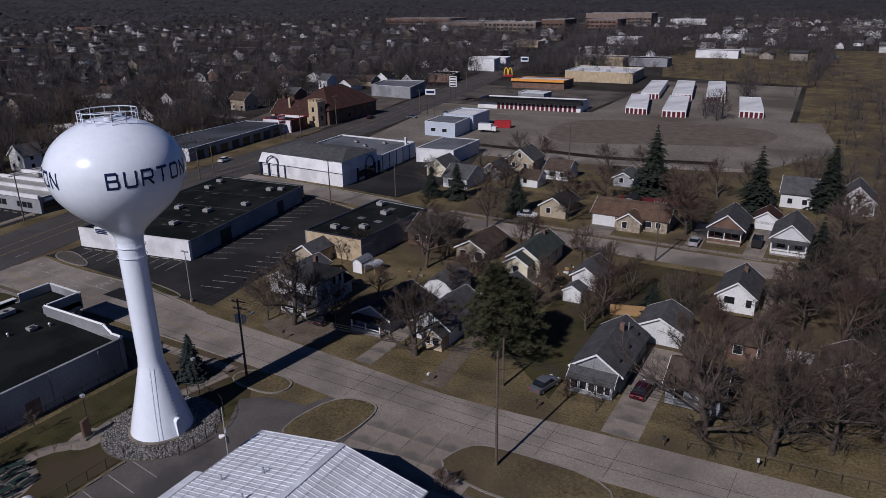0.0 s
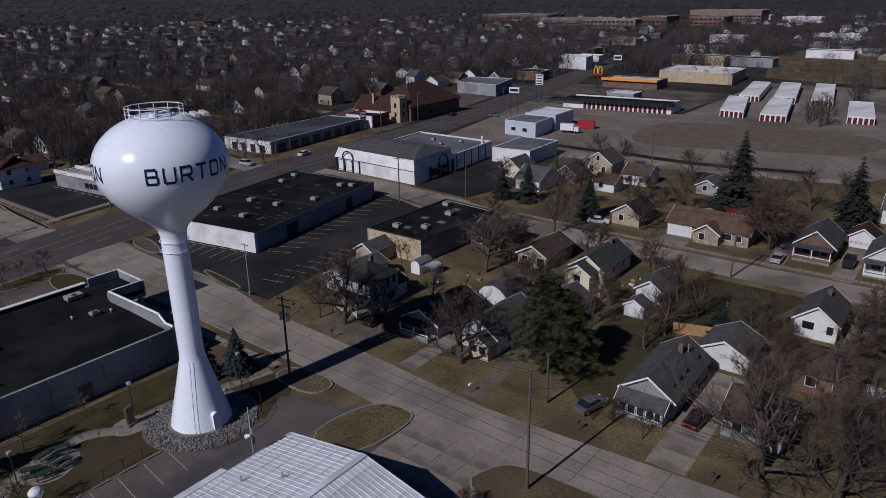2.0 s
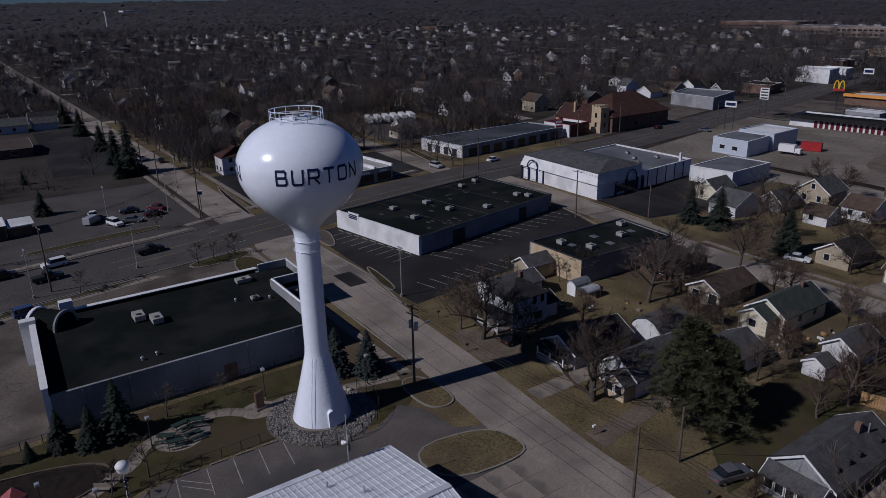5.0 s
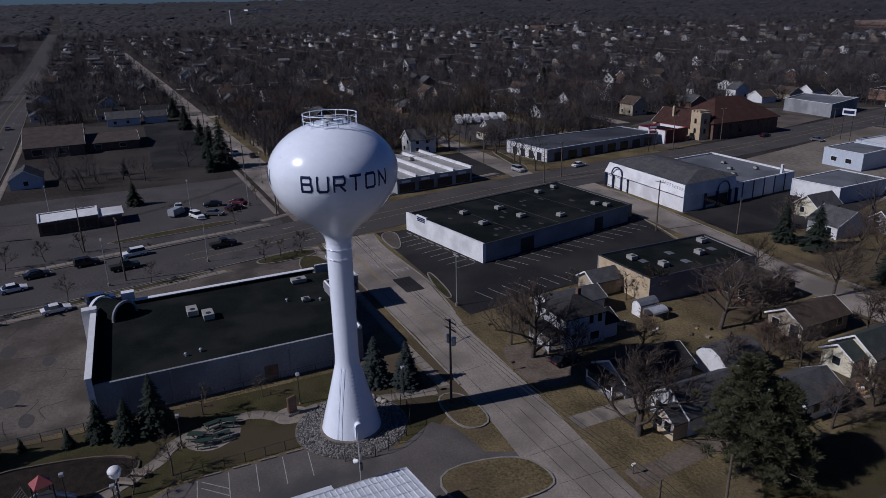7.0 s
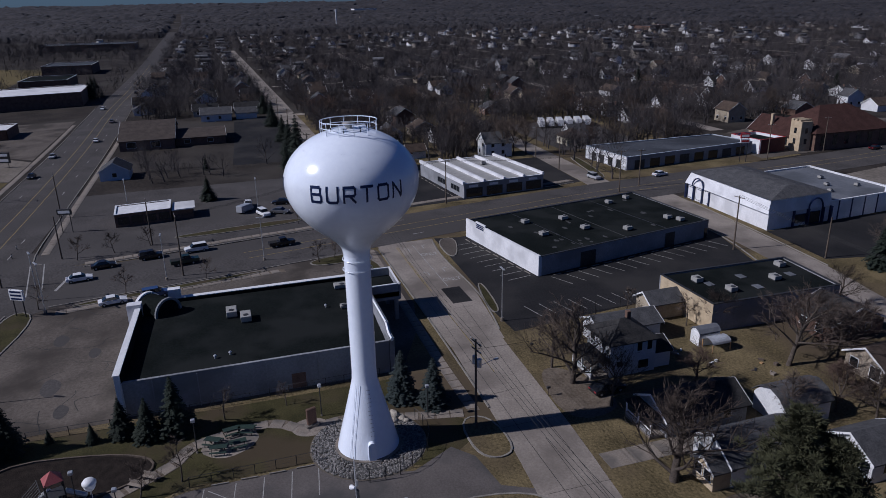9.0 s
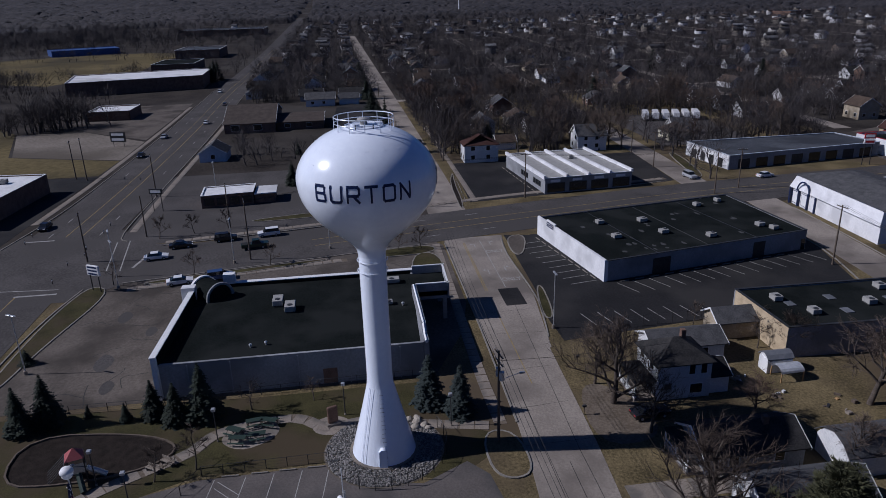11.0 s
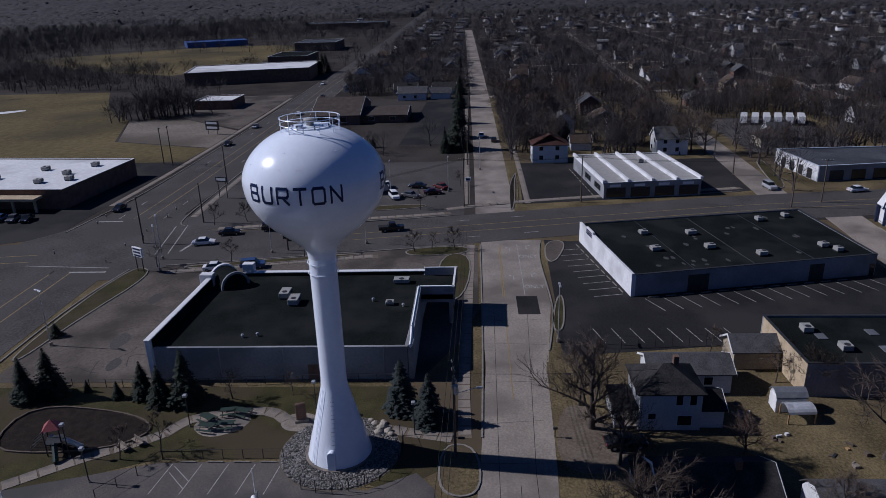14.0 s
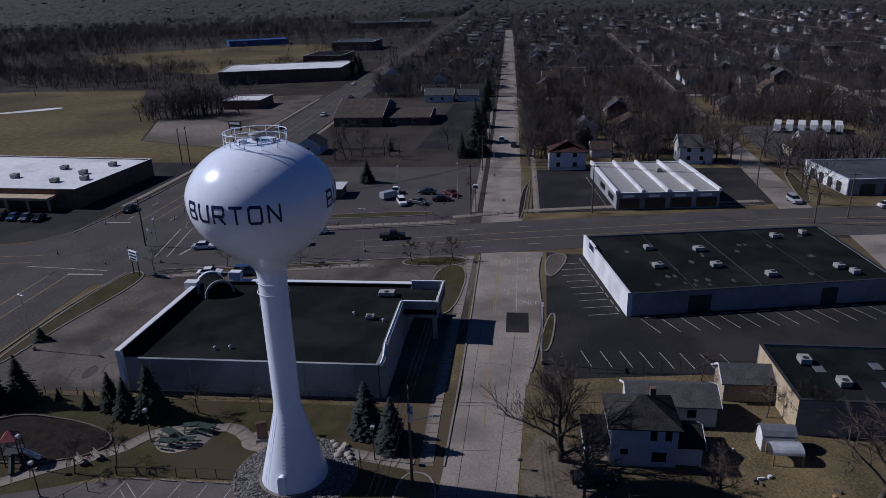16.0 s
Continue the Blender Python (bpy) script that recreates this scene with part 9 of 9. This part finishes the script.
def far_houses(places):
    wv, wt_, rv, rt = [], [], [], []
    for x, y in places:
        BLOCKS.append((x - 4.5, y - 4.5, x + 4.5, y + 4.5))
        w, d, h, r = RNG2.uniform(3, 4.4), RNG2.uniform(3.6, 6), RNG2.choice((2.7, 3, 5)), RNG2.uniform(1.8, 3)
        if (x * x + y * y) > 900 ** 2:
            w, d = w * 1.1, d * 1.1
        a = RNG2.choice((0, 1.57)) + RNG2.uniform(-0.15, 0.15)
        c, s = math.cos(a), math.sin(a)
        k = len(wv)
        for px, py, pz in ((-w, -d, 0), (w, -d, 0), (w, d, 0), (-w, d, 0), (-w, -d, h), (w, -d, h), (w, d, h), (-w, d, h), (0, -d, h + r), (0, d, h + r)):
            wv.append((x + c * px - s * py, y + s * px + c * py, pz + terrain(x, y)))
        for f in ((0, 1, 5), (0, 5, 4), (4, 5, 8), (1, 2, 6), (1, 6, 5), (2, 3, 7), (2, 7, 6), (6, 7, 9), (3, 0, 4), (3, 4, 7)):
            wt_.append(tuple(k + i for i in f))
        k = len(rv)
        e = 0.4
        for px, py, pz in ((-w - e, -d - e, h - 0.2), (0, -d - e, h + r + 0.1), (w + e, -d - e, h - 0.2), (-w - e, d + e, h - 0.2), (0, d + e, h + r + 0.1), (w + e, d + e, h - 0.2), (0, -d - e, h + r - 0.1), (0, d + e, h + r - 0.1)):
            rv.append((x + c * px - s * py, y + s * px + c * py, pz + terrain(x, y)))
        for f in ((0, 1, 4), (0, 4, 3), (1, 2, 5), (1, 5, 4), (0, 3, 7), (0, 7, 6), (6, 7, 5), (6, 5, 2)):
            rt.append(tuple(k + i for i in f))
    ob = new("far_houses", array_mesh("far_houses", wv, wt_, HOUSE_WALLS))
    tagged(ob, "hundreds of distant small suburban houses", "houses", kind="stuff")
    r = new("roof", array_mesh("roof", rv, rt, HOUSE_ROOFS))
    r.parent = ob


far_houses(spots[NEAR:NEAR + 1300])


# bare trees: a nearer belt of single ones, then masses by distance
def near_belt():
    n, tries = 0, 0
    while n < 120 and tries < 6000:
        tries += 1
        a, r = radians(RNG2.uniform(-6, 125)), RNG2.uniform(150, 330)
        x, y = -25 - math.sin(a) * r, 35 + math.cos(a) * r
        if clear(x, y, 3.0):
            tree(RNG2.choice((7, 8, 9, 8, 7)), x, y, RNG2.uniform(8, 14), "bare tree in the suburb", "suburb trees")
            n += 1


near_belt()


def proto_arrays():
    """A lighter tree: trunk, eight plain limbs and a haze of twigs."""
    wood, fine = branch_mesh(RNG, 11, 0.48, 0.2, 8, 0, 0, 0, 1, 0.03, 0.26)
    V = [tuple(v) for v in wood[0]]
    T = list(wood[1])
    for i in range(150):
        d = Vector((RNG.gauss(0, 1), RNG.gauss(0, 1), RNG.gauss(0.35, 0.85))).normalized()
        p = Vector((d.x * 3.7, d.y * 3.7, 6.0 + d.z * 4.2)) * RNG.uniform(0.6, 1.0)
        e = p + (d + Vector((RNG.uniform(-0.6, 0.6), RNG.uniform(-0.6, 0.6), 0.5))) * 1.5
        s = d.orthogonal().normalized() * RNG.uniform(0.03, 0.06)
        k = len(V)
        V += [tuple(p - s), tuple(p + s), tuple(e)]
        T.append((k, k + 1, k + 2))
    return np.array(V), np.array(T)


def slivers(n, size, w, flat=1.0):
    V, T = [], []
    for i in range(n):
        d = Vector((RNG.gauss(0, 1), RNG.gauss(0, 1), RNG.gauss(0.45, 0.8))).normalized()
        p = Vector((d.x * 3.6 * flat, d.y * 3.6 * flat, 6.4 + d.z * 4.0)) * RNG.uniform(0.55, 1.0)
        e = p + (d + Vector((RNG.uniform(-0.5, 0.5), RNG.uniform(-0.5, 0.5), 0.5))) * size
        s = d.orthogonal().normalized() * w
        k = len(V)
        V += [tuple(p - s), tuple(p + s), tuple(e)]
        T.append((k, k + 1, k + 2))
    k = len(V)
    V += [(-0.2, 0, 0), (0.2, 0, 0), (0.1, 0, 7), (0, -0.2, 0), (0, 0.2, 0), (0, 0.1, 7)]
    T += [(k, k + 1, k + 2), (k + 3, k + 4, k + 5)]
    return np.array(V), np.array(T)


def mass(name, protos_, places, label):
    rng = np.random.default_rng(len(places))
    Vs, Ts, o_ = [], [], 0
    for i, (x, y, s) in enumerate(places):
        V, T = protos_[i % len(protos_)]
        a = rng.uniform(0, 6.2832)
        c, sn = math.cos(a), math.sin(a)
        R = np.array([[c, -sn, 0], [sn, c, 0], [0, 0, 1]]) * s
        Vs.append(V @ R.T + np.array([x, y, terrain(x, y)]))
        Ts.append(T + o_)
        o_ += len(V)
    ob = new(name, array_mesh(name, np.concatenate(Vs), np.concatenate(Ts), FAR_TWIGS))
    tagged(ob, label, "trees", kind="stuff")


mid_protos = [proto_arrays() for _ in range(5)]
far_protos = [slivers(84, 2.0, 0.085) for _ in range(6)]
mid, far = [], []
tries = 0
while tries < 90000 and len(mid) + len(far) < 13500:
    tries += 1
    a = radians(RNG2.uniform(-8, 130))
    r = 150 * (1500 / 150) ** RNG2.random()
    x, y = -25 - math.sin(a) * r, 35 + math.cos(a) * r
    if r < 380:
        if len(mid) < 1450 and clear(x, y, 2.0):
            mid.append((x, y, RNG2.uniform(0.6, 1.1)))
    elif clear(x, y, 1.2):
        far.append((x, y, RNG2.uniform(0.65, 1.2)))
# thickets in the open ground
for cx, cy, rx, ry, n in ((-224, 6, 9, 9, 14), (-214, 28, 7, 14, 14), (14, 196, 12, 8, 30), (24, 260, 9, 50, 70), (6, 330, 7, 50, 50), (-60, 425, 50, 8, 40), (-60, 500, 40, 50, 50), (60, 480, 60, 70, 70), (-30, 640, 90, 14, 160), (-210, 66, 8, 4, 8), ):
    for k in range(n):
        x, y = RNG2.gauss(cx, rx), RNG2.gauss(cy, ry)
        if clear(x, y, 1.0, True):
            (mid if y < 330 and x > -330 else far).append((x, y, RNG2.uniform(0.4, 0.9)))
# hedge beside the playing field, woods behind it and round the blue factory
for cx, cy, rx, ry, n, big in ((-284, -84, 3, 3, 8, 1.0), (-289, -77, 4, 4, 14, 1.2), (-294, -69, 4, 4, 16, 1.25), (-299, -62, 5, 5, 12, 1.1), (-345, -80, 12, 8, 14, 0.9), (-392, -160, 8, 24, 40, 1.0), (-410, -215, 14, 40, 90, 1.1), (-440, -170, 16, 30, 60, 1.0), (-420, -280, 18, 40, 90, 1.1), (-480, -260, 26, 40, 90, 1.0), (-600, -390, 50, 40, 200, 1.1), (-700, -400, 70, 70, 300, 1.1), (-860, -430, 80, 60, 300, 1.2), (-830, -240, 40, 60, 260, 1.2), (-1000, -300, 60, 110, 380, 1.3), (-860, -100, 60, 40, 160, 1.0), (-580, -80, 30, 14, 24, 0.9), (-470, -95, 18, 14, 20, 0.9)):
    for k in range(n):
        x, y = RNG2.gauss(cx, rx), RNG2.gauss(cy, ry)
        if clear(x, y, 1.0, True):
            (mid if x > -330 else far).append((x, y, RNG2.uniform(0.7, 1.15) * big))
mass("suburb_trees", mid_protos, mid, "mass of bare grey-brown suburban trees")
mass("far_trees", far_protos, far, "far mass of bare grey-brown trees")


def far_woods():
    """The closed canopy of the plain beyond: one uneven sheet of tree tops out to the skyline, open over the great roads."""
    rng = np.random.default_rng(8)
    cols, rings = 760, 84
    V, T = [], []
    for i in range(rings):
        r0 = 1380 * (4800 / 1380) ** (i / (rings - 1))
        for j in range(cols):
            a = radians(-14 + 150 * (j + rng.uniform(-0.4, 0.4)) / cols)
            r = r0 * (1 + rng.uniform(-0.006, 0.006))
            x, y = -30 - math.sin(a) * r, 35 + math.cos(a) * r
            patchy = math.sin(x * 0.011 + 1.3 * math.sin(y * 0.007)) + math.sin(y * 0.013 + 1.7 * math.sin(x * 0.006))
            top = rng.uniform(2, 11) * (1.0 if patchy > -0.9 else 0.25)
            p = Vector((x, y))
            if any(seg_dist(p, u, v) < half + 5 for u, v, half in LANES if half > 8 and (u.length > 900 or v.length > 900)):
                top = -4.0
            V.append((x, y, terrain(x, y) + (top if i else -1.0)))
    for i in range(rings - 1):
        for j in range(cols - 1):
            k = i * cols + j
            T += [(k, k + cols, k + 1), (k + 1, k + cols, k + cols + 1)]
    tagged(new("far_woods", array_mesh("far_woods", V, T, FAR_WOOD)), "distant dark bare woods to the horizon", "trees", kind="stuff")


far_woods()
